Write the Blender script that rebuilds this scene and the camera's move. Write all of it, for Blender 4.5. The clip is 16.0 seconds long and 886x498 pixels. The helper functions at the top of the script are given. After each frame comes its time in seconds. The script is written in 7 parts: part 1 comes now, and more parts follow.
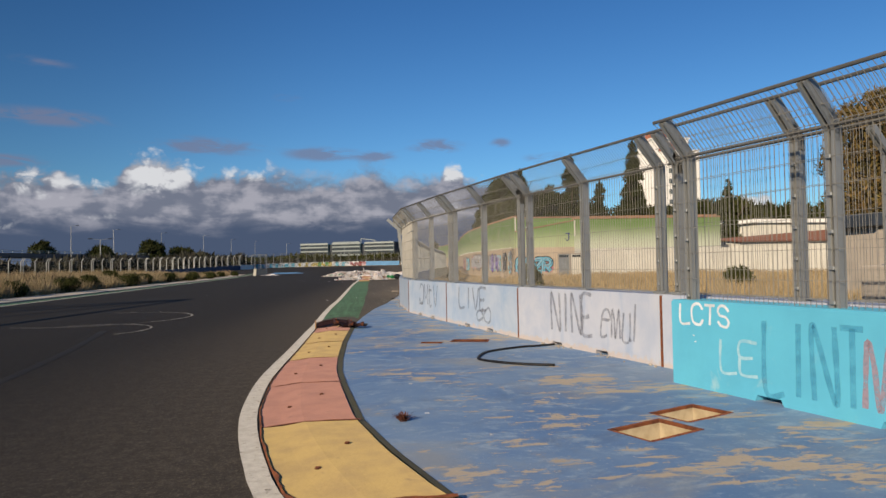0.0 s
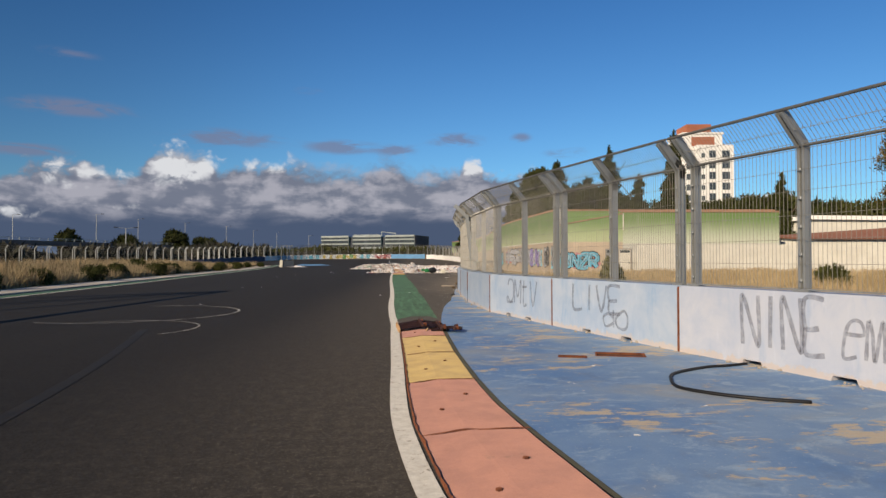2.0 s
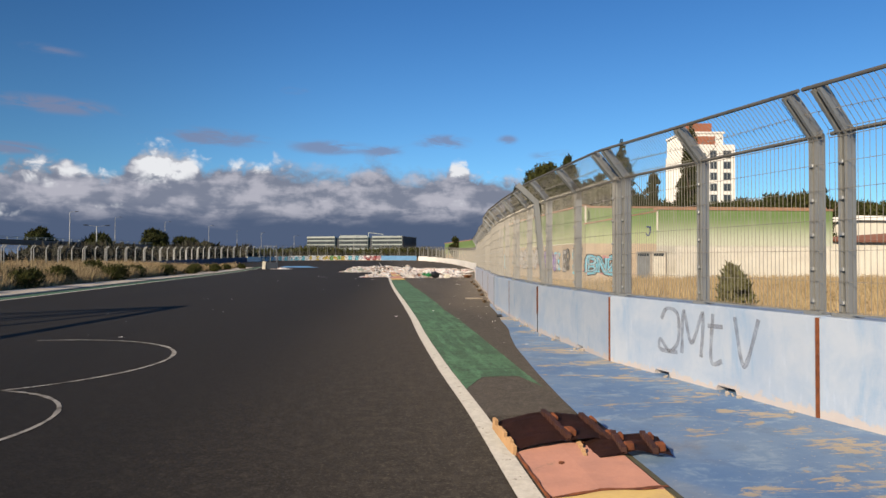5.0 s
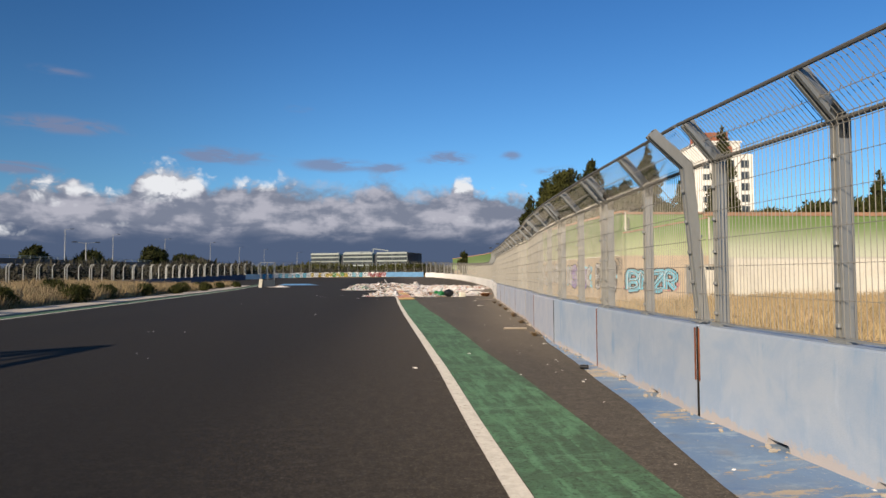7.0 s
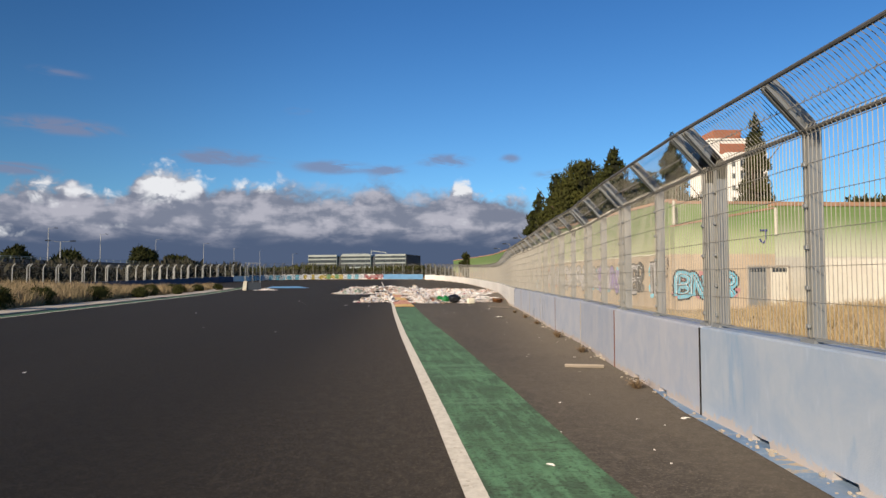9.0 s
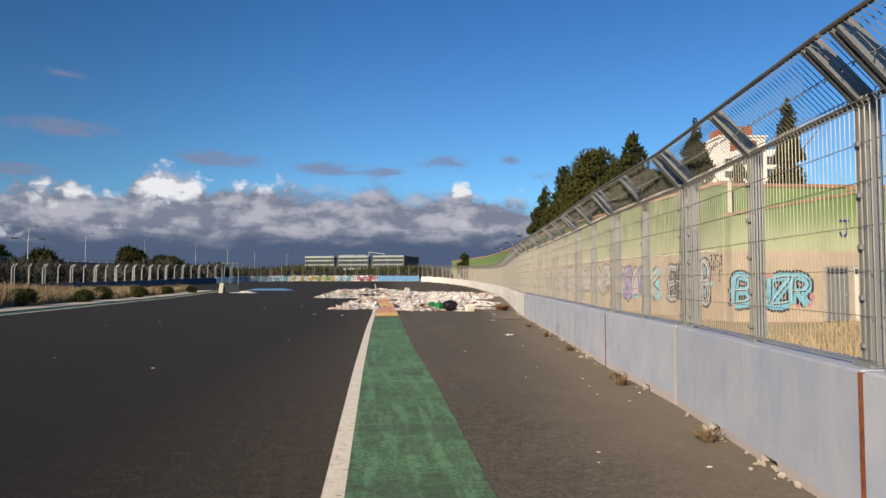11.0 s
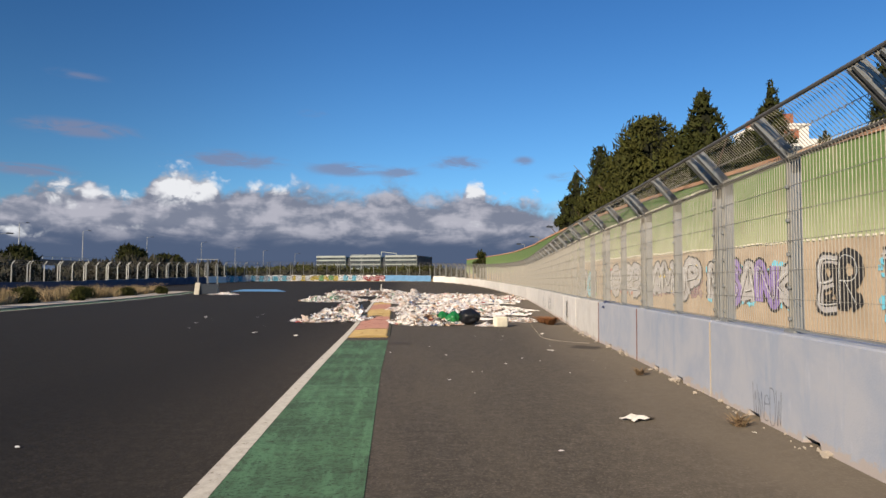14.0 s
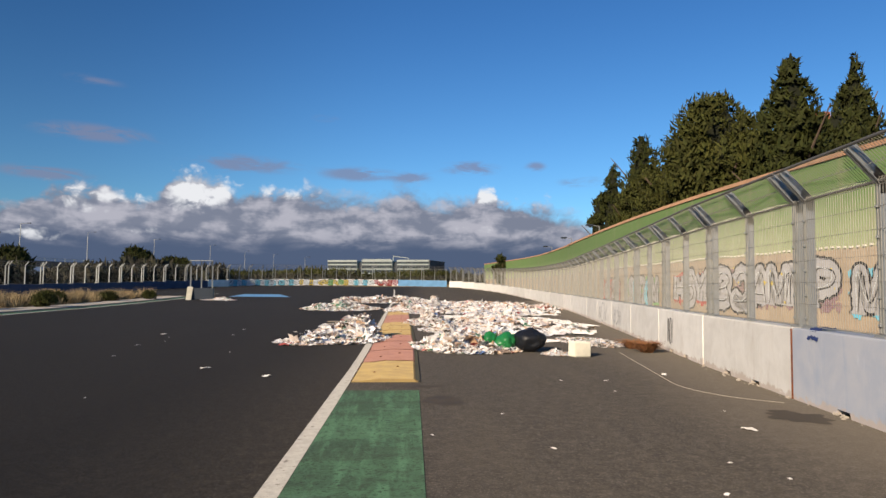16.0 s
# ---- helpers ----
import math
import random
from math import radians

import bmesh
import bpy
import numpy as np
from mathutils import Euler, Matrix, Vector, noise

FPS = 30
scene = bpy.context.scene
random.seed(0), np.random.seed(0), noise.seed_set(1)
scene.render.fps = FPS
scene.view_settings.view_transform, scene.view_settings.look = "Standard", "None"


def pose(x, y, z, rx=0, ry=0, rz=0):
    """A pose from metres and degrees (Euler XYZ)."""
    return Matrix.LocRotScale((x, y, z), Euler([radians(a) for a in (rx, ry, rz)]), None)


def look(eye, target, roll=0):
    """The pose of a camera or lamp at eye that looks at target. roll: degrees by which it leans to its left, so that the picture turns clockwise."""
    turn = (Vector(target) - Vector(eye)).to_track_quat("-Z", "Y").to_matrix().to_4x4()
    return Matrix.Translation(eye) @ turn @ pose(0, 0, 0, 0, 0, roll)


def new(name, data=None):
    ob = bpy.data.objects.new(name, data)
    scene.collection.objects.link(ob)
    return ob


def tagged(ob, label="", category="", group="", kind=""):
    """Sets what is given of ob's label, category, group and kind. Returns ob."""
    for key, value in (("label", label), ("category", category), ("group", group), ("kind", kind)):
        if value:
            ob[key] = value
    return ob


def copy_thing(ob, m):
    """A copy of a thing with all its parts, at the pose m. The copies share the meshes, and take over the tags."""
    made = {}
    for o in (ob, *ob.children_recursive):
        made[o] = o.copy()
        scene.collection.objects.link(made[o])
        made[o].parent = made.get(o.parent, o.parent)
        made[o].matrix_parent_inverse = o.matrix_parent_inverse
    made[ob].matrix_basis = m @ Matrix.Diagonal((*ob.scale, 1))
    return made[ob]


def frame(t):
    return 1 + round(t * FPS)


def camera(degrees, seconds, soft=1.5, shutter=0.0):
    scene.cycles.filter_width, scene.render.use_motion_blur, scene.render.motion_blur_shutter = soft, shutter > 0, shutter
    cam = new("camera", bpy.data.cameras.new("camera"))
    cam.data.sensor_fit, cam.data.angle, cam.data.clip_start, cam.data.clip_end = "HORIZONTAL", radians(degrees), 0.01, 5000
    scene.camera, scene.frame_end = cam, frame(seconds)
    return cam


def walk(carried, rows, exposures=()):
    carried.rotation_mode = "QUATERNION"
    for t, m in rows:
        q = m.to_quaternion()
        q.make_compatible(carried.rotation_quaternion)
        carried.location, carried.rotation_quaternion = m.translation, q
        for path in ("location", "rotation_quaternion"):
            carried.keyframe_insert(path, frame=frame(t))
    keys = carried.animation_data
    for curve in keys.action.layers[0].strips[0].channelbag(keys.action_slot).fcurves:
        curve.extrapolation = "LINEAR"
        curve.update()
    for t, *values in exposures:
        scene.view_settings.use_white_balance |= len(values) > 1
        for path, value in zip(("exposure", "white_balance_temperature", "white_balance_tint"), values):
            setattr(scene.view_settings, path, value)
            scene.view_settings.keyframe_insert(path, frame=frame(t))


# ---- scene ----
cam = camera(69.6, 16.0)
PATH = [
    (0, (2.219, 0.532, 1.481), (2.485, 2.513, 1.527), -1.1),
    (0.5, (1.926, 1.132, 1.493), (2.172, 3.116, 1.538), -0.8),
    (1, (1.554, 1.81, 1.439), (1.779, 3.797, 1.477), -0.6),
    (1.5, (1.112, 2.577, 1.429), (1.318, 4.566, 1.469), -0.4),
    (2, (0.777, 3.478, 1.426), (0.985, 5.466, 1.455), -0.2),
    (2.5, (0.52, 4.424, 1.419), (0.728, 6.413, 1.439), -0.1),
    (3, (0.362, 5.565, 1.441), (0.587, 7.552, 1.457), -0.1),
    (5.5, (-0.012, 12.324, 1.553), (0.24, 14.308, 1.601), 0.1),
    (6, (-0.023, 13.95, 1.554), (0.21, 15.935, 1.62), -0.1),
    (6.5, (0.078, 15.621, 1.559), (0.308, 17.607, 1.636), -0.4),
    (7, (0.131, 17.366, 1.554), (0.368, 19.35, 1.638), -0.3),
    (7.5, (0.207, 19.175, 1.55), (0.445, 21.158, 1.642), -0.0),
    (8, (0.28, 21.049, 1.541), (0.519, 23.033, 1.633), -0.1),
    (8.5, (0.427, 22.989, 1.558), (0.667, 24.973, 1.648), -0.1),
    (9, (0.623, 24.73, 1.545), (0.864, 26.713, 1.637), -0.1),
    (11.5, (1.982, 33.455, 1.577), (2.226, 35.438, 1.675), 0.1),
    (12, (2.144, 35.238, 1.536), (2.383, 37.221, 1.633), -0.0),
    (12.5, (2.398, 37.052, 1.515), (2.621, 39.037, 1.607), -0.0),
    (13, (2.657, 38.905, 1.531), (2.874, 40.891, 1.622), -0.1),
    (13.5, (2.832, 40.778, 1.509), (3.048, 42.764, 1.606), 0.1),
    (14, (3.026, 42.612, 1.518), (3.227, 44.599, 1.617), 0.2),
    (14.5, (3.089, 44.354, 1.539), (3.289, 46.342, 1.639), 0.3),
    (15, (3.038, 46.114, 1.508), (3.224, 48.103, 1.617), 0.6),
    (15.5, (2.952, 47.803, 1.512), (3.119, 49.793, 1.627), 0.8),
    (16, (2.827, 49.469, 1.54), (2.992, 51.459, 1.655), 0.6),
]
walk(cam, [(t, look(eye, target, roll)) for t, eye, target, roll in PATH],
     [(0, -0.27), (3, -0.15), (5.5, 0.0), (9, 0.0), (16, 0.03)])

# ---- world, sun, exposure ----
SUN_EL, SUN_AZ = radians(22), radians(218)      # azimuth clockwise from +y: light comes from behind on the left
world = bpy.data.worlds.new("world")
scene.world = world
world.use_nodes = True


class G:
    """A small builder for node trees."""

    def __init__(self, tree):
        self.t = tree
        tree.nodes.clear()

    def n(self, kind, **props):
        node = self.t.nodes.new(kind)
        for k, v in props.items():
            if k == "data_type":
                node.data_type = v
            elif k == "op":
                node.operation = v
            elif k == "blend":
                node.blend_type = v
            elif k == "clamp":
                node.use_clamp = v
            elif k == "feature":
                node.feature = v
            elif k == "interp":
                node.interpolation_type = v
        return node

    def put(self, sock, v):
        if isinstance(v, bpy.types.NodeSocket):
            self.t.links.new(v, sock)
        elif isinstance(v, tuple) and len(v) == 3 and sock.type == "RGBA":
            sock.default_value = (*v, 1)
        else:
            sock.default_value = v

    def math(self, op, a, b=0.0, c=0.0, clamp=False):
        m = self.n("ShaderNodeMath", op=op, clamp=clamp)
        for i, v in enumerate((a, b, c)):
            self.put(m.inputs[i], v)
        return m.outputs[0]

    def mix(self, f, a, b, blend="MIX"):
        m = self.n("ShaderNodeMix", data_type="RGBA", blend=blend)
        self.put(m.inputs[0], f), self.put(m.inputs[6], a), self.put(m.inputs[7], b)
        return m.outputs[2]

    def ramp(self, v, lo, hi, a=0.0, b=1.0, smooth=True):
        m = self.n("ShaderNodeMapRange", interp="SMOOTHSTEP" if smooth else "LINEAR")
        for i, x in enumerate((v, lo, hi, a, b)):
            self.put(m.inputs[i], x)
        return m.outputs[0]

    def noise(self, vec, scale, detail=4, rough=0.55, dist=0.0):
        m = self.n("ShaderNodeTexNoise")
        if vec is not None:
            self.put(m.inputs["Vector"], vec)
        m.inputs["Scale"].default_value, m.inputs["Detail"].default_value = scale, detail
        m.inputs["Roughness"].default_value, m.inputs["Distortion"].default_value = rough, dist
        return m.outputs[0]

    def coords(self, kind="Object", scale=(1, 1, 1), loc=(0, 0, 0)):
        tc, mp = self.n("ShaderNodeTexCoord"), self.n("ShaderNodeMapping")
        self.t.links.new(tc.outputs[kind], mp.inputs[0])
        mp.inputs["Scale"].default_value, mp.inputs["Location"].default_value = scale, loc
        return mp.outputs[0]


def build_sky():
    g = G(world.node_tree)
    sky = g.n("ShaderNodeTexSky")
    sky.sky_type, sky.sun_disc = "NISHITA", False
    sky.sun_elevation, sky.sun_rotation = SUN_EL, SUN_AZ
    sky.air_density, sky.dust_density, sky.ozone_density = 1.0, 0.15, 3.0
    tc = g.n("ShaderNodeTexCoord")
    sep = g.n("ShaderNodeSeparateXYZ")
    g.put(sep.inputs[0], tc.outputs["Generated"])
    az = g.math("ARCTAN2", sep.outputs[0], sep.outputs[1])
    el = g.math("ARCSINE", sep.outputs[2])
    deg = 180 / math.pi

    def plane(sx, sy, ox=0.0, oy=0.0):
        c = g.n("ShaderNodeCombineXYZ")
        g.put(c.inputs[0], g.math("MULTIPLY_ADD", az, sx, ox)), g.put(c.inputs[1], g.math("MULTIPLY_ADD", el, sy, oy))
        return c.outputs[0]

    def billow(ox=0.0, oy=0.0):
        v = g.n("ShaderNodeTexVoronoi")
        wob = g.n("ShaderNodeTexNoise")
        g.put(wob.inputs["Vector"], plane(1, 1.25, ox, oy))
        wob.inputs["Scale"].default_value, wob.inputs["Detail"].default_value = 24, 4
        add = g.n("ShaderNodeVectorMath")
        add.operation = "MULTIPLY_ADD"
        g.put(add.inputs[0], wob.outputs["Color"])
        add.inputs[1].default_value = (0.03, 0.03, 0)
        g.put(add.inputs[2], plane(1, 1.25, ox, oy))
        g.put(v.inputs["Vector"], add.outputs[0])
        v.inputs["Scale"].default_value, v.inputs["Detail"].default_value, v.inputs["Roughness"].default_value = 26, 3, 0.55
        return g.math("SUBTRACT", 1.0, v.outputs["Distance"])

    def spot(a, e, wa, we):
        """A soft oval patch of the sky, in degrees."""
        da = g.math("MULTIPLY", g.math("SUBTRACT", az, a / deg), deg / wa)
        de = g.math("MULTIPLY", g.math("SUBTRACT", el, e / deg), deg / we)
        return g.math("POWER", 2.718, g.math("MULTIPLY", g.math("ADD", g.math("MULTIPLY", da, da), g.math("MULTIPLY", de, de)), -1.0))

    def total(spots):
        out = 0.0
        for q in spots:
            out = g.math("ADD", out, g.math("MULTIPLY", spot(*q[:4]), q[4] if len(q) > 4 else 1.0))
        return out
    puff, lee = billow(), billow(-0.016, 0.02)
    soft = g.noise(plane(1, 3.2), 11, 6, 0.55, 0.3)
    wisp = g.noise(plane(1, 3.6), 16, 5, 0.6, 0.5)
    # height of the cloud bank along the horizon, with the towers that stand on it
    top = g.ramp(az, radians(13), radians(26), radians(7.9), radians(3.6))
    for a, w, h in ((-16.6, 2.9, 1.9), (-9.6, 3.4, 0.75), (-25.4, 2.0, 0.2), (-32, 4, -1.2), (-21, 2.0, -0.7), (-2, 5, 1.0), (4, 4, 0.9), (8.7, 0.9, 1.0), (33, 2.5, 2.0), (55, 9, 2.0), (-70, 20, 2.0), (120, 14, 2.0)):
        top = g.math("ADD", top, g.math("MULTIPLY", g.ramp(spot(a, 0, w, 1000), 0.12, 0.72), radians(h)))
    ragged = g.math("ADD", top, g.math("ADD", g.math("MULTIPLY", g.math("SUBTRACT", puff, 0.30), 0.025), g.math("MULTIPLY", g.math("SUBTRACT", soft, 0.5), 0.022)))
    depth = g.math("SUBTRACT", ragged, el)
    bank = g.ramp(depth, -0.006, g.ramp(total(((-3, 8, 5, 3), (3, 8, 4, 3), (18, 6, 5, 3))), 0.1, 0.8, 0.013, 0.032))
    white = total(((-16.2, 8.7, 3.6, 2.2, 1.3), (-9.8, 8.3, 3.0, 1.0, 0.85), (-25.4, 6.6, 2.3, 1.4, 0.75), (-21, 6.8, 2.0, 0.5, 0.5), (8.7, 8.6, 1.0, 1.5, 1.0), (12.3, 7.7, 2.8, 0.7, 0.7),
                   (-28, 3.6, 2.4, 0.7, 0.5), (-19.5, 4.2, 2.4, 0.5, 0.4), (8, 5.2, 2.6, 0.5, 0.45), (-4, 5.2, 2.2, 0.4, 0.35), (33, 4.5, 3.0, 1.0, 0.9), (55, 4, 9, 2), (-70, 5, 20, 2), (120, 5, 14, 2)))
    turn = g.math("ADD", 0.55, g.math("MULTIPLY", g.math("SUBTRACT", puff, lee), 1.5))
    lit = g.math("MULTIPLY", g.ramp(g.math("ADD", white, g.math("MULTIPLY", g.math("SUBTRACT", puff, 0.30), 0.6)), 0.16, 0.62), g.ramp(turn, 0.2, 0.8, 0.35, 1.0))
    grey = g.mix(g.ramp(g.math("ADD", soft, g.math("MULTIPLY", g.math("SUBTRACT", turn, 0.55), 0.12)), 0.38, 0.66), (0.20, 0.225, 0.30), (0.45, 0.45, 0.52))
    low = g.math("ADD", el, g.math("MULTIPLY", g.math("SUBTRACT", soft, 0.5), 0.05))
    grey = g.mix(g.ramp(low, radians(4.8), radians(2.8)), grey, (0.082, 0.115, 0.195))
    grey = g.mix(g.ramp(el, radians(1.3), radians(0.3)), grey, (0.13, 0.185, 0.29))
    cloud = g.mix(lit, grey, (0.82, 0.83, 0.86))
    tint = g.mix(g.ramp(el, 0.02, 0.5), (0.60, 0.98, 1.25), (0.36, 0.76, 1.15))
    blue = g.mix(1.0, sky.outputs[0], tint, "MULTIPLY")
    level = g.ramp(az, radians(-34), radians(2), 0.074, 0.101)
    side = g.n("ShaderNodeCombineXYZ")
    for k in range(3):
        g.put(side.inputs[k], level)
    blue = g.mix(1.0, blue, side.outputs[0], "MULTIPLY")
    high = total(((-24.2, 11.7, 4.0, 0.65), (-12.8, 10.2, 4.2, 0.75), (-3.0, 9.8, 3.0, 0.6), (2.0, 9.6, 1.6, 0.5), (7.2, 10.5, 2.4, 0.55, 1.2), (13.0, 10.6, 0.9, 0.45, 0.9),
                  (-27.5, 8.3, 3.0, 0.5, 1.1), (-24.5, 15.6, 2.2, 0.5, 0.6), (-6, 14.5, 1.4, 0.4, 0.5), (17, 9.2, 2.0, 0.5, 0.7), (60, 12, 12, 2), (-90, 12, 20, 2)))
    high = g.math("MULTIPLY", g.ramp(g.math("MULTIPLY", high, g.ramp(wisp, 0.30, 0.62, 0.25, 1.15)), 0.12, 0.85), 0.72)
    blue = g.mix(high, blue, (0.215, 0.235, 0.355))
    out = g.mix(bank, blue, cloud)
    bg, ow = g.n("ShaderNodeBackground"), g.n("ShaderNodeOutputWorld")
    g.put(bg.inputs[0], out)
    bg.inputs[1].default_value = 1.0
    g.t.links.new(bg.outputs[0], ow.inputs[0])


build_sky()
sun = new("sun", bpy.data.lights.new("sun", "SUN"))
sun.data.energy, sun.data.angle, sun.data.color = 5.9, radians(0.53), (1.0, 0.835, 0.635)
SUN_DIR = Vector((math.sin(SUN_AZ) * math.cos(SUN_EL), math.cos(SUN_AZ) * math.cos(SUN_EL), math.sin(SUN_EL)))
sun.matrix_world = look(SUN_DIR * 200, (0, 0, 0))

# ---- materials ----


def apron_paint():
    """Blue floor paint, faded, scuffed pale and peeled down to sandy concrete."""
    m = bpy.data.materials.new("blue_paint")
    m.use_nodes = True
    g = G(m.node_tree)
    co, st = g.coords("Object"), g.coords("Object", (0.75, 1.15, 1))
    fade = g.noise(co, 0.55, 6, 0.6)
    col = g.mix(g.ramp(fade, 0.35, 0.7), (0.165, 0.295, 0.50), (0.31, 0.425, 0.555))
    scuff = g.math("MULTIPLY", g.ramp(g.noise(st, 3.2, 9, 0.72, 0.5), 0.50, 0.66), 0.75)
    col = g.mix(scuff, col, (0.47, 0.58, 0.65))
    dirt = g.math("MULTIPLY", g.ramp(g.noise(co, 1.7, 7, 0.65), 0.52, 0.74), 0.45)
    col = g.mix(dirt, col, (0.17, 0.21, 0.28))
    sand = g.math("MULTIPLY", g.ramp(g.noise(g.coords("Object", (0.8, 1.0, 1), (3.1, 7.7, 0)), 0.62, 7, 0.62, 0.5), 0.50, 0.70), 0.62)
    col = g.mix(sand, col, (0.47, 0.44, 0.36))
    big = g.noise(st, 0.85, 5, 0.6, 0.6)
    torn = g.noise(g.coords("Object", (0.6, 1.7, 1)), 4.2, 9, 0.74, 0.4)
    peel = g.ramp(g.math("ADD", g.math("MULTIPLY", big, 0.60), g.math("MULTIPLY", torn, 0.57)), 0.632, 0.662)
    col = g.mix(peel, col, g.mix(torn, (0.80, 0.66, 0.46), (0.58, 0.46, 0.31)))
    stain = g.ramp(g.noise(co, 0.9, 6, 0.6, 0.2), 0.60, 0.72)
    col = g.mix(g.math("MULTIPLY", stain, 0.35), col, (0.46, 0.37, 0.26))
    fleck = g.ramp(g.noise(co, 26, 3, 0.6), 0.66, 0.70)
    col = g.mix(g.math("MULTIPLY", fleck, 0.7), col, (0.60, 0.60, 0.58))
    col = g.mix(g.math("MULTIPLY", g.noise(co, 60, 3, 0.6), 0.25), col, (0.07, 0.10, 0.15))
    b, o, bp = g.n("ShaderNodeBsdfPrincipled"), g.n("ShaderNodeOutputMaterial"), g.n("ShaderNodeBump")
    g.put(b.inputs["Base Color"], col)
    g.put(b.inputs["Roughness"], g.ramp(peel, 0, 1, 0.58, 0.9))
    b.inputs["Specular IOR Level"].default_value = 0.3
    bp.inputs["Strength"].default_value, bp.inputs["Distance"].default_value = 0.35, 0.01
    g.put(bp.inputs["Height"], g.math("SUBTRACT", g.math("MULTIPLY", torn, 0.6), g.math("MULTIPLY", peel, 0.4)))
    g.put(b.inputs["Normal"], bp.outputs[0])
    g.t.links.new(b.outputs[0], o.inputs[0])
    return m


def green_floor():
    """Green floor paint, brushed on in bands, worn down to the asphalt."""
    m = bpy.data.materials.new("green_paint")
    m.use_nodes = True
    g = G(m.node_tree)
    co, across, along = g.coords("Object"), g.coords("Object", (0.7, 1.5, 1)), g.coords("Object", (2.4, 0.25, 1))
    n1, n2, n3 = g.noise(across, 0.9, 7, 0.7, 0.2), g.noise(along, 2.6, 6, 0.65, 0.1), g.noise(co, 26, 5, 0.8)
    lap = g.noise(g.coords("Object", (0.12, 1.5, 1)), 1.25, 5, 0.62)
    col = g.mix(g.ramp(n1, 0.36, 0.68), (0.046, 0.080, 0.050), (0.070, 0.142, 0.080))
    col = g.mix(g.math("MULTIPLY", g.ramp(n2, 0.46, 0.62), 0.75), col, (0.088, 0.185, 0.105))
    col = g.mix(g.math("MULTIPLY", g.ramp(lap, 0.56, 0.66), 0.55), col, (0.100, 0.195, 0.118))
    col = g.mix(g.math("MULTIPLY", g.ramp(lap, 0.44, 0.36), 0.45), col, (0.046, 0.066, 0.044))
    col = g.mix(g.math("MULTIPLY", g.ramp(n3, 0.50, 0.34), 0.95), col, (0.020, 0.026, 0.019))
    col = g.mix(g.math("MULTIPLY", g.ramp(g.noise(co, 7, 6, 0.75), 0.50, 0.62), 0.5), col, (0.036, 0.046, 0.032))
    col = g.mix(g.math("MULTIPLY", g.ramp(n3, 0.58, 0.74), 0.4), col, (0.100, 0.190, 0.112))
    b, o, bp = g.n("ShaderNodeBsdfPrincipled"), g.n("ShaderNodeOutputMaterial"), g.n("ShaderNodeBump")
    g.put(b.inputs["Base Color"], col)
    b.inputs["Roughness"].default_value, b.inputs["Specular IOR Level"].default_value = 0.85, 0.2
    b.inputs["Diffuse Roughness"].default_value = 1.0
    bp.inputs["Strength"].default_value, bp.inputs["Distance"].default_value = 0.6, 0.012
    g.put(bp.inputs["Height"], n3)
    g.put(b.inputs["Normal"], bp.outputs[0])
    g.t.links.new(b.outputs[0], o.inputs[0])
    return m


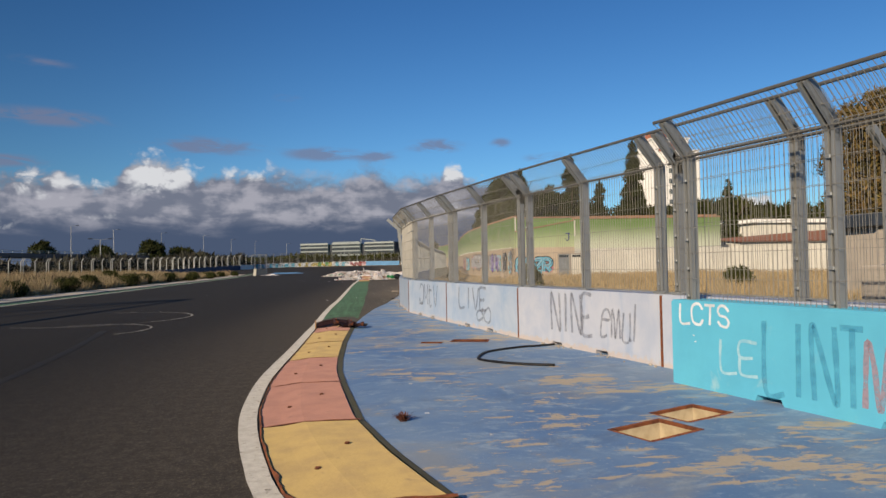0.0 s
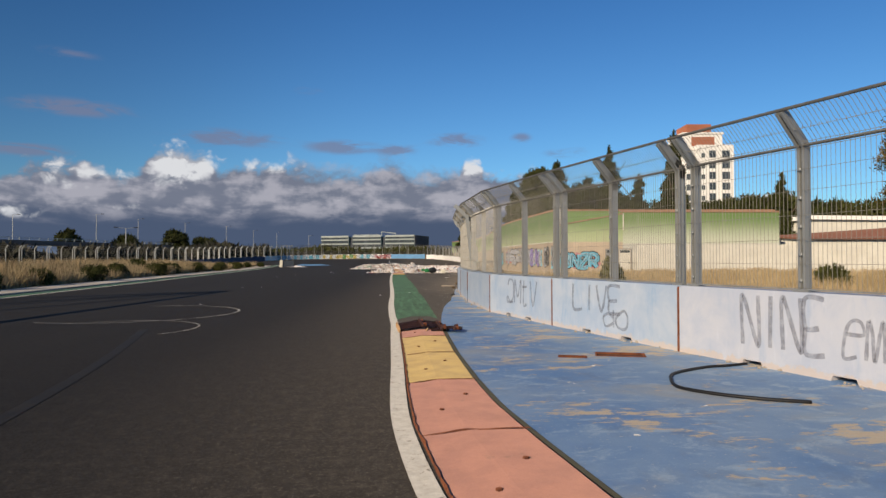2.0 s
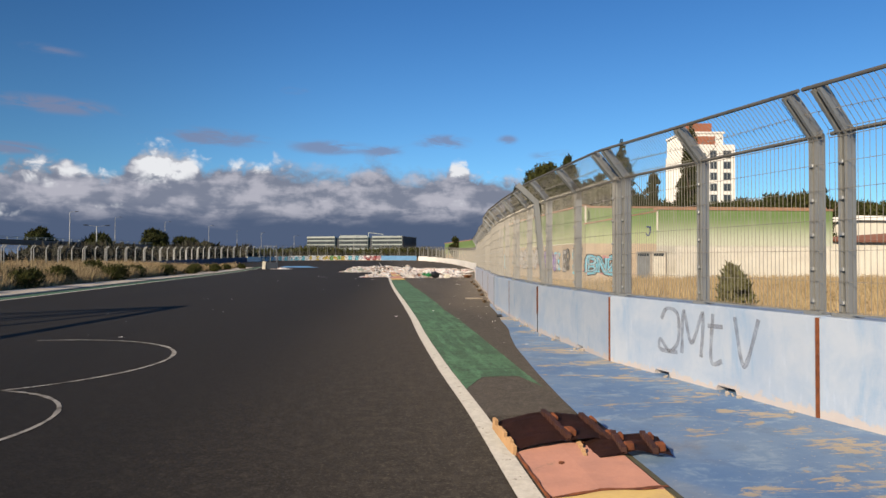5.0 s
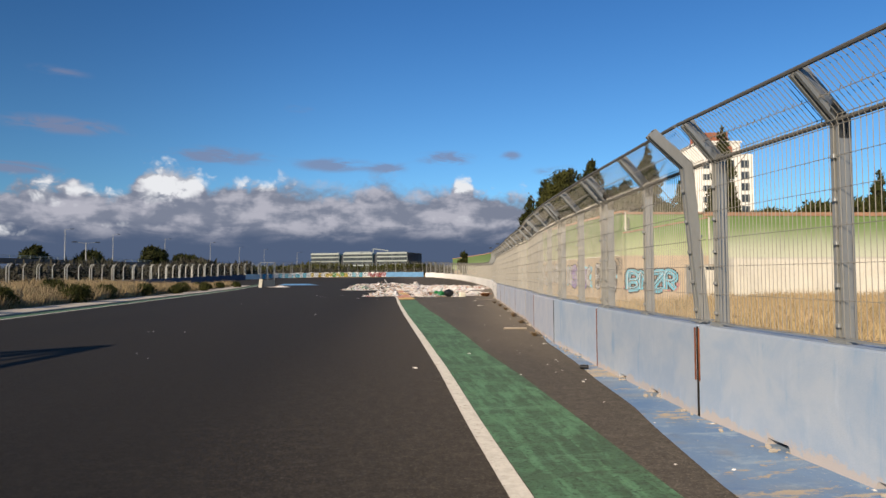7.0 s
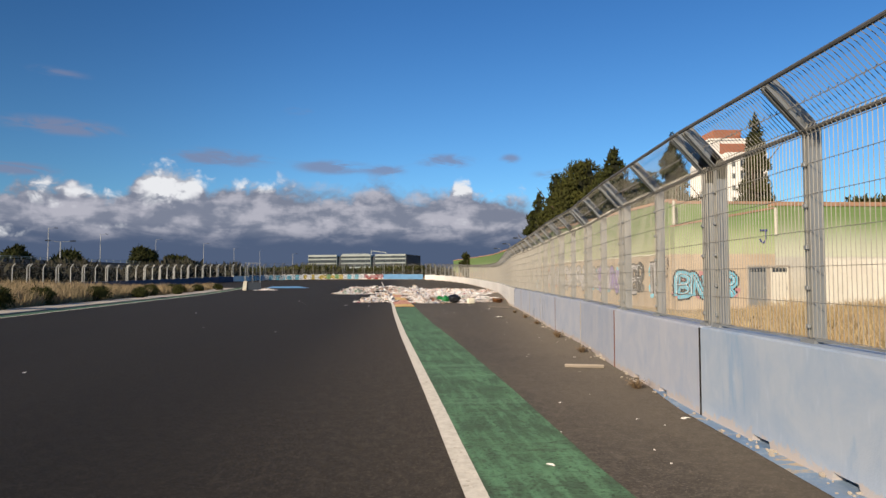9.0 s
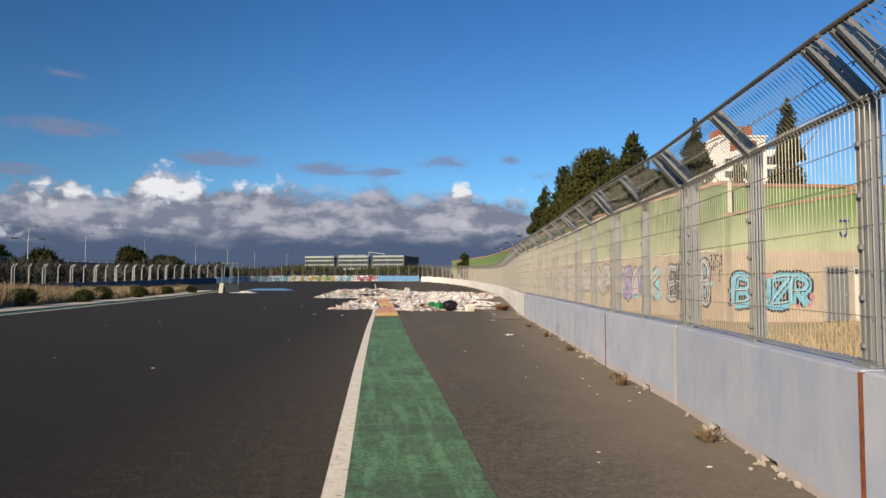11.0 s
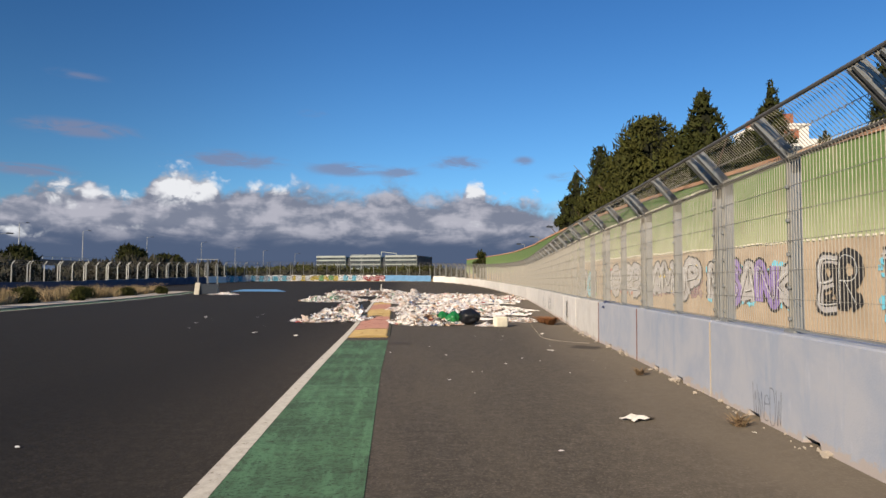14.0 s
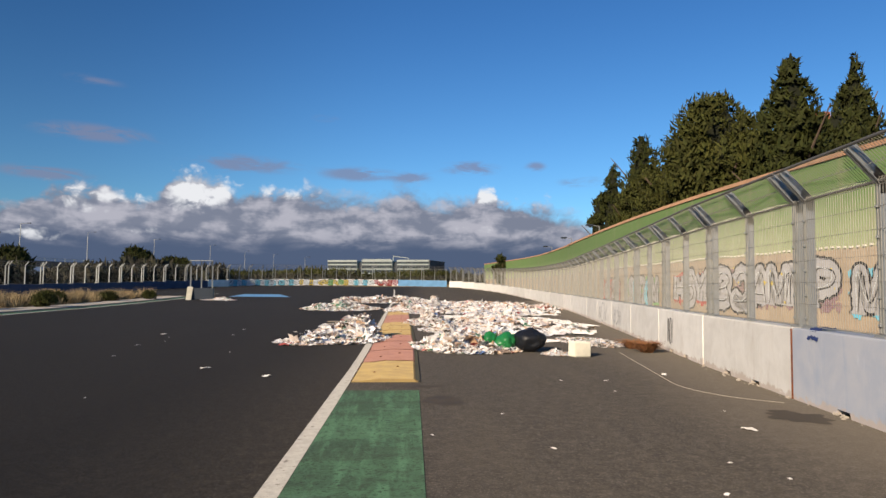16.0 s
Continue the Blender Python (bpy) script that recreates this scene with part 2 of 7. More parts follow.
def tarmac(name, base, grit, patch, patch_amount, dust=None, worn_or_lit=None, drift=None):
    """Asphalt: stones of several sizes, larger worn areas, fine cracks, dust, and uneven light painted in from left to
    right.
    """
    m = bpy.data.materials.new(name)
    m.use_nodes = True
    g = G(m.node_tree)
    co = g.coords("Object")
    along = g.coords("Object", (1.0, 0.16, 1))
    stones = g.noise(co, 24, 5, 0.8)
    mid = g.noise(co, 7, 5, 0.7)
    area = g.noise(along, 0.5, 6, 0.6, 0.3)
    col = g.mix(g.math("MULTIPLY", g.ramp(area, 0.35, 0.7), patch_amount), base, patch)
    col = g.mix(g.math("MULTIPLY", g.ramp(mid, 0.42, 0.70), 0.65), col, tuple(c * 1.8 for c in base))
    col = g.mix(g.math("MULTIPLY", g.ramp(g.noise(co, 46, 2, 0.5), 0.60, 0.66), 0.55), col, tuple(c * 3.2 for c in base))
    col = g.mix(g.ramp(stones, 0.52, 0.74), col, grit)
    col = g.mix(g.math("MULTIPLY", g.ramp(stones, 0.46, 0.30), 0.75), col, tuple(c * 0.3 for c in base))
    if dust:
        col = g.mix(g.math("MULTIPLY", g.ramp(g.noise(along, 0.9, 7, 0.65, 0.2), 0.45, 0.72), 0.5), col, dust)
    if drift:
        sep = g.n("ShaderNodeSeparateXYZ")
        g.put(sep.inputs[0], co)
        e = g.math("ADD", g.math("MULTIPLY_ADD", sep.outputs[1], -0.158, sep.outputs[0]), g.math("MULTIPLY", g.math("SUBTRACT", g.noise(co, 1.1, 7, 0.68, 0.3), 0.5), 1.6))
        col = g.mix(g.math("MULTIPLY", g.math("MULTIPLY", g.ramp(e, -3.1, -0.85), g.ramp(sep.outputs[1], 27.0, 38.0)), 0.45), col, drift)
    # uneven light put into the colour: dimmer to the left, brighter to the right
    if worn_or_lit:
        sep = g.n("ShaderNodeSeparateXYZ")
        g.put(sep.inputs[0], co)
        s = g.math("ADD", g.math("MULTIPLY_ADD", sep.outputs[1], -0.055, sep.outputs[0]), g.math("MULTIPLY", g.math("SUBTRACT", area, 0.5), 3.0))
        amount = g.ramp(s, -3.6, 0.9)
        col = g.mix(amount, g.mix(1.0, col, worn_or_lit[0], "MULTIPLY"), g.mix(1.0, col, worn_or_lit[1], "MULTIPLY"))
    b, o, bp = g.n("ShaderNodeBsdfPrincipled"), g.n("ShaderNodeOutputMaterial"), g.n("ShaderNodeBump")
    g.put(b.inputs["Base Color"], col)
    b.inputs["Roughness"].default_value, b.inputs["Specular IOR Level"].default_value = 0.9, 0.2
    b.inputs["Diffuse Roughness"].default_value = 1.0
    bp.inputs["Strength"].default_value, bp.inputs["Distance"].default_value = 0.7, 0.012
    g.put(bp.inputs["Height"], stones)
    g.put(b.inputs["Normal"], bp.outputs[0])
    g.t.links.new(b.outputs[0], o.inputs[0])
    return m


def material(name, base, rough=0.8, metal=0.0, dark=None, scale=3.0, grain=60.0, amount=0.5, bump=0.15, fine=0.25,
             streak=None, island=0.0, per_object=0.0, spec=0.3, wear=None, wear_at=(0.6, 0.68), wear_scale=2.0):
    """A surface with stains (scale), grain (grain), relief (bump) and a second worn colour (wear)."""
    m = bpy.data.materials.new(name)
    m.use_nodes = True
    g = G(m.node_tree)
    co = g.coords("Object") if streak is None else g.coords("Object", streak)
    raw = g.coords("Object")
    dark = dark or tuple(c * 0.6 for c in base)
    big = g.noise(co, scale, 6, 0.6)
    small = g.noise(raw, grain, 3, 0.6)
    col = g.mix(g.math("MULTIPLY", g.ramp(big, 0.35, 0.72), amount), base, dark)
    if wear:
        worn_or_lit = g.ramp(g.noise(co, wear_scale, 8, 0.66, 0.3), *wear_at)
        col = g.mix(worn_or_lit, col, wear)
    col = g.mix(g.math("MULTIPLY", small, fine), col, tuple(c * 0.45 for c in base))
    if island or per_object:
        src = g.n("ShaderNodeNewGeometry").outputs["Random Per Island"] if island else g.n("ShaderNodeObjectInfo").outputs["Random"]
        hs = g.n("ShaderNodeHueSaturation")
        k = island or per_object
        g.put(hs.inputs["Value"], g.ramp(src, 0, 1, 1 - k, 1 + k, False))
        g.put(hs.inputs["Hue"], g.ramp(g.math("FRACT", g.math("MULTIPLY", src, 7.3)), 0, 1, 0.5 - 0.03 * k, 0.5 + 0.03 * k, False))
        g.put(hs.inputs["Color"], col)
        col = hs.outputs[0]
    b = g.n("ShaderNodeBsdfPrincipled")
    g.put(b.inputs["Base Color"], col)
    g.put(b.inputs["Roughness"], g.ramp(big, 0.2, 0.8, max(0, rough - 0.1), min(1, rough + 0.1), False))
    b.inputs["Metallic"].default_value = metal
    b.inputs["Diffuse Roughness"].default_value = 1.0 if rough > 0.7 else 0.3
    b.inputs["Specular IOR Level"].default_value = spec
    if bump:
        bp = g.n("ShaderNodeBump")
        bp.inputs["Strength"].default_value, bp.inputs["Distance"].default_value = bump, 0.01
        g.put(bp.inputs["Height"], g.math("ADD", small, g.math("MULTIPLY", big, 1.5)))
        g.put(b.inputs["Normal"], bp.outputs[0])
    o = g.n("ShaderNodeOutputMaterial")
    g.t.links.new(b.outputs[0], o.inputs[0])
    return m


def block_paint(name, base, cloudy, deep, deep_amount):
    """Thin paint on concrete blocks: cloudy fading, upright runs, bare peach concrete where it has flaked at the foot."""
    m = bpy.data.materials.new(name)
    m.use_nodes = True
    g = G(m.node_tree)
    info = g.n("ShaderNodeObjectInfo")
    tc, ad = g.n("ShaderNodeTexCoord"), g.n("ShaderNodeVectorMath")
    ad.operation = "ADD"
    g.put(ad.inputs[0], tc.outputs["Object"])
    sc = g.n("ShaderNodeCombineXYZ")
    g.put(sc.inputs[0], g.math("MULTIPLY", info.outputs["Random"], 90.0))
    g.put(ad.inputs[1], sc.outputs[0])
    co = ad.outputs[0]
    mp = g.n("ShaderNodeMapping")
    g.put(mp.inputs[0], co)
    mp.inputs["Scale"].default_value = (1, 1, 0.22)
    sep = g.n("ShaderNodeSeparateXYZ")
    g.put(sep.inputs[0], tc.outputs["Object"])
    n1, n2, n3 = g.noise(co, 1.5, 7, 0.66, 0.5), g.noise(mp.outputs[0], 3.4, 7, 0.66, 0.3), g.noise(co, 9, 6, 0.7)
    col = g.mix(g.ramp(n1, 0.35, 0.68), base, cloudy)
    col = g.mix(g.math("MULTIPLY", g.ramp(n2, 0.52, 0.72), deep_amount), col, deep)
    col = g.mix(g.math("MULTIPLY", g.ramp(g.noise(mp.outputs[0], 11, 5, 0.6), 0.56, 0.75), 0.35), col, tuple(min(1, c * 1.25) for c in base))
    h = g.math("SUBTRACT", sep.outputs[2], g.math("MULTIPLY", g.math("SUBTRACT", g.math("ADD", g.math("MULTIPLY", n3, 0.5), g.math("MULTIPLY", n1, 0.5)), 0.36), 0.62))
    col = g.mix(g.math("MULTIPLY", g.ramp(h, 0.02, -0.03), 0.7), col, (0.56, 0.46, 0.38))
    col = g.mix(g.math("MULTIPLY", g.ramp(n3, 0.66, 0.72), 0.4), col, (0.60, 0.56, 0.52))
    hs = g.n("ShaderNodeHueSaturation")
    g.put(hs.inputs["Value"], g.ramp(info.outputs["Random"], 0, 1, 0.93, 1.07, False))
    g.put(hs.inputs["Color"], col)
    b, o, bp = g.n("ShaderNodeBsdfPrincipled"), g.n("ShaderNodeOutputMaterial"), g.n("ShaderNodeBump")
    g.put(b.inputs["Base Color"], hs.outputs[0])
    b.inputs["Roughness"].default_value, b.inputs["Specular IOR Level"].default_value = 0.65, 0.25
    bp.inputs["Strength"].default_value, bp.inputs["Distance"].default_value = 0.3, 0.01
    g.put(bp.inputs["Height"], g.math("ADD", n3, g.noise(co, 45, 3, 0.6)))
    g.put(b.inputs["Normal"], bp.outputs[0])
    g.t.links.new(b.outputs[0], o.inputs[0])
    return m


M = {}
# the closing pair of tints paints the dim left and the bright right
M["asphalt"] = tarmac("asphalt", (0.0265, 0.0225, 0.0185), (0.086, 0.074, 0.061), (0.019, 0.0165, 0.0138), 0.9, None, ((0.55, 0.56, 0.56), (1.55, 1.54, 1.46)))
M["shoulder"] = tarmac("shoulder", (0.050, 0.0435, 0.036), (0.135, 0.118, 0.098), (0.040, 0.035, 0.030), 0.8, (0.086, 0.073, 0.057), None, (0.155, 0.130, 0.102))
M["soil"] = material("soil", (0.27, 0.20, 0.11), 0.95, dark=(0.15, 0.12, 0.06), scale=0.5, grain=12, amount=0.9, bump=0.5)
M["green_paint"] = green_floor()
M["white_line"] = material("white_line", (0.54, 0.51, 0.45), 0.85, dark=(0.40, 0.375, 0.33), scale=9, grain=30, amount=0.9, bump=0.5, fine=0.6,
                           wear=(0.13, 0.11, 0.09), wear_at=(0.58, 0.68), wear_scale=14)
M["blue_paint"] = apron_paint()
M["kerb_yellow"] = material("kerb_yellow", (0.50, 0.355, 0.135), 0.8, dark=(0.38, 0.27, 0.125), scale=3.5, grain=35, amount=0.9, bump=0.4, fine=0.3,
                            wear=(0.26, 0.19, 0.11), wear_at=(0.62, 0.74), wear_scale=4)
M["kerb_red"] = material("kerb_red", (0.43, 0.215, 0.155), 0.8, dark=(0.34, 0.175, 0.135), scale=3.5, grain=35, amount=0.9, bump=0.4, fine=0.3,
                         wear=(0.24, 0.15, 0.11), wear_at=(0.62, 0.74), wear_scale=4)
M["dark_edge"] = material("dark_edge", (0.07, 0.065, 0.04), 0.85, scale=2, grain=30, bump=0.3)
M["wall_lilac"] = block_paint("wall_lilac", (0.51, 0.525, 0.57), (0.42, 0.46, 0.54), (0.29, 0.38, 0.52), 0.5)
M["wall_blue"] = block_paint("wall_blue", (0.43, 0.485, 0.555), (0.34, 0.42, 0.53), (0.21, 0.34, 0.51), 0.6)
M["wall_white"] = block_paint("wall_white", (0.86, 0.83, 0.77), (0.76, 0.73, 0.67), (0.52, 0.44, 0.36), 0.4)
M["wall_cyan"] = material("wall_cyan", (0.12, 0.47, 0.62), 0.55, dark=(0.10, 0.40, 0.55), scale=1.8, grain=30, amount=0.7, bump=0.2, fine=0.08,
                          wear=(0.30, 0.52, 0.58), wear_at=(0.6, 0.75), wear_scale=2.5)
M["far_blue"] = material("far_blue", (0.16, 0.36, 0.60), 0.6, scale=1.0, grain=20, amount=0.5)
M["far_navy"] = material("far_navy", (0.045, 0.07, 0.14), 0.6, scale=1.0, grain=20, amount=0.5)
M["rust"] = material("rust", (0.20, 0.065, 0.025), 0.9, dark=(0.07, 0.025, 0.015), scale=8, grain=60, amount=1.0, bump=0.5)
M["steel"] = material("steel", (0.36, 0.37, 0.36), 0.5, metal=0.55, dark=(0.24, 0.25, 0.25), scale=4, grain=40, amount=0.8, bump=0.1, fine=0.15, streak=(1, 1, 0.3))
M["wire"] = material("wire", (0.30, 0.285, 0.25), 0.5, metal=0.35, scale=4, grain=40, bump=0)
M["rail_steel"] = material("rail_steel", (0.15, 0.145, 0.135), 0.6, metal=0.3, dark=(0.10, 0.10, 0.095), scale=4, grain=40, amount=0.8, bump=0.1)
M["concrete"] = material("concrete", (0.42, 0.37, 0.31), 0.9, dark=(0.28, 0.25, 0.21), scale=1.2, grain=30, amount=0.8, bump=0.35)
# ---- builders ----


def part(name, bm, mat, parent=None, label="", smooth=False):
    me = bpy.data.meshes.new(name)
    if bm is not None:
        bm.normal_update()
        bm.to_mesh(me)
        bm.free()
    for m in (mat if isinstance(mat, (list, tuple)) else [mat]):
        me.materials.append(m)
    if smooth:
        me.polygons.foreach_set("use_smooth", [True] * len(me.polygons))
    ob = new(name, me)
    if parent is not None:
        ob.parent = parent
    return tagged(ob, label)


def raw(name, verts, faces, mat, parent=None, label="", smooth=False):
    me = bpy.data.meshes.new(name)
    me.from_pydata(verts, [], faces)
    me.materials.append(mat)
    if smooth:
        me.polygons.foreach_set("use_smooth", [True] * len(me.polygons))
    ob = new(name, me)
    if parent is not None:
        ob.parent = parent
    return tagged(ob, label)


def empty(name, m=Matrix(), label="", category="", group="", kind=""):
    ob = new(name)
    ob.matrix_basis = m
    return tagged(ob, label, category, group, kind)


def box(bm, x0, x1, y0, y1, z0, z1, bevel=0.0, m=None):
    r = bmesh.ops.create_cube(bm, size=1.0, matrix=Matrix.Translation(((x0 + x1) / 2, (y0 + y1) / 2, (z0 + z1) / 2)) @ Matrix.Diagonal((x1 - x0, y1 - y0, z1 - z0, 1)))
    vs = r["verts"]
    if bevel:
        es = list({e for v in vs for e in v.link_edges})
        rb = bmesh.ops.bevel(bm, geom=es, offset=bevel, segments=1, affect="EDGES")
        vs = list({v for f in rb["faces"] for v in f.verts} | {v for v in vs if v.is_valid})
    if m is not None:
        bmesh.ops.transform(bm, matrix=m, verts=vs)
    return bm


def beam(bm, p, q, w, h=None, sides=4):
    """A bar from p to q, w across; h gives it a second thickness."""
    p, q = Vector(p), Vector(q)
    d = q - p
    turn = d.to_track_quat("Z", "Y").to_matrix().to_4x4()
    sx, sy = w, (h or w)
    m = Matrix.Translation((p + q) / 2) @ turn @ Matrix.Diagonal((sx, sy, d.length, 1))
    if sides == 4:
        bmesh.ops.create_cube(bm, size=1.0, matrix=m)
    else:
        bmesh.ops.create_cone(bm, cap_ends=True, segments=sides, radius1=0.5, radius2=0.5, depth=1.0, matrix=m)
    return bm


def smooth_line(pts, step=0.5):
    """A smooth run through (x, y) pairs, sampled evenly between them."""
    out = []
    for i in range(len(pts) - 1):
        p0, p1, p2, p3 = (Vector((*pts[min(max(j, 0), len(pts) - 1)], 0)) for j in (i - 1, i, i + 1, i + 2))
        n = max(1, int((p2 - p1).length / step))
        for k in range(n):
            t = k / n
            out.append(0.5 * ((2 * p1) + (p2 - p0) * t + (2 * p0 - 5 * p1 + 4 * p2 - p3) * t * t + (3 * p1 - p0 - 3 * p2 + p3) * t ** 3))
    out.append(Vector((*pts[-1], 0)))
    return out


def x_at(line, y):
    """The x of a line of (x, y) pairs, given in rising y, at y."""
    return float(np.interp(y, [p[1] for p in line], [p[0] for p in line]))


def gz(y):
    return 0.0003 * max(0.0, min(y, 175.0) - 85) ** 2


def sheet(name, left, right, ys, lift, mat, cuts=1, **tags):
    """A painted or paved sheet between two lines of (x, y) pairs, over the heights of the ground."""
    vs, fs = [], []
    for y in ys:
        a, b = left(y), right(y)
        for k in range(cuts + 1):
            vs.append((a + (b - a) * k / cuts, y, gz(y) + lift))
    for i in range(len(ys) - 1):
        for k in range(cuts):
            a = i * (cuts + 1) + k
            fs.append((a, a + 1, a + cuts + 2, a + cuts + 1))
    return tagged(raw(name, vs, fs, mat), **tags)


def span(a, b, step):
    n = max(1, int(round((b - a) / step)))
    return [a + (b - a) * i / n for i in range(n + 1)]


# ---- ground, road, paint ----
LINE = [(6.5, 0.2), (4.6, 0.9), (3.3, 1.9), (2.4, 3.0), (1.9, 3.9), (1.53, 4.79), (1.36, 5.42), (1.18, 6.22), (1.01, 7.32), (0.91, 8.9), (0.92, 10.3), (0.97, 12.1),
        (1.03, 15.1), (1.08, 17.1), (1.09, 19.9), (1.16, 23.7), (1.29, 27.7), (1.35, 30.4), (1.41, 33.2), (1.56, 41.5), (1.65, 45.5), (1.85, 53.3),
        (2.02, 58.5), (2.2, 64.7), (2.6, 86.0), (3.0, 105.0), (3.3, 125.0), (3.4, 140.0)]
KERB_R = [(7.4, 0.9), (5.6, 1.6), (4.3, 2.5), (3.45, 3.4), (2.78, 4.55), (2.47, 5.6), (2.23, 6.65), (2.06, 8.3), (1.96, 9.5), (1.94, 10.8), (1.97, 12.9), (2.08, 15.4), (2.12, 16.6)]
GREEN_R = [(2.2, 18.5), (2.4, 24), (2.5, 27), (2.52, 30), (2.66, 33.5), (2.85, 41), (2.9, 45.5), (3.07, 53), (3.27, 58.6), (3.3, 60)]
BLUE_L = [(2.12, 16.6), (2.2, 17.6), (2.37, 19.2), (2.7, 21.8), (3.0, 23.5), (3.23, 24.6), (3.5, 26.6), (3.8, 28.4), (4.05, 30.2), (4.25, 31.8), (4.55, 33.2)]
JOINTS = [(7.37, 4.98), (6.33, 8.82), (5.3, 12.68), (4.43, 16.53), (3.76, 20.13), (3.72, 24.0), (4.0, 27.84), (4.36, 31.55), (4.93, 35.45), (5.68, 39.38), (6.14, 42.93), (6.8, 46.9),
          (7.4, 50.7), (7.98, 54.5), (8.5, 58.1), (9.1, 61.85)]
FAR_RIGHT = [(9.1, 61.85), (12.2, 78), (15.0, 94), (16.9, 112), (17.4, 130), (15.6, 143), (12, 152)]
FAR_END = [(12, 152), (0, 154), (-12, 152), (-20, 146), (-27, 132), (-32, 113), (-42, 86), (-55, 50), (-66, 10)]


def every(pts, step):
    """Corners a fixed step apart along a smooth run."""
    run = smooth_line(pts, 0.1)
    out, last = [run[0]], run[0]
    for p in run:
        if (p - last).length >= step:
            out.append(p)
            last = p
    return [(p.x, p.y) for p in out]


WALL_R = JOINTS + every(FAR_RIGHT, 3.9)[1:]
WALL_END = every(FAR_END, 3.9)


def wall_x(y):
    return x_at(JOINTS + FAR_RIGHT[1:], y)


def ground():
    xs = sorted({*span(-60, 60, 4), *[s * v for s in (-1, 1) for v in (80, 120, 200, 350, 600, 1200, 2500, 4500)]})
    ys = sorted({*span(-60, 180, 4), -4500, -1200, -400, -150, 220, 300, 450, 700, 1200, 2500, 4500})
    vs = [(x, y, gz(y) - 0.04) for y in ys for x in xs]
    n = len(xs)
    fs = [(j * n + i, j * n + i + 1, j * n + n + i + 1, j * n + n + i) for j in range(len(ys) - 1) for i in range(n - 1)]
    tagged(raw("ground", vs, fs, M["soil"]), "dry brown earth with thin straw", "ground", "", "structure")


ground()
LEFT_EDGE = lambda y: -12.9 - 0.033 * (max(y, 0) - 30)
GX = lambda y: LEFT_EDGE(y) - 2.75
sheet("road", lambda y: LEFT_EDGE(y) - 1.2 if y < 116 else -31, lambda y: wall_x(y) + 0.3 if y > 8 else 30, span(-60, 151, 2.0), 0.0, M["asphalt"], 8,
      label="dark worn asphalt of a disused race track, uneven light painted in", category="road", kind="structure")
sheet("pavement", lambda y: x_at(LINE, y) + 0.1, lambda y: wall_x(y) + 0.2, span(17, 110, 1.0), 0.004, M["shoulder"], 4,
      label="dusty brown asphalt shoulder beside the barrier", category="shoulder", kind="structure")


def ribbon(name, centre, w, lift, mat, **tags):
    """A flat painted stripe along a run of points, w to its right."""
    vs, fs = [], []
    for i, p in enumerate(centre):
        d = (centre[min(i + 1, len(centre) - 1)] - centre[max(i - 1, 0)]).normalized()
        side = Vector((d.y, -d.x, 0))
        for q in (p, p + side * w):
            vs.append((q.x, q.y, gz(q.y) + lift))
    fs = [(2 * i, 2 * i + 1, 2 * i + 3, 2 * i + 2) for i in range(len(centre) - 1)]
    return tagged(raw(name, vs, fs, mat), **tags)


run = smooth_line(LINE, 0.3)
ribbon("white_edge_line", run, 0.168, 0.009, M["white_line"], label="worn white edge line painted on asphalt", category="road marking", kind="structure")
sheet("green_runoff", lambda y: x_at(LINE, y) + 0.17, lambda y: x_at(GREEN_R, y) if y > 19.08 else max(x_at(LINE, y) + 0.18, 1.24 + (y - 18.29) * 0.444), [*span(18.3, 19.07, 0.11), *span(19.09, 58.9, 0.25)], 0.008, M["green_paint"], 2,
      label="faded green painted strip beside the white line", category="road marking", kind="structure")
sheet("green_corner", lambda y: 2.20 - (y - 18.35) * 0.17, lambda y: x_at(GREEN_R, max(y, 18.5)) + 0.005, span(18.35, 19.085, 0.1), 0.008, M["green_paint"], 1,
      label="narrow tail of the green painted strip", category="road marking", kind="structure")
sheet("blue_apron", lambda y: x_at(KERB_R + BLUE_L[1:], y) + 0.01, lambda y: wall_x(y) + 0.25 if y > 8 else 9.5, span(0.9, 33.2, 0.3), 0.012, M["blue_paint"], 6,
      label="peeling blue painted concrete apron below the barrier", category="apron", kind="structure")
# left side of the track
LW = lambda y: LEFT_EDGE(y)
sheet("white_left_line", lambda y: LW(y) - 0.19, LW, span(-40, 122, 2), 0.008, M["white_line"], label="thin white line along the far track edge", category="road marking", kind="structure")
sheet("green_left_strip", lambda y: LW(y) - 1.0, lambda y: LW(y) - 0.20, span(-40, 118, 2), 0.008, M["green_paint"], label="green painted strip along the far track edge", category="road marking", kind="structure")


def left_walk():
    vs, fs = [], []
    ys = span(-40, 112, 2)
    for y in ys:
        x, z = LW(y) - 1.02, gz(y)
        for q in ((x, z - 0.02), (x, z + 0.07), (x - 0.05, z + 0.09), (x - 1.75, z + 0.10), (x - 1.75, z - 0.02)):
            vs.append((q[0], y, q[1]))
    for i in range(len(ys) - 1):
        for k in range(4):
            fs.append((5 * i + k, 5 * i + k + 1, 5 * i + k + 6, 5 * i + k + 5))
    tagged(raw("concrete_kerb_path", vs, fs, M["concrete"]), "pale concrete kerb path beside dry grass", "pavement", "", "structure")


left_walk()


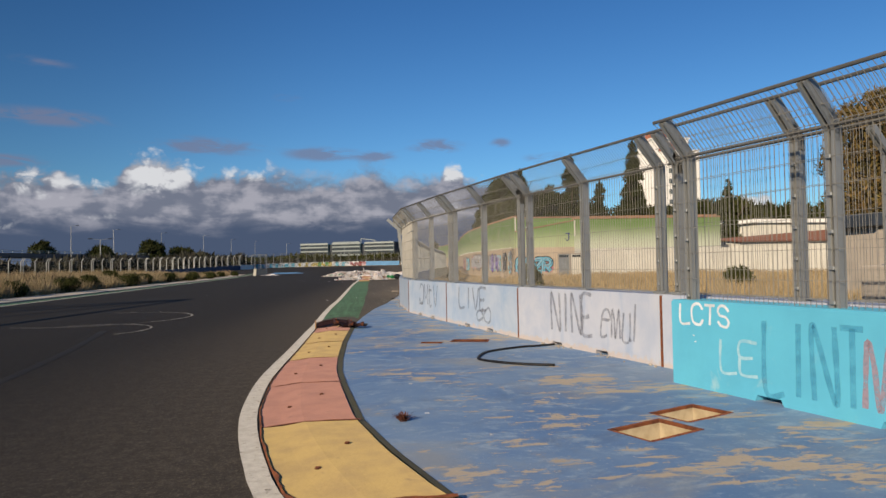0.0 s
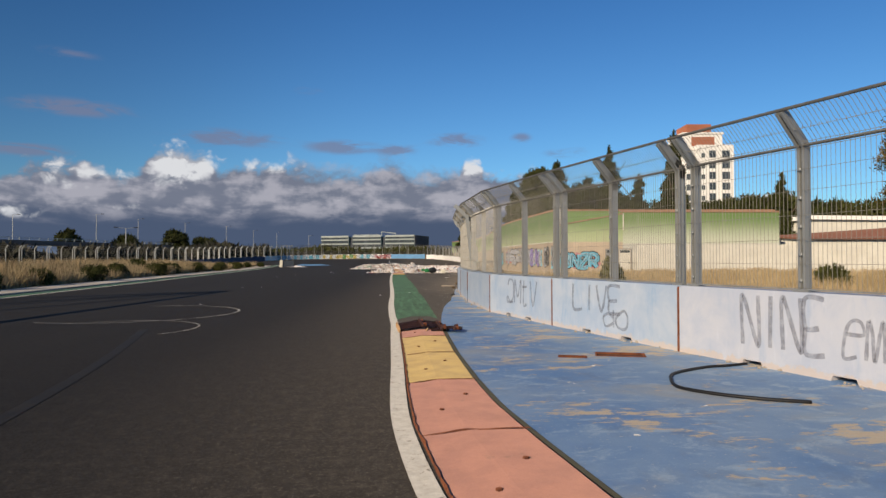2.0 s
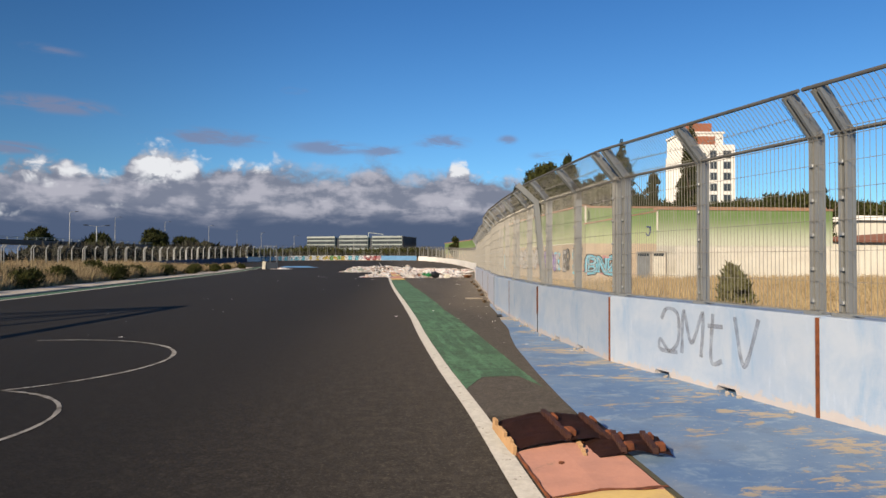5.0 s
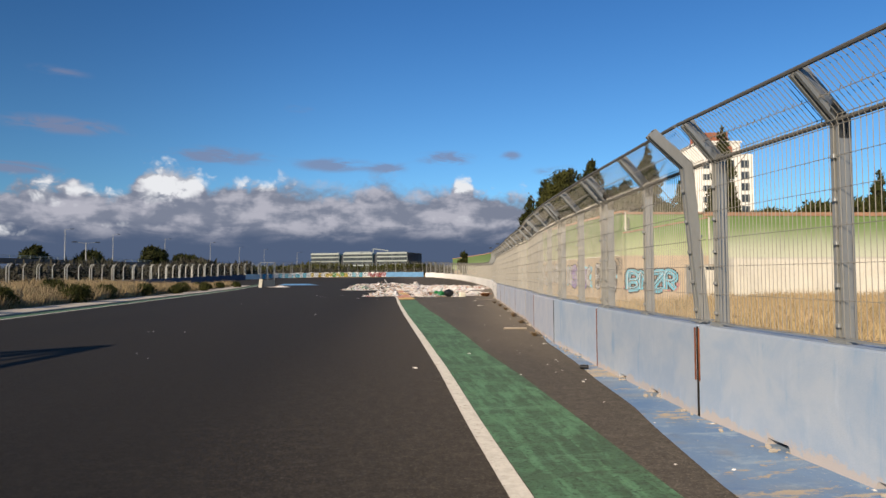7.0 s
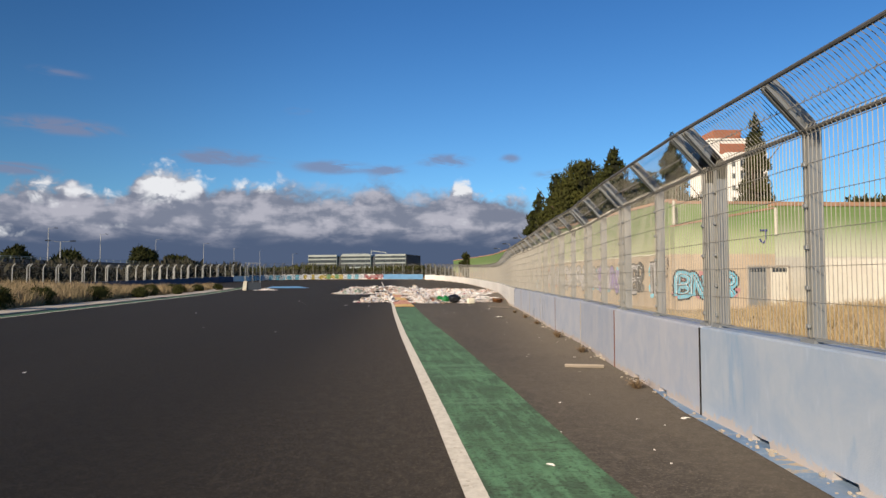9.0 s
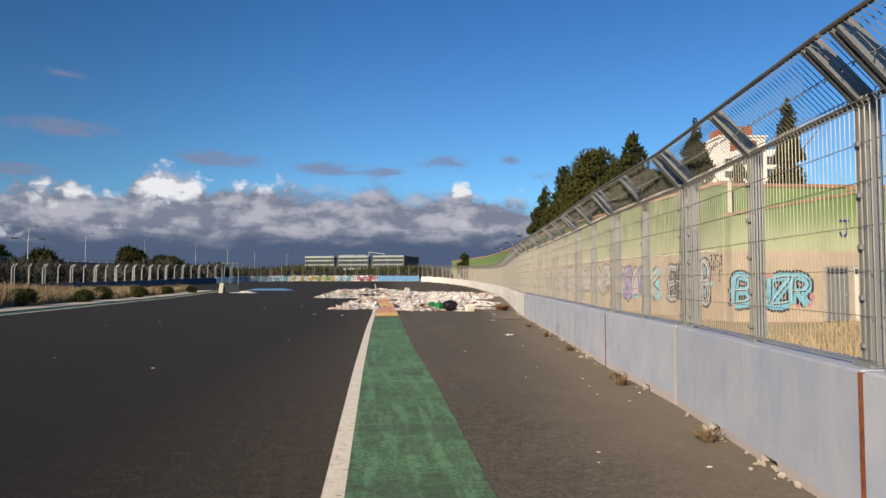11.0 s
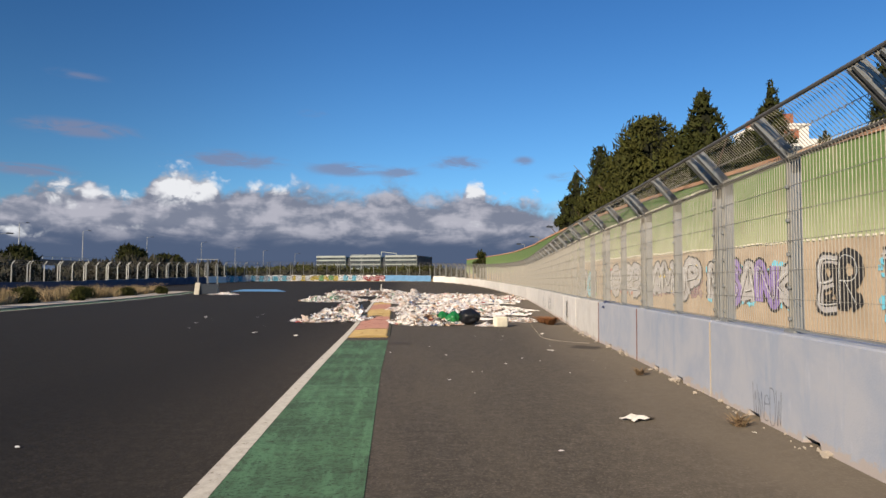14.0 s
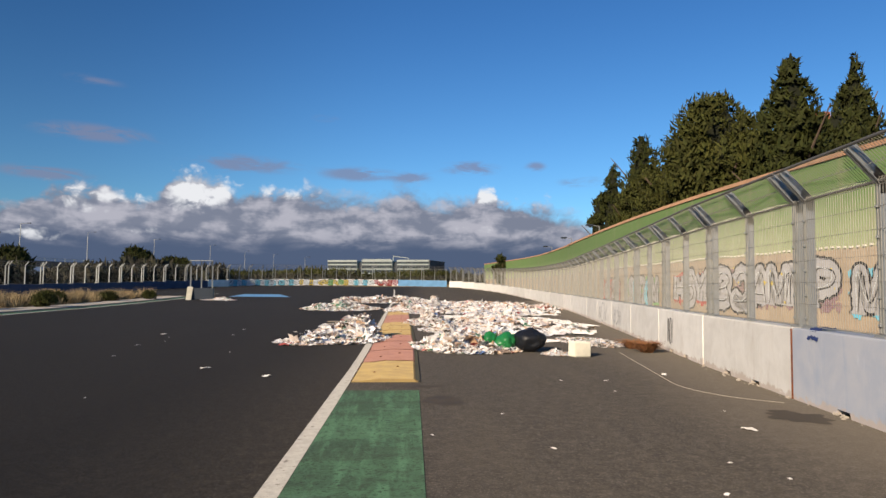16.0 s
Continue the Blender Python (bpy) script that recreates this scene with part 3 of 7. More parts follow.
def kerb(name, left, right, cuts, label, colours, top=0.055):
    """Kerb of coloured concrete segments with a low crest; each segment is a part."""
    thing = empty(name, Matrix(), label, "kerb")
    for s in range(len(cuts) - 1):
        y0, y1 = cuts[s] + 0.014, cuts[s + 1] - 0.014
        ys = span(y0, y1, 0.25)
        vs, fs = [], []
        prof = ((0.0, 0.0), (0.0, 0.018), (0.2, 0.5 * top), (0.42, top), (0.6, top - 0.003), (0.93, top - 0.01), (1.0, 0.004))
        for y in ys:
            a, b = left(y), right(y)
            j = 0.006 * noise.noise((s * 3.1, y * 2.0, 0))
            for u, z in prof:
                tear = 0.03 * noise.noise((u * 7.0, s * 5.0, 3.0)) if y in (ys[0], ys[-1]) else 0.0
                vs.append((a + (b - a) * u, y + tear, gz(y) + z + (j if z > 0.02 else 0)))
        k = len(prof)
        for i in range(len(ys) - 1):
            for q in range(k - 1):
                fs.append((k * i + q, k * i + q + 1, k * i + k + q + 1, k * i + k + q))
        fs.append(tuple(range(k)))
        fs.append(tuple(k * (len(ys) - 1) + q for q in reversed(range(k))))
        raw("kerb_segment", vs, fs, M[colours[s % len(colours)]], thing)
    for y in cuts[1:-1]:
        a, b = left(y), right(y)
        n = 14
        vs, fs = [], []
        for i in range(n + 1):
            u = i / n
            z = gz(y) + (0.014 + (top - 0.014) * min(1, u / 0.42)) - 0.006
            w = 0.016 + 0.03 * max(0, noise.noise((u * 6.0, y, 0.0)))
            c = y + 0.03 * noise.noise((u * 5.0, y * 3, 2.0))
            vs += [(a + (b - a) * u * 0.97, c - w, z + 0.0075), (a + (b - a) * u * 0.97, c + w, z + 0.0075)]
        fs = [(2 * i, 2 * i + 1, 2 * i + 3, 2 * i + 2) for i in range(n)]
        raw("crack", vs, fs, M["rust"], thing, "broken brown crack between segments")
    for s in range(len(cuts) - 1):
        for u, v in ((0.30, 0.35), (0.66, 0.62)):
            y = cuts[s] + (cuts[s + 1] - cuts[s]) * v
            a, b = left(y), right(y)
            z = top * (0.5 + 0.5 * (u - 0.2) / 0.22) if u < 0.42 else top - 0.003
            hole = bmesh.new()
            bmesh.ops.create_cone(hole, cap_ends=True, segments=10, radius1=0.024, radius2=0.02, depth=0.012)
            hb = part("bolt_hole", hole, M["rust"], thing)
            hb.matrix_basis = pose(a + (b - a) * u, y, gz(y) + z + 0.006)
    vs, fs = [], []
    ys = span(cuts[0], cuts[-1], 0.05)
    for y in ys:
        a = left(y)
        w = -0.012 + 0.05 * max(0.0, noise.noise((y * 4.0, 1.0, 0.0)) + 0.05) + 0.02 * max(0.0, noise.noise((y * 17.0, 4.0, 0.0)))
        vs += [(a - 0.018, y, gz(y) + 0.0125), (a + w, y, gz(y) + 0.030)]
    fs = [(2 * i, 2 * i + 1, 2 * i + 3, 2 * i + 2) for i in range(len(ys) - 1)]
    raw("broken_lip", vs, fs, M["rust"], thing, "ragged rust-brown lip beside the white line")
    vs, fs = [], []
    ys = span(cuts[0], cuts[-1], 0.3)
    for y in ys:
        b = right(y)
        for u, z in ((-0.045, top - 0.015), (0.03, 0.018), (0.03, -0.01)):
            vs.append((b + u, y, gz(y) + z))
    fs = [(3 * i + q, 3 * i + q + 1, 3 * i + q + 4, 3 * i + q + 3) for i in range(len(ys) - 1) for q in (0, 1)]
    raw("kerb_edge", vs, fs, M["dark_edge"], thing, "dark olive outer edge")
    return thing


kerb("kerb", lambda y: x_at(LINE, y) + 0.20, lambda y: x_at(KERB_R, y), [1.0, 2.6, 4.45, 6.55, 8.55, 10.7, 12.8, 14.8, 16.5],
     "weathered yellow and red painted concrete kerb beside blue apron", ["kerb_red", "kerb_yellow", "kerb_yellow", "kerb_red", "kerb_red", "kerb_yellow", "kerb_yellow", "kerb_red"])
kerb("kerb", lambda y: x_at(LINE, y) + 0.19, lambda y: x_at(LINE, y) + 0.19 + 1.06 + (y - 59.7) * 0.004, [59.7, 62.2, 64.4, 66.6, 68.8, 71, 73.2, 75.4, 77.6, 79.8, 82, 84.2, 86.4],
     "yellow and pink painted kerb running into rubbish heaps", ["kerb_yellow", "kerb_red", "kerb_red", "kerb_red", "kerb_yellow", "kerb_yellow"], 0.06)

# ---- concrete barrier blocks with debris fence ----


def block_mesh(length, thick=0.42, height=1.0):
    """A barrier block along +x from 0 to length; its front face lies at y = 0, its back at y = thick; two lifting notches at its foot."""
    bm = bmesh.new()
    n0, n1, w, h = length * 0.30, length * 0.62, 0.34, 0.075
    outline = [(0.01, 0.0), (n0, 0.0), (n0 + 0.03, h), (n0 + w - 0.03, h), (n0 + w, 0.0), (n1, 0.0), (n1 + 0.03, h), (n1 + w - 0.03, h), (n1 + w, 0.0),
               (length - 0.01, 0.0), (length - 0.01, height), (0.01, height)]
    front = [bm.verts.new((x, 0.0, z)) for x, z in outline]
    back = [bm.verts.new((x, thick, z)) for x, z in outline]
    bm.faces.new(front)
    bm.faces.new(list(reversed(back)))
    k = len(outline)
    for i in range(k):
        j = (i + 1) % k
        bm.faces.new((front[j], front[i], back[i], back[j]))
    es = [e for e in bm.edges if abs(e.verts[0].co.z - height) < 1e-4 or abs(e.verts[1].co.z - height) < 1e-4]
    bmesh.ops.bevel(bm, geom=es, offset=0.018, segments=2, affect="EDGES")
    bmesh.ops.triangulate(bm, faces=[f for f in bm.faces if len(f.verts) > 4])
    return bm


KNEE, TIP_Z, TIP_Y = 2.80, 3.195, -0.17   # heights of bend and tip; the tip leans over the track
POST_Y = 0.20


def post_bm(width=0.10):
    """A steel post: a slotted front channel, a back flange and a web, bent towards the track, with bolted clips."""
    bm = bmesh.new()
    for (p, q) in (((0, POST_Y, 0.62), (0, POST_Y, KNEE)), ((0, POST_Y, KNEE - 0.02), (0, TIP_Y, TIP_Z))):
        p, q = Vector(p), Vector(q)
        d = (q - p).normalized()
        nrm = Vector((0, d.z, -d.y))
        beam(bm, p + nrm * 0.05, q + nrm * 0.05, width, 0.012)
        for s in (-1, 1):
            off = nrm * -0.05 + Vector((s * width * 0.34, 0, 0))
            beam(bm, p + off, q + off, width * 0.32, 0.012)
            lip = nrm * -0.034 + Vector((s * width * 0.18, 0, 0))
            beam(bm, p + lip, q + lip, 0.008, 0.03)
            beam(bm, p + Vector((s * width * 0.46, 0, 0)), q + Vector((s * width * 0.46, 0, 0)), 0.008, 0.092)
    for z in (1.14, 1.46, 1.80, 2.15, 2.50):
        box(bm, -0.022, 0.022, POST_Y - 0.086, POST_Y - 0.058, z - 0.018, z + 0.018, 0.005)
    bmesh.ops.create_cube(bm, size=1.0, matrix=Matrix.Translation((0, POST_Y, 1.012)) @ Matrix.Diagonal((0.2, 0.18, 0.02, 1)))
    # gusset plates at the bend
    for s in (-1, 1):
        x = s * width * 0.5
        vs = [bm.verts.new((x, y, z)) for y, z in ((POST_Y + 0.055, KNEE - 0.16), (POST_Y + 0.055, KNEE + 0.01), (POST_Y - 0.10, KNEE + 0.16), (POST_Y - 0.13, KNEE + 0.06), (POST_Y - 0.055, KNEE - 0.02), (POST_Y - 0.055, KNEE - 0.16))]
        bm.faces.new(vs)
    return bm


def wires(bm, length, pitch, z0=1.05):
    """Welded mesh that follows the bend: upright wires folded into a rib at the bend and at the tip, and thin cross wires."""
    n = int(length / pitch)
    y = POST_Y - 0.065
    k = 0.0025
    arm = (Vector((0, TIP_Y - 0.03, TIP_Z)) - Vector((0, y, KNEE))).normalized()
    path = [(y, z0), (y, KNEE - 0.05), (y - 0.022, KNEE - 0.01), (y, KNEE + 0.03), (TIP_Y - 0.03 - arm.y * 0.07, TIP_Z - arm.z * 0.07), (TIP_Y - 0.035, TIP_Z - 0.02)]
    for i in range(n + 1):
        x = 0.04 + (length - 0.08) * i / n
        for (ya, za), (yb, zb) in zip(path, path[1:]):
            a, b = Vector((x, ya, za)), Vector((x, yb, zb))
            d = (b - a).normalized()
            w = k if (b - a).length > 0.2 else k
            u, v = Vector((w, 0, 0)), d.cross(Vector((1, 0, 0))) * w
            ring = [[bm.verts.new(c + o) for o in (u + v, -u + v, -v * 1.2)] for c in (a, b)]
            for j in range(3):
                bm.faces.new((ring[0][j], ring[0][(j + 1) % 3], ring[1][(j + 1) % 3], ring[1][j]))
    for z in (1.05, 1.34, 1.64, 1.94, 2.24, 2.50):
        beam(bm, (0.03, y - 0.004, z), (length - 0.03, y - 0.004, z), 0.0046)
    for yy, zz, w in ((y, KNEE - 0.05, 0.006), (y - 0.022, KNEE - 0.01, 0.006), (y, KNEE + 0.03, 0.006)):
        beam(bm, (0.03, yy, zz), (length - 0.03, yy, zz), w)


def module(length, pitch=0.058, width=0.10):
    """One fence bay on its block: three posts, rails and mesh. Origin at the foot of the block's front, x along it."""
    thing = empty("debris_fence", Matrix(), "grey galvanised steel debris fence with bent posts on concrete barrier", "fence", "fence bays along the track")
    xs = (0.17, length / 2, length - 0.17)
    first = part("post", post_bm(width), M["steel"], thing)
    first.matrix_basis = pose(xs[0], 0, 0)
    for x in xs[1:]:
        p = new("post", first.data)
        p.parent, p.matrix_basis = thing, pose(x, 0, 0)
    bm = bmesh.new()
    beam(bm, (0.02, TIP_Y - 0.02, TIP_Z + 0.005), (length - 0.02, TIP_Y - 0.02, TIP_Z + 0.005), 0.042, sides=8)
    part("top_rail", bm, M["rail_steel"], thing)
    bm = bmesh.new()
    beam(bm, (0.05, POST_Y - 0.05, KNEE - 0.01), (length - 0.05, POST_Y - 0.05, KNEE - 0.01), 0.03, 0.035)
    part("knee_rail", bm, M["rail_steel"], thing)
    bm = bmesh.new()
    beam(bm, (0.05, POST_Y - 0.06, 1.03), (length - 0.05, POST_Y - 0.06, 1.03), 0.016, 0.016)
    part("bottom_rail", bm, M["steel"], thing)
    bm = bmesh.new()
    wires(bm, length, pitch)
    part("wire_mesh", bm, M["wire"], thing)
    bm = bmesh.new()
    a = Vector((0, POST_Y - 0.06, KNEE)).lerp(Vector((0, TIP_Y, TIP_Z)), 0.5)
    n = 9
    for i in range(n):
        sag = lambda u: -0.03 * 4 * u * (1 - u)
        beam(bm, (length * i / n, a.y, a.z + sag(i / n)), (length * (i + 1) / n, a.y, a.z + sag((i + 1) / n)), 0.005)
    for i in range(36):
        c = Vector((length * (i + 0.5) / 36, a.y, a.z - 0.02))
        beam(bm, c + Vector((-0.012, 0.016, 0.022)), c + Vector((0.012, -0.016, -0.022)), 0.006)
    part("barbed_wire", bm, M["wire"], thing)
    return thing


def block(p, q, mat, label):
    """A barrier block from p to q (right to left as seen from the track is the block's +x)."""
    p, q = Vector((*p, 0)), Vector((*q, 0))
    d = q - p
    m = Matrix.Translation((p.x, p.y, gz((p.y + q.y) / 2))) @ Matrix.Rotation(math.atan2(d.y, d.x), 4, "Z")
    ob = part("barrier_block", block_mesh(d.length), mat)
    ob.matrix_basis = m
    tagged(ob, label, "barrier", "concrete barrier blocks")
    return ob, m, d.length


# The track lies to the left of a run in rising y, so blocks run from far to near: their front (y = 0) then faces the track.
bay, bay_open = module(3.88), module(3.88, 0.16, 0.06)
bays = []
for i in range(len(WALL_R) - 1):
    near, far = WALL_R[i], WALL_R[i + 1]
    y = (near[1] + far[1]) / 2
    mat, lab = M["wall_lilac"], "pale lilac painted concrete barrier block with streaks"
    if 11 < y < 31:
        mat, lab = M["wall_blue"], "pale blue painted concrete barrier block, worn at the foot"
    if y > 57.5:
        mat, lab = M["wall_white"], "dirty white painted concrete barrier block"
    ob, m, L = block(far, near, mat, lab)
    bays.append((m, L))
for i in range(len(WALL_END) - 1):
    p, q = WALL_END[i], WALL_END[i + 1]
    x = (p[0] + q[0]) / 2
    if p[1] > 140 and x > 4:
        mat, lab = M["far_blue"], "sky blue painted concrete barrier block"
    elif p[1] > 143:
        mat, lab = M["wall_white"], "white concrete barrier block covered with graffiti"
    else:
        mat, lab = M["far_navy"], "dark navy painted concrete barrier block"
    ob, m, L = block(q, p, mat, lab)
    bays.append((m, L))
# the bright cyan blocks that stand in front of the row
CYAN = [(5.93, 7.78), (6.98, 3.98), (8.05, 0.2)]
for a, b in zip(CYAN, CYAN[1:]):
    ob, m, L = block(a, b, M["wall_cyan"], "bright cyan painted concrete barrier block with graffiti")
    bays.append((m @ Matrix.Translation((0, 0, -0.09)), L))
for i, (m, L) in enumerate(bays):
    c = copy_thing(bay_open if len(WALL_R) - 1 <= i < len(bays) - 2 else bay, m)
    c.scale = (L / 3.88, 1, 1)
    if i == 5:      # this bay lost its end post, which leans out beside it
        loose = max((o for o in c.children if o.name.startswith("post")), key=lambda o: o.matrix_basis.translation.x)
        bpy.data.objects.remove(loose)
for o in (*bay.children_recursive, bay, *bay_open.children_recursive, bay_open):
    bpy.data.objects.remove(o)


def bent_post():
    """The post that leans over the track at the rusted joint, torn from its foot."""
    p, q = Vector((*JOINTS[5], 0)), Vector((*JOINTS[6], 0))
    d = (p - q).normalized()
    m = Matrix.Translation(p - d * 0.28) @ Matrix.Rotation(math.atan2(d.y, d.x), 4, "Z")
    t = empty("leaning_post", m, "bent grey steel fence post leaning over the barrier", "post")
    ob = part("post", post_bm(0.12), M["steel"], t)
    ob.matrix_basis = Matrix.Translation((0, POST_Y, 1.0)) @ pose(0, 0, 0, 6.0, 2.0, 0) @ Matrix.Translation((0, -POST_Y, -0.98))


bent_post()

# ---- walls behind the fence ----


def stucco(name, tan_top, fade_top, low=(0.59, 0.465, 0.33), high=(0.13, 0.25, 0.065), pale=(0.45, 0.52, 0.28)):
    """Sprayed wall: plain below, painted green above, the paint thin at its lower edge."""
    m = bpy.data.materials.new(name)
    m.use_nodes = True
    g = G(m.node_tree)
    co = g.coords("Object")
    sep = g.n("ShaderNodeSeparateXYZ")
    g.put(sep.inputs[0], co)
    n1, n2 = g.noise(co, 0.8, 6, 0.6), g.noise(co, 14, 4, 0.6)
    z = g.math("ADD", sep.outputs[2], g.math("MULTIPLY", g.math("SUBTRACT", n1, 0.5), 0.5))
    green = g.mix(g.ramp(z, tan_top, fade_top), pale, high)
    edge = g.ramp(g.math("ADD", sep.outputs[2], g.math("MULTIPLY", g.math("SUBTRACT", n2, 0.5), 0.25)), tan_top - 0.04, tan_top + 0.04)
    col = g.mix(edge, g.mix(g.ramp(n1, 0.35, 0.7), low, tuple(c * 0.78 for c in low)), green)
    # thin courses show through the render
    line = g.math("PINGPONG", g.math("ADD", sep.outputs[2], g.math("MULTIPLY", n1, 0.03)), 0.11)
    course = g.math("MULTIPLY", g.ramp(line, 0.016, 0.004), g.ramp(n2, 0.35, 0.6))
    col = g.mix(g.math("MULTIPLY", course, 0.35), col, tuple(c * 0.55 for c in low))
    grime = g.noise(g.coords("Object", (1, 1, 0.16)), 1.6, 6, 0.65, 0.2)
    col = g.mix(g.math("MULTIPLY", g.ramp(grime, 0.52, 0.72), 0.35), col, tuple(c * 0.62 for c in low))
    col = g.mix(g.math("MULTIPLY", n2, 0.25), col, tuple(c * 0.5 for c in low))
    b, o = g.n("ShaderNodeBsdfPrincipled"), g.n("ShaderNodeOutputMaterial")
    g.put(b.inputs["Base Color"], col)
    b.inputs["Roughness"].default_value = 0.9
    bp = g.n("ShaderNodeBump")
    bp.inputs["Strength"].default_value, bp.inputs["Distance"].default_value = 0.5, 0.03
    g.put(bp.inputs["Height"], n2)
    g.put(b.inputs["Normal"], bp.outputs[0])
    g.t.links.new(b.outputs[0], o.inputs[0])
    return m


M["tan_green"] = stucco("tan_green", 2.75, 4.7)
M["white_green"] = stucco("white_green", 2.6, 4.9, low=(0.59, 0.56, 0.48), pale=(0.55, 0.57, 0.42), high=(0.12, 0.215, 0.045))
M["coping"] = material("coping", (0.40, 0.24, 0.15), 0.85, scale=2, grain=20, amount=0.8)
M["cream"] = material("cream", (0.66, 0.63, 0.55), 0.8, dark=(0.55, 0.52, 0.45), scale=1.0, grain=15, amount=0.7)
M["roof"] = material("roof", (0.20, 0.09, 0.06), 0.85, scale=2, grain=15)


def wall_run(name, pts, z0, z1, thick, mat, label):
    """A free-standing wall along (x, y) corners, with a coping as a part."""
    run = smooth_line(pts, 2.0) if len(pts) > 2 else [Vector((*p, 0)) for p in pts]
    for nm, a, b, grow, mt in ((name, z0, z1, 0.0, mat), ("coping", z1, z1 + 0.14, 0.06, M["coping"])):
        vs, fs = [], []
        for i, p in enumerate(run):
            d = (run[min(i + 1, len(run) - 1)] - run[max(i - 1, 0)]).normalized()
            s = Vector((d.y, -d.x, 0))
            for q, z in ((p - s * grow, a), (p - s * grow, b), (p + s * (thick + grow), b), (p + s * (thick + grow), a)):
                vs.append((q.x, q.y, z))
        for i in range(len(run) - 1):
            for k in range(4):
                j = (k + 1) % 4
                fs.append((4 * i + k, 4 * i + j, 4 * i + 4 + j, 4 * i + 4 + k))
        fs += [(3, 2, 1, 0), tuple(4 * (len(run) - 1) + k for k in range(4))]
        ob = raw(nm, vs, fs, mt)
        if nm == name:
            base = tagged(ob, label, "wall", "", "structure")
        else:
            ob.parent = base
    return base


EAST = [(16.0, 55.6), (16.0, 66), (16.1, 75), (16.8, 85), (17.9, 95), (19.2, 105), (20.5, 115), (21.8, 135), (20, 165)]
wall_run("wall_east", EAST, -0.1, 5.45, 0.4, M["tan_green"], "tan rendered wall with faded green paint above and graffiti")
wall_run("wall_step", [(34.6, 54.6), (16.0, 55.6)], 4.2, 5.35, 0.5, M["tan_green"], "raised green painted parapet of the rear wall")
wall_run("wall_north", [(34.6, 54.0), (21.2, 54.7)], -0.1, 5.2, 0.5, M["white_green"], "cream wall fading into green paint above")


def wall_corner():
    """The end wall with its coping that climbs from the corner, a white corner strip and a ledge of brick ends."""
    a, b, n = Vector((16.0, 55.0, 0)), Vector((21.2, 54.7, 0)), Vector((0.0576, 0.998, 0))

    def slab_between(z0a, z0b, z1a, z1b, f0, f1):
        vs = []
        for p, z0, z1 in ((a, z0a, z1a), (b, z0b, z1b)):
            for f, z in ((f0, z0), (f0, z1), (f1, z1), (f1, z0)):
                q = p + n * f
                vs.append((q.x, q.y, z))
        fs = [(0, 1, 5, 4), (1, 2, 6, 5), (2, 3, 7, 6), (3, 0, 4, 7), (3, 2, 1, 0), (4, 5, 6, 7)]
        return vs, fs
    base = tagged(raw("wall_corner", *slab_between(-0.1, -0.1, 4.12, 5.05, 0.0, 0.5), M["tan_green"]), "tan rendered wall with green paint and graffiti", "wall", "", "structure")
    raw("coping", *slab_between(4.12, 5.05, 4.22, 5.15, -0.05, 0.55), M["coping"], base)
    part("corner_strip", box(bmesh.new(), 15.93, 16.02, 54.95, 55.05, 4.23, 5.44), M["cream"], base, "white painted corner strip")
    part("corner_strip", box(bmesh.new(), 21.2, 21.28, 54.62, 54.69, 3.7, 5.1), M["cream"], base, "white painted corner strip")


wall_corner()


def ledge():
    """A row of brick ends that stand proud along the foot of the green paint."""
    bm = bmesh.new()
    face_line = [(p.x, p.y) for p in smooth_line(EAST, 2.0)]
    y = 56.2
    while y < 112:
        x = x_at(face_line, y)
        box(bm, x - 0.05, x + 0.02, y, y + 0.10, 2.76 + 0.02 * math.sin(y * 3), 2.82 + 0.02 * math.sin(y * 3))
        y += 0.26
    tagged(part("brick_ledge", bm, M["cream"]), "row of pale brick ends along the tan wall", "ledge", "", "stuff")


ledge()


def ribbed():
    """Pale ribbed sheet fence in front of the rear wall."""
    bm = bmesh.new()
    x, n = 21.5, 0
    while x < 64:
        box(bm, x, x + 0.17, 52.4, 52.46, -0.1, 2.45 + 0.02 * (n % 2))
        box(bm, x + 0.17, x + 0.25, 52.44, 52.48, -0.1, 2.4)
        x += 0.25
        n += 1
    tagged(part("ribbed_fence", bm, M["cream"]), "cream ribbed metal sheet fence behind dry grass", "fence", "", "structure")


ribbed()

# ---- plants ----
rng = np.random.default_rng(7)
M["leaf_dark"] = material("leaf_dark", (0.041, 0.045, 0.012), 0.75, dark=(0.030, 0.036, 0.011), scale=1.2, grain=9, amount=0.8, bump=0, island=0.45, spec=0.1)
M["leaf_olive"] = material("leaf_olive", (0.058, 0.060, 0.015), 0.75, dark=(0.048, 0.052, 0.015), scale=1.0, grain=9, amount=0.8, bump=0, island=0.45, spec=0.1)
M["leaf_autumn"] = material("leaf_autumn", (0.17, 0.105, 0.025), 0.7, dark=(0.07, 0.07, 0.02), scale=0.6, grain=5, amount=0.9, bump=0, island=0.5)
M["leaf_scrub"] = material("leaf_scrub", (0.052, 0.045, 0.028), 0.8, dark=(0.04, 0.045, 0.025), scale=0.4, grain=5, amount=0.9, bump=0, island=0.45)
M["straw"] = material("straw", (0.44, 0.335, 0.185), 0.8, dark=(0.27, 0.20, 0.10), scale=0.35, grain=4, amount=0.9, bump=0, island=0.35)
M["weed"] = material("weed", (0.27, 0.12, 0.05), 0.8, scale=2, grain=9, bump=0, island=0.4)
M["leaf_weed"] = material("leaf_weed", (0.11, 0.105, 0.04), 0.8, scale=2, grain=9, bump=0, island=0.4)
M["red_weed"] = material("red_weed", (0.10, 0.035, 0.02), 0.8, scale=2, grain=9, bump=0, island=0.4)
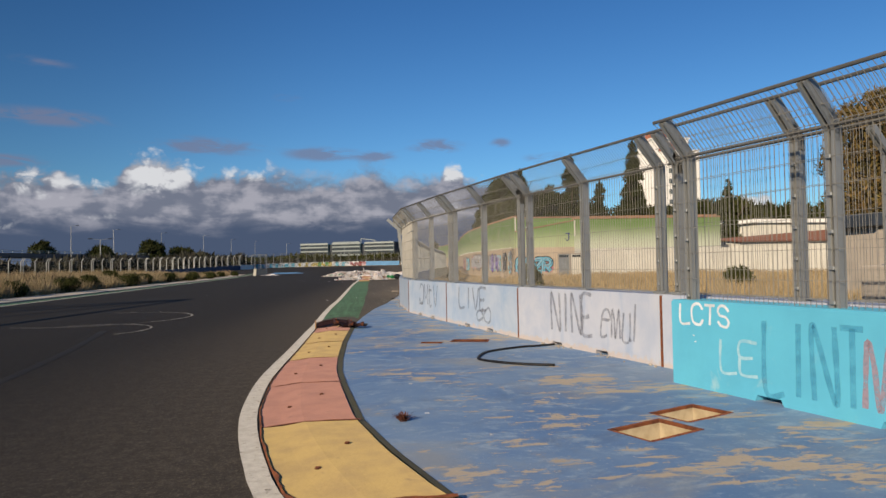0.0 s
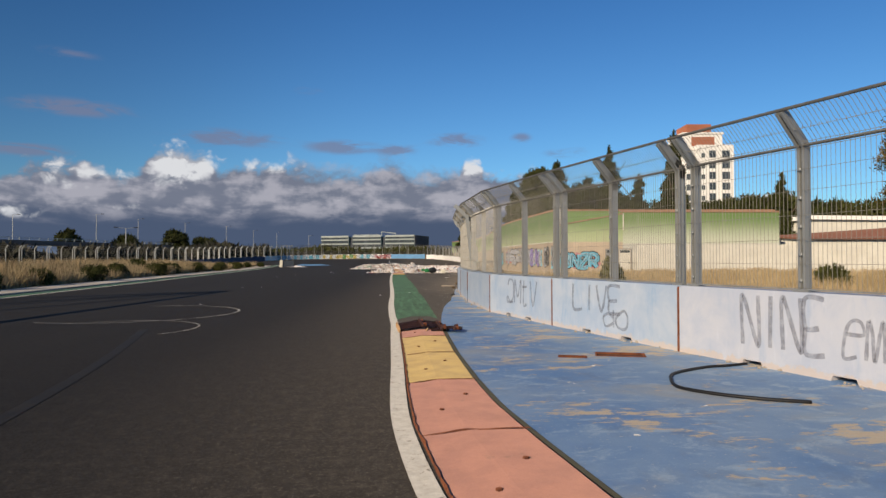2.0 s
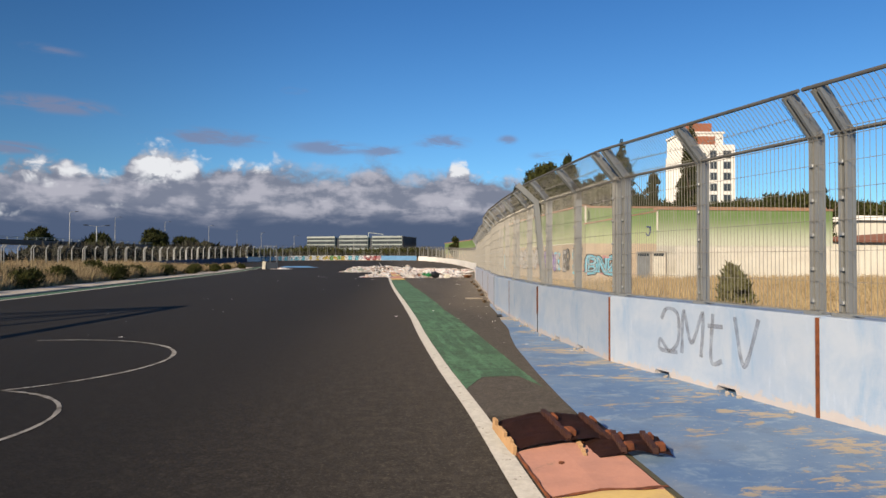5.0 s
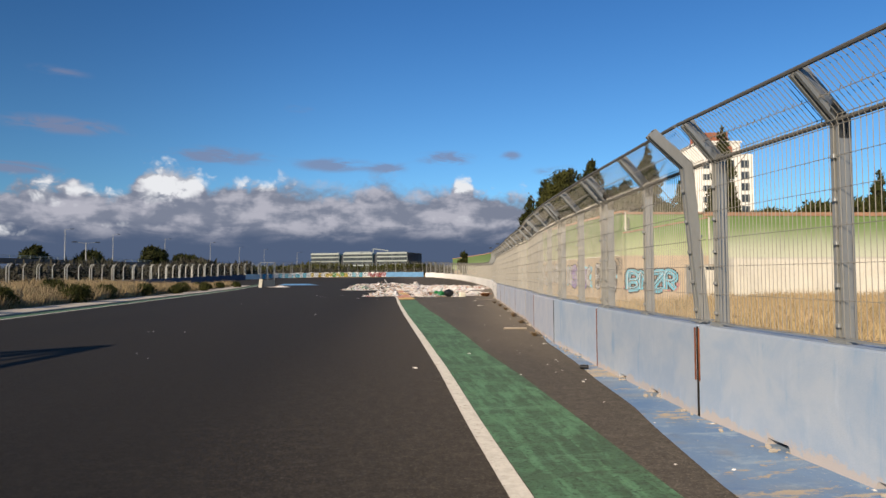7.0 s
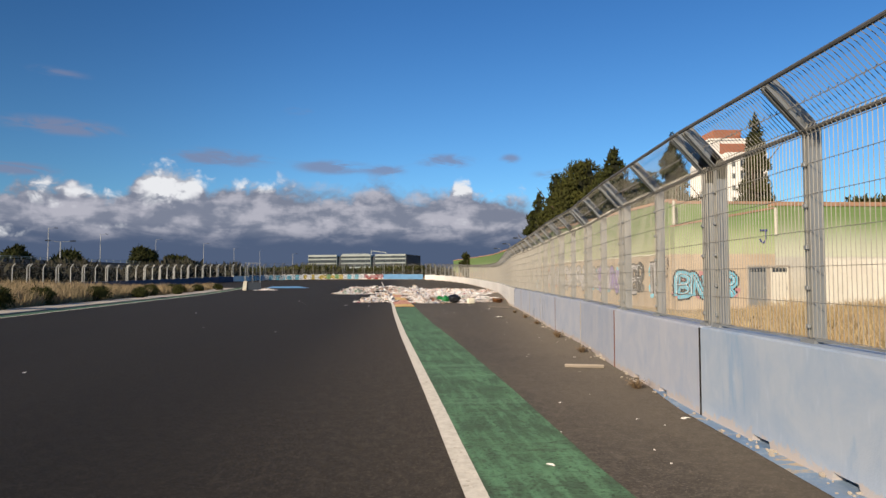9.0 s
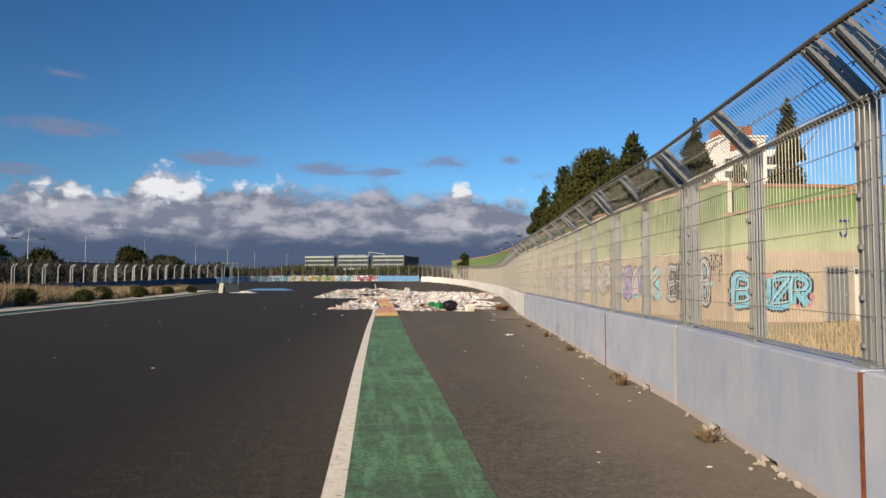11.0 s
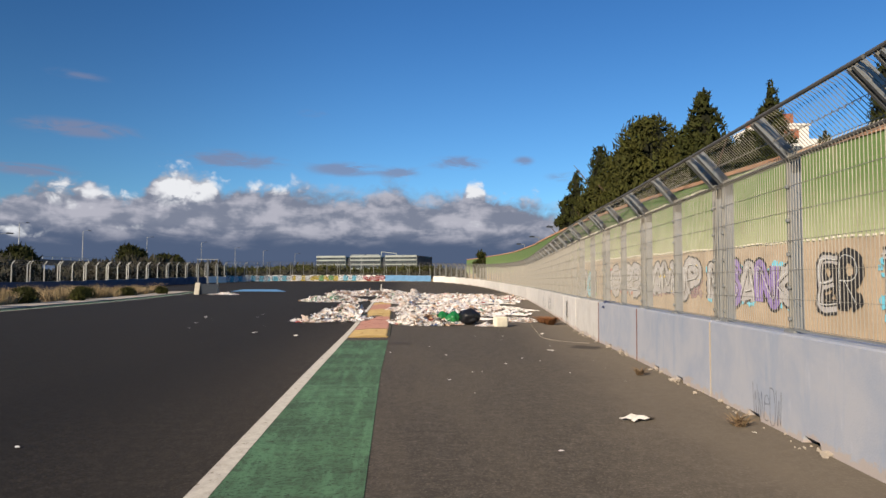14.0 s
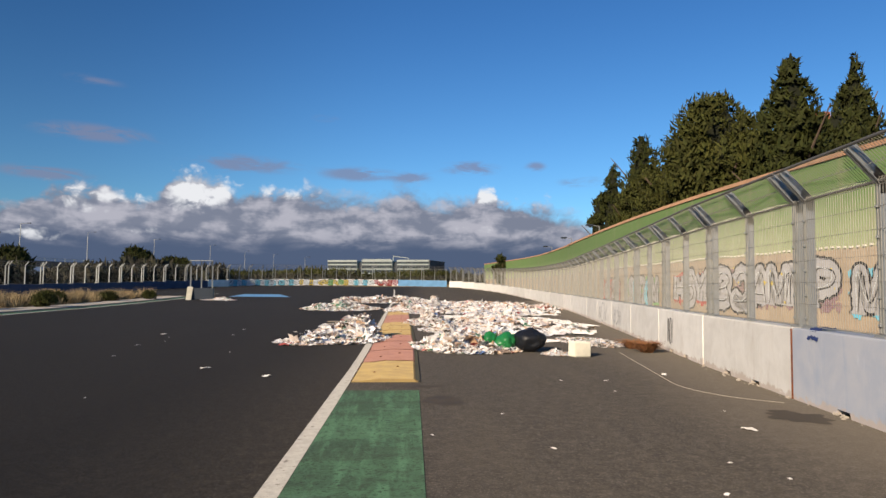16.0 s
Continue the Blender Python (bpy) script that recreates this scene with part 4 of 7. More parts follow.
# much darker than the leaves: shade inside the crowns, put into the colour
M["leaf_core_shade"] = material("leaf_core_shade", (0.016, 0.018, 0.007), 0.9, scale=2, grain=9, bump=0)
M["dead_weed"] = material("dead_weed", (0.19, 0.13, 0.075), 0.9, scale=2, grain=9, bump=0, island=0.4)
M["bark"] = material("bark", (0.12, 0.085, 0.06), 0.9, scale=4, grain=25, bump=0.5)


def leaf_mesh(name, centres, normals, sizes, mat, parent=None, label=""):
    """Many small bent leaves or sprays, each two triangles, at random turns about the given outward directions."""
    n = len(centres)
    a = rng.normal(size=(n, 3))
    u = np.cross(normals, a)
    u /= np.linalg.norm(u, axis=1)[:, None] + 1e-9
    v = np.cross(normals, u)
    tilt = rng.uniform(-0.6, 0.9, (n, 1))
    v = v + normals * tilt
    s = sizes[:, None]
    up = np.array([0, 0, 0.55])
    p = np.stack([centres - u * s * 0.32, centres - (v + up) * s * 0.55, centres + u * s * 0.32, centres + (v + up) * s * 0.75 + normals * s * 0.25], 1).reshape(-1, 3)
    me = bpy.data.meshes.new(name)
    me.vertices.add(4 * n)
    me.vertices.foreach_set("co", p.astype(np.float32).ravel())
    idx = np.arange(4 * n).reshape(n, 4)
    tri = idx[:, [0, 1, 2, 0, 2, 3]].reshape(-1)
    me.loops.add(len(tri))
    me.loops.foreach_set("vertex_index", tri.astype(np.int32))
    me.polygons.add(2 * n)
    me.polygons.foreach_set("loop_start", np.arange(0, 6 * n, 3, dtype=np.int32))
    me.update(calc_edges=True)
    me.materials.append(mat)
    ob = new(name, me)
    if parent is not None:
        ob.parent = parent
    return tagged(ob, label)


def lumpy(parent, radius_at, z0, z1, n, size, mat, wobble=0.22, seed=0, core=True):
    """A crown: a ragged shell of leaves round radius_at(height), in clumps, over an inner mass with shade painted in.
    """
    k = max(24, int((z1 - z0) * 7))
    lump = rng.normal(size=(k, 3))
    lump[:, 2] = rng.uniform(z0, z1, k)
    ang = rng.uniform(0, 2 * np.pi, k)
    rr = np.array([radius_at((z - z0) / (z1 - z0)) for z in lump[:, 2]])
    cx = np.stack([np.cos(ang) * rr * 0.72, np.sin(ang) * rr * 0.72, lump[:, 2]], 1)
    cr = rr * rng.uniform(0.30, 0.62, k) + 0.12
    pick = rng.choice(k, n, p=(cr ** 2) / (cr ** 2).sum())
    d = rng.normal(size=(n, 3))
    d /= np.linalg.norm(d, axis=1)[:, None]
    d[:, 2] = np.abs(d[:, 2]) * 0.9 + d[:, 2] * 0.1
    c = cx[pick] + d * (cr[pick] * rng.uniform(0.75, 1.12, n))[:, None] * np.array([1, 1, 1.25])
    leaf_mesh("crown", c, d, size * rng.uniform(0.6, 1.4, n), mat, parent)
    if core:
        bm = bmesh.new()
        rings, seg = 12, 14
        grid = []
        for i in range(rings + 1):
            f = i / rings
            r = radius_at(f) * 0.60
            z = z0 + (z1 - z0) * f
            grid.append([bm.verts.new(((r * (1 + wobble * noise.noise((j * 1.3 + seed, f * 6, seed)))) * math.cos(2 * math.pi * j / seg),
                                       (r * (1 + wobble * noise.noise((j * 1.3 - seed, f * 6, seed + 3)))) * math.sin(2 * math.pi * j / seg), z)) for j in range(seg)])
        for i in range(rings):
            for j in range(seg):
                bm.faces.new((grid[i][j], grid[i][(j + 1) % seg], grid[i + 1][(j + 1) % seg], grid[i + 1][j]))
        part("inner_foliage", bm, M["leaf_core_shade"], parent, "inner foliage coloured dark as shade", True)


def trunk(parent, h, r, limbs=5):
    bm = bmesh.new()
    pts = [Vector((0.08 * math.sin(i * 1.7), 0.08 * math.cos(i * 1.3), h * i / 5)) for i in range(6)]
    for i in range(5):
        bmesh.ops.create_cone(bm, segments=8, radius1=r * (1 - i * 0.14), radius2=r * (1 - (i + 1) * 0.14), depth=(pts[i + 1] - pts[i]).length + 0.02,
                              matrix=Matrix.Translation((pts[i] + pts[i + 1]) / 2) @ (pts[i + 1] - pts[i]).to_track_quat("Z", "Y").to_matrix().to_4x4())
    for k in range(limbs):
        a = k * 2.4
        p = pts[2 + k % 3]
        q = p + Vector((math.cos(a), math.sin(a), 1.1)) * h * 0.28
        bmesh.ops.create_cone(bm, segments=6, radius1=r * 0.45, radius2=r * 0.12, depth=(q - p).length,
                              matrix=Matrix.Translation((p + q) / 2) @ (q - p).to_track_quat("Z", "Y").to_matrix().to_4x4())
    part("trunk", bm, M["bark"], parent)


def cypress(x, y, h, r, label="dark green cypress tree behind the wall", mat="leaf_dark", n=5000, column=True, size=0.24, low=0.4):
    t = empty("cypress_tree", pose(x, y, 0, 0, 0, (x * 37) % 360), label, "tree", "conifers behind the wall")
    n = int(n * 3.2)
    trunk(t, h * 0.8, 0.22, 3)
    prof = (lambda f: r * (0.55 + 0.45 * math.sin(min(1, f * 2.2) * math.pi / 2)) * (1 - max(0, f - 0.25) / 0.78) ** 0.75 + 0.05) if column else \
           (lambda f: r * (1.0 - f) ** 0.8 * (0.9 + 0.1 * math.cos(f * 25)) + 0.06)
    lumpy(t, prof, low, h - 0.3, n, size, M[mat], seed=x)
    return t


def tree(x, y, h, r, mat="leaf_olive", label="round dark green tree", n=5000, size=0.5, base=0.18, group="trees beyond the track", name="tree"):
    t = empty(name, pose(x, y, 0, 0, 0, (x * 53) % 360), label, "tree", group)
    trunk(t, h * 0.7, 0.035 * h, 6)
    prof = lambda f: r * (max(0.02, 1 - (2 * f - 0.85) ** 2 * 0.8)) ** 0.5 * (1.0 if f < 0.9 else 0.8)
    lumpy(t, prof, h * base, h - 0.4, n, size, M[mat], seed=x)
    return t


cypress(41.4, 87.0, 18.9, 1.9, "tall slim dark cypress behind the green wall", n=5000)
cypress(36.4, 87.0, 13.2, 1.5, "short slim cypress behind the green wall", n=3500)
cypress(32.3, 87.4, 16.9, 3.3, "ragged dark conifer with pointed top", n=7000, column=False)
cypress(22.9, 79.6, 13.8, 3.3, "ragged dark conifer with pointed top", n=8000, column=False)
cypress(25.0, 104.0, 15.3, 2.7, "broad columnar cypress behind the wall", n=5000)
cypress(23.7, 107.7, 13.2, 1.9, n=4000)
cypress(23.4, 111.0, 10.8, 1.6, n=3000)
tree(25.6, 81.5, 10.6, 2.4, "leaf_dark", "dark bushy conifer behind the wall", 18000, 0.22, 0.1)
tree(27.8, 83.0, 12.0, 2.4, "leaf_dark", "dark bushy conifer behind the wall", 18000, 0.22, 0.1)
tree(23.9, 100.0, 12.0, 2.3, "leaf_olive", "dense olive-green conifer behind wall", 16000, 0.22, 0.1)
tree(22.7, 86.5, 13.6, 2.9, "leaf_olive", "dense rounded olive-green conifer behind wall", 30000, 0.22, 0.1)
tree(24.2, 95.0, 12.6, 2.9, "leaf_olive", "dense olive-green conifer behind wall", 20000, 0.22, 0.1)
tree(26.5, 84.0, 10.6, 2.6, "leaf_dark", "dark bushy conifer behind the wall", 20000, 0.22, 0.1)
tree(29.0, 85.0, 11.2, 2.4, "leaf_dark", "dark bushy conifer behind the wall", 20000, 0.22, 0.1)
tree(34.5, 88.5, 10.6, 2.3, "leaf_dark", "dark bushy conifer behind the wall", 16000, 0.22, 0.1)
cypress(43.0, 66.0, 10.3, 1.9, "dark upright tree beside the cream building", n=6000, column=False)
tree(60.3, 64.0, 20.0, 5.6, "leaf_autumn", "large tree with yellow-brown autumn leaves", 30000, 0.30, 0.16)
for i, (x, y, h, r) in enumerate(((50, 82, 9.6, 3.0), (55, 84, 10.0, 3.4), (61, 86, 9.2, 3.2), (68, 90, 9.8, 3.6), (47, 104, 10.6, 3.2), (54, 108, 11.2, 3.4), (60, 112, 11.6, 3.6),
                                  (67, 116, 12.6, 3.6), (73, 118, 12.2, 3.6), (80, 118, 11.5, 3.6), (76, 100, 11.0, 3.6), (86, 104, 11.2, 4.0))):
    tree(x, y, h, r, "leaf_olive" if i % 2 else "leaf_dark", "leafy green tree in the row behind the wall", 6000, 0.42, 0.15, "trees behind the wall")
for x, y, h, r, lab in ((-94, 212, 10.6, 3.2, "round dark tree beyond the bridge"), (-73, 249, 12.0, 4.4, "broad dark tree beyond the bridge"), (-66, 262, 9.6, 4.0, "low broad tree beyond the bridge"),
                        (-54, 150, 6.4, 2.2, "dark bushy tree before the bridge"), (-110, 190, 9.0, 2.8, "round dark tree beyond the bridge")):
    tree(x, y, h, r, "leaf_dark", lab, 3500, 0.8, 0.2)
tree(20.4, 150.0, 6.6, 0.8, "leaf_dark", "small dark tree above the end of the wall", 2500, 0.5, 0.3)


def scatter_scrub(name, line, half, h, n, mat, size, label, category="scrub"):
    """Scrub too dense to count along a run of (x, y) corners."""
    run = smooth_line(line, 1.0)
    i = rng.integers(0, len(run), n)
    c = np.array([[p.x, p.y, 0] for p in run])[i]
    c[:, :2] += rng.uniform(-half, half, (n, 2))
    top = h * (0.62 + 0.38 * np.sin(c[:, 1] * 0.31 + c[:, 0] * 0.17) * np.sin(c[:, 1] * 0.13 + 1.0))
    c[:, 2] = np.array([gz(y) for y in c[:, 1]]) + top * rng.uniform(0, 1, n) ** 0.6
    d = rng.normal(size=(n, 3))
    d[:, 2] = np.abs(d[:, 2])
    d /= np.linalg.norm(d, axis=1)[:, None]
    tagged(leaf_mesh(name, c, d, size * rng.uniform(0.6, 1.5, n), mat), label, category, "", "stuff")


scatter_scrub("scrub", [(-30, 158), (-10, 166), (20, 166), (60, 180)], 3.0, 1.5, 9000, M["leaf_scrub"], 0.5, "brown-grey scrub behind the end barrier")
scatter_scrub("scrub", [(-74, 10), (-63, 50), (-50, 90), (-40, 118), (-34, 140), (-28, 158)], 3.5, 3.8, 40000, M["leaf_scrub"], 0.7, "brown-grey scrub behind the far fence")
scatter_scrub("scrub", [(-26, 185), (0, 200), (40, 205), (90, 190)], 6, 2.6, 12000, M["leaf_olive"], 0.7, "olive green scrub below the office building")


def mound(x, y):
    """Height of the low earth mound on the infield."""
    if not -27.5 < x < GX(y):
        return 0.0
    u = math.sin(math.pi * min(1.0, (GX(y) - x) / 5.0) / 2)
    return 0.75 * u * min(1.0, max(0.0, (98 - y) / 25)) * (0.85 + 0.3 * noise.noise((x * 0.3, y * 0.2, 0)))


def infield():
    us, ys = span(0, 1, 0.06), span(0, 110, 1.5)
    n = len(us)
    vs = [(-27.4 + (GX(y) + 27.35) * u, y, gz(y) + mound(-27.4 + (GX(y) + 27.35) * u, y) - (0.05 if u == 0 else 0)) for y in ys for u in us]
    fs = [(j * n + i, j * n + i + 1, j * n + n + i + 1, j * n + n + i) for j in range(len(ys) - 1) for i in range(n - 1)]
    tagged(raw("infield", vs, fs, M["soil"], smooth=True), "low mound of dry earth on the infield", "ground", "", "structure")


infield()


def grass(name, place, n, h0, h1, mat, label, wide, lean=0.35):
    """Dry grass, one blade a triangle, at places drawn by place(n)."""
    xy = place(n)
    n = len(xy)
    z = np.array([gz(y) + mound(x, y) for x, y in xy]) - 0.03
    clump = 0.5 + 0.5 * np.sin(xy[:, 0] * 1.1 + np.sin(xy[:, 1] * 0.7)) * np.sin(xy[:, 1] * 0.9 + np.sin(xy[:, 0] * 0.5))
    h = rng.uniform(h0, h1, n) * (0.55 + 0.6 * clump)
    a = rng.uniform(0, 2 * np.pi, n)
    w = rng.uniform(0.6, 1.4, n) * wide
    b = np.stack([xy[:, 0], xy[:, 1], z], 1)
    s = np.stack([np.cos(a) * w, np.sin(a) * w, np.zeros(n)], 1)
    tip = b + np.stack([rng.normal(0, lean, n) * h, rng.normal(0, lean, n) * h, h], 1)
    p = np.stack([b - s, b + s, tip], 1).reshape(-1, 3)
    me = bpy.data.meshes.new(name)
    me.vertices.add(3 * n)
    me.vertices.foreach_set("co", p.astype(np.float32).ravel())
    me.loops.add(3 * n)
    me.loops.foreach_set("vertex_index", np.arange(3 * n, dtype=np.int32))
    me.polygons.add(n)
    me.polygons.foreach_set("loop_start", np.arange(0, 3 * n, 3, dtype=np.int32))
    me.update(calc_edges=True)
    me.materials.append(mat)
    return tagged(new(name, me), label, "grass", "", "stuff")


def left_field(n):
    y = 14 + 96 * rng.uniform(0, 1, n) ** 0.9
    x = np.array([GX(v) for v in y]) - 0.35 - 8.6 * rng.uniform(0, 1, n) ** 1.3
    keep = ~((y > 82) & (np.sin(y * 1.7) + np.sin(x * 2.1) > -0.2))
    return np.stack([x, y], 1)[keep]


def right_field(n):
    y = rng.uniform(12, 54, n)
    edge = np.array([wall_x(v) for v in y])
    x = edge + 0.7 + (34 + (54 - y) * 0.3 - edge) * rng.uniform(0, 1, n)
    keep = ~((y > 50.5) & (x < 21)) & ~((y > 46) & (x < 16))
    return np.stack([x, y], 1)[keep]


grass("dry_grass", left_field, 80000, 0.45, 1.0, M["straw"], "tall dry straw-coloured grass on the infield", 0.03)
grass("dry_grass", right_field, 110000, 0.3, 0.8, M["straw"], "tall dry straw-coloured grass behind the fence", 0.022)


def bush(x, y, h, r, mat="leaf_olive", label="small green bush on the grass verge", n=2600, size=0.085):
    t = empty("bush", pose(x, y, gz(y) + mound(x, y), 0, 0, x * 91 % 360), label, "bush", "bushes on the verge")
    bm = bmesh.new()
    for k in range(6):
        a = k * 1.05
        beam(bm, (0, 0, -0.05), (0.5 * r * math.cos(a), 0.5 * r * math.sin(a), h * 0.6), 0.02)
    part("stems", bm, M["bark"], t)
    lumpy(t, lambda f: r * (0.35 + 0.65 * math.sin(math.pi * (0.15 + 0.8 * f))), 0.02, h * 0.85, n, size, M[mat], core=False)


for x, y, h, r in ((-18.2, 33, 0.9, 0.7), (-18.4, 38.5, 0.8, 0.6), (-18.0, 44.5, 1.0, 0.8), (-18.6, 50, 0.9, 0.8), (-18.1, 57, 1.1, 0.9), (-18.5, 63, 0.9, 0.7), (-18.0, 70, 1.0, 0.8),
                   (-17.4, 77, 0.9, 0.6), (-18.4, 83, 0.9, 0.8), (-17.2, 88, 1.1, 0.6), (-18.8, 92.5, 0.8, 0.8), (-18.0, 99, 0.7, 0.7), (-16.6, 104, 0.8, 0.5), (-20.5, 60, 0.9, 0.7)):
    bush(x + 18.2 + GX(y) - 0.4, y, h * 0.85, r * 0.8)
bush(9.15, 25.5, 1.45, 0.30, "leaf_weed", "tall green weed bush among dry grass", 3000, 0.1)
bush(20.6, 29.5, 0.9, 0.6, "leaf_olive", "green weed bush among dry grass", 3000, 0.1)


def tuft(x, y, r, h, n, mat, label):
    """A dry weed: stalks that splay from one root."""
    bm = bmesh.new()
    for k in range(n):
        a, s = rng.uniform(0, 6.283), rng.uniform(0.3, 1.0)
        q = Vector((math.cos(a) * r * s, math.sin(a) * r * s, h * rng.uniform(0.3, 1.0)))
        mid = q * 0.5 + Vector((0, 0, h * 0.15))
        o = Vector((rng.uniform(-0.4, 0.4) * r, rng.uniform(-0.4, 0.4) * r, 0)) * 0.5
        w = Vector((-math.sin(a), math.cos(a), 0)) * 0.006
        v = [bm.verts.new(c) for c in (o - w, o + w, o + mid + w, o + mid - w, o + q)]
        bm.faces.new(v[:4])
        bm.faces.new((v[3], v[2], v[4]))
    ob = part("weed", bm, mat)
    ob.matrix_basis = pose(x, y, gz(y) + 0.012)
    tagged(ob, label, "weed", "weeds along the barrier")


tuft(2.62, 6.55, 0.13, 0.09, 70, M["red_weed"], "small reddish-brown dead weed on the blue apron")
tuft(8.95, 64.3, 0.55, 0.30, 800, M["weed"], "rust-brown dead weed at the barrier foot")
tuft(8.95, 65.2, 0.50, 0.26, 600, M["weed"], "rust-brown dead weed at the barrier foot")
for x, y in ((5.2, 37.6), (5.72, 40.9), (5.85, 41.5), (6.45, 45.6), (6.9, 49.0), (4.5, 33.3), (7.35, 52.6)):
    tuft(x - 0.12, y, 0.22, 0.14, 90, M["dead_weed"], "dry dead weed at the barrier foot")

# ---- far buildings, bridge, lamps ----
M["white_render"] = material("white_render", (0.84, 0.82, 0.78), 0.8, dark=(0.74, 0.72, 0.68), scale=0.2, grain=3, amount=0.6, bump=0)
M["terracotta"] = material("terracotta", (0.42, 0.16, 0.09), 0.8, scale=0.3, grain=3, bump=0)
M["pane"] = material("pane", (0.05, 0.06, 0.07), 0.15, scale=0.3, grain=3, bump=0, spec=0.6)
M["office_glass"] = material("office_glass", (0.22, 0.28, 0.26), 0.25, dark=(0.16, 0.21, 0.20), scale=0.05, grain=0.8, bump=0, spec=0.6)
M["office_band"] = material("office_band", (0.40, 0.44, 0.41), 0.6, scale=0.1, grain=1, bump=0)
M["office_dark"] = material("office_dark", (0.045, 0.055, 0.07), 0.4, scale=0.1, grain=1, bump=0)
M["bridge"] = material("bridge", (0.16, 0.15, 0.14), 0.9, scale=0.2, grain=3, bump=0)


def tower():
    t = empty("apartment_tower", pose(100.5, 172.3, 0, 0, 0, -6), "white high-rise apartment block with terracotta top storeys", "building")
    bm = bmesh.new()
    box(bm, -10.2, 0, 0, 15, 0, 33.0)
    part("wall", bm, M["white_render"], t)
    bm = bmesh.new()
    box(bm, -13.4, -10.2, 1.2, 15, 0, 31.6)
    part("side_wall", bm, M["white_render"], t)
    bm = bmesh.new()
    box(bm, -13.4, -2.2, 2.2, 14, 31.6, 36.4)
    box(bm, -13.7, -1.9, 1.9, 14.3, 36.4, 36.9)
    part("upper_storey", bm, M["white_render"], t, "set-back cream upper storey")
    bm = bmesh.new()
    box(bm, -11.0, -4.5, 2.05, 2.2, 33.0, 35.6)
    box(bm, -11.6, -4.6, 4, 12, 36.9, 39.6)
    part("roof_house", bm, M["terracotta"], t, "terracotta red roof house and panels")
    for k in range(10):
        z = 2.4 + k * 3.0
        for x, w, h in ((-8.6, 0.9, 1.2), (-6.0, 1.8, 1.9), (-2.2, 2.1, 1.9), (-11.9, 1.8, 1.5)):
            y = -0.05 if x > -10 else 1.15
            bm = bmesh.new()
            box(bm, x - w / 2 - 0.1, x + w / 2 + 0.1, y, y + 0.3, z - 0.1, z + h + 0.1)
            wn = part("window", bm, M["office_band"], t)
            bm = bmesh.new()
            for s in (-1, 1):
                box(bm, x + s * w / 4 - w / 4 + 0.05, x + s * w / 4 + w / 4 - 0.05, y - 0.06, y - 0.01, z, z + h)
            part("pane", bm, M["pane"], wn)
    return t


tower()


def office():
    t = empty("office_building", pose(31.5, 520, 0, 0, 0, -24), "long low glass office building in three blocks", "building")
    x = 0.0
    for b in range(3):
        bm = bmesh.new()
        box(bm, x - 25.5, x, 0, 34, 0, 20.0)
        part("block", bm, M["office_glass"], t)
        part("parapet", box(bmesh.new(), x - 25.5, x + 0.05, -0.5, 0, 19.2, 20.6), M["office_band"], t)
        for k in range(5):
            part("floor_band", box(bmesh.new(), x - 25.5, x + 0.05, -0.4, 0, 3.0 + k * 3.4, 3.9 + k * 3.4), M["office_band"], t)
        for k in range(5):
            for j in range(12):
                if not t.get("pane_mesh"):
                    pane = part("window", box(bmesh.new(), 0, 1.8, -0.2, -0.05, 0, 2.1), M["pane"], t)
                    t["pane_mesh"] = pane.data.name
                else:
                    pane = new("window", bpy.data.meshes[t["pane_mesh"]])
                    pane.parent = t
                pane.matrix_basis = pose(x - 25.2 + j * 2.1, 0, 4.1 + k * 3.4)
        if b < 2:
            bm = bmesh.new()
            box(bm, x - 29.5, x - 25.5, 3, 30, 0, 19.0)
            part("link", bm, M["office_dark"], t, "dark recessed link between blocks")
        x -= 29.5
    # end face turned from the sun; its shade is painted with a dark colour
    bm = bmesh.new()
    box(bm, 0.02, 0.5, 0, 34, 0, 20.4)
    part("end_wall", bm, M["office_dark"], t, "louvred end wall, its shade painted as a dark colour")
    bm = bmesh.new()
    for j in range(14):
        box(bm, 0.5, 0.8, 1 + j * 2.4, 1.5 + j * 2.4, 1, 20)
    part("louvres", bm, M["bridge"], t)
    bm = bmesh.new()
    for p, q in (((-34, 12, 20), (-34, 12, 24)), ((-34, 12, 24), (-22, 14, 22.5)), ((-22, 14, 20), (-22, 14, 22.5)), ((-46, 12, 20), (-46, 12, 22)), ((-60, 12, 21.5), (-36, 12, 21.5))):
        beam(bm, p, q, 0.5)
    part("roof_plant", bm, M["office_band"], t, "white roof ducts and pipes")


office()


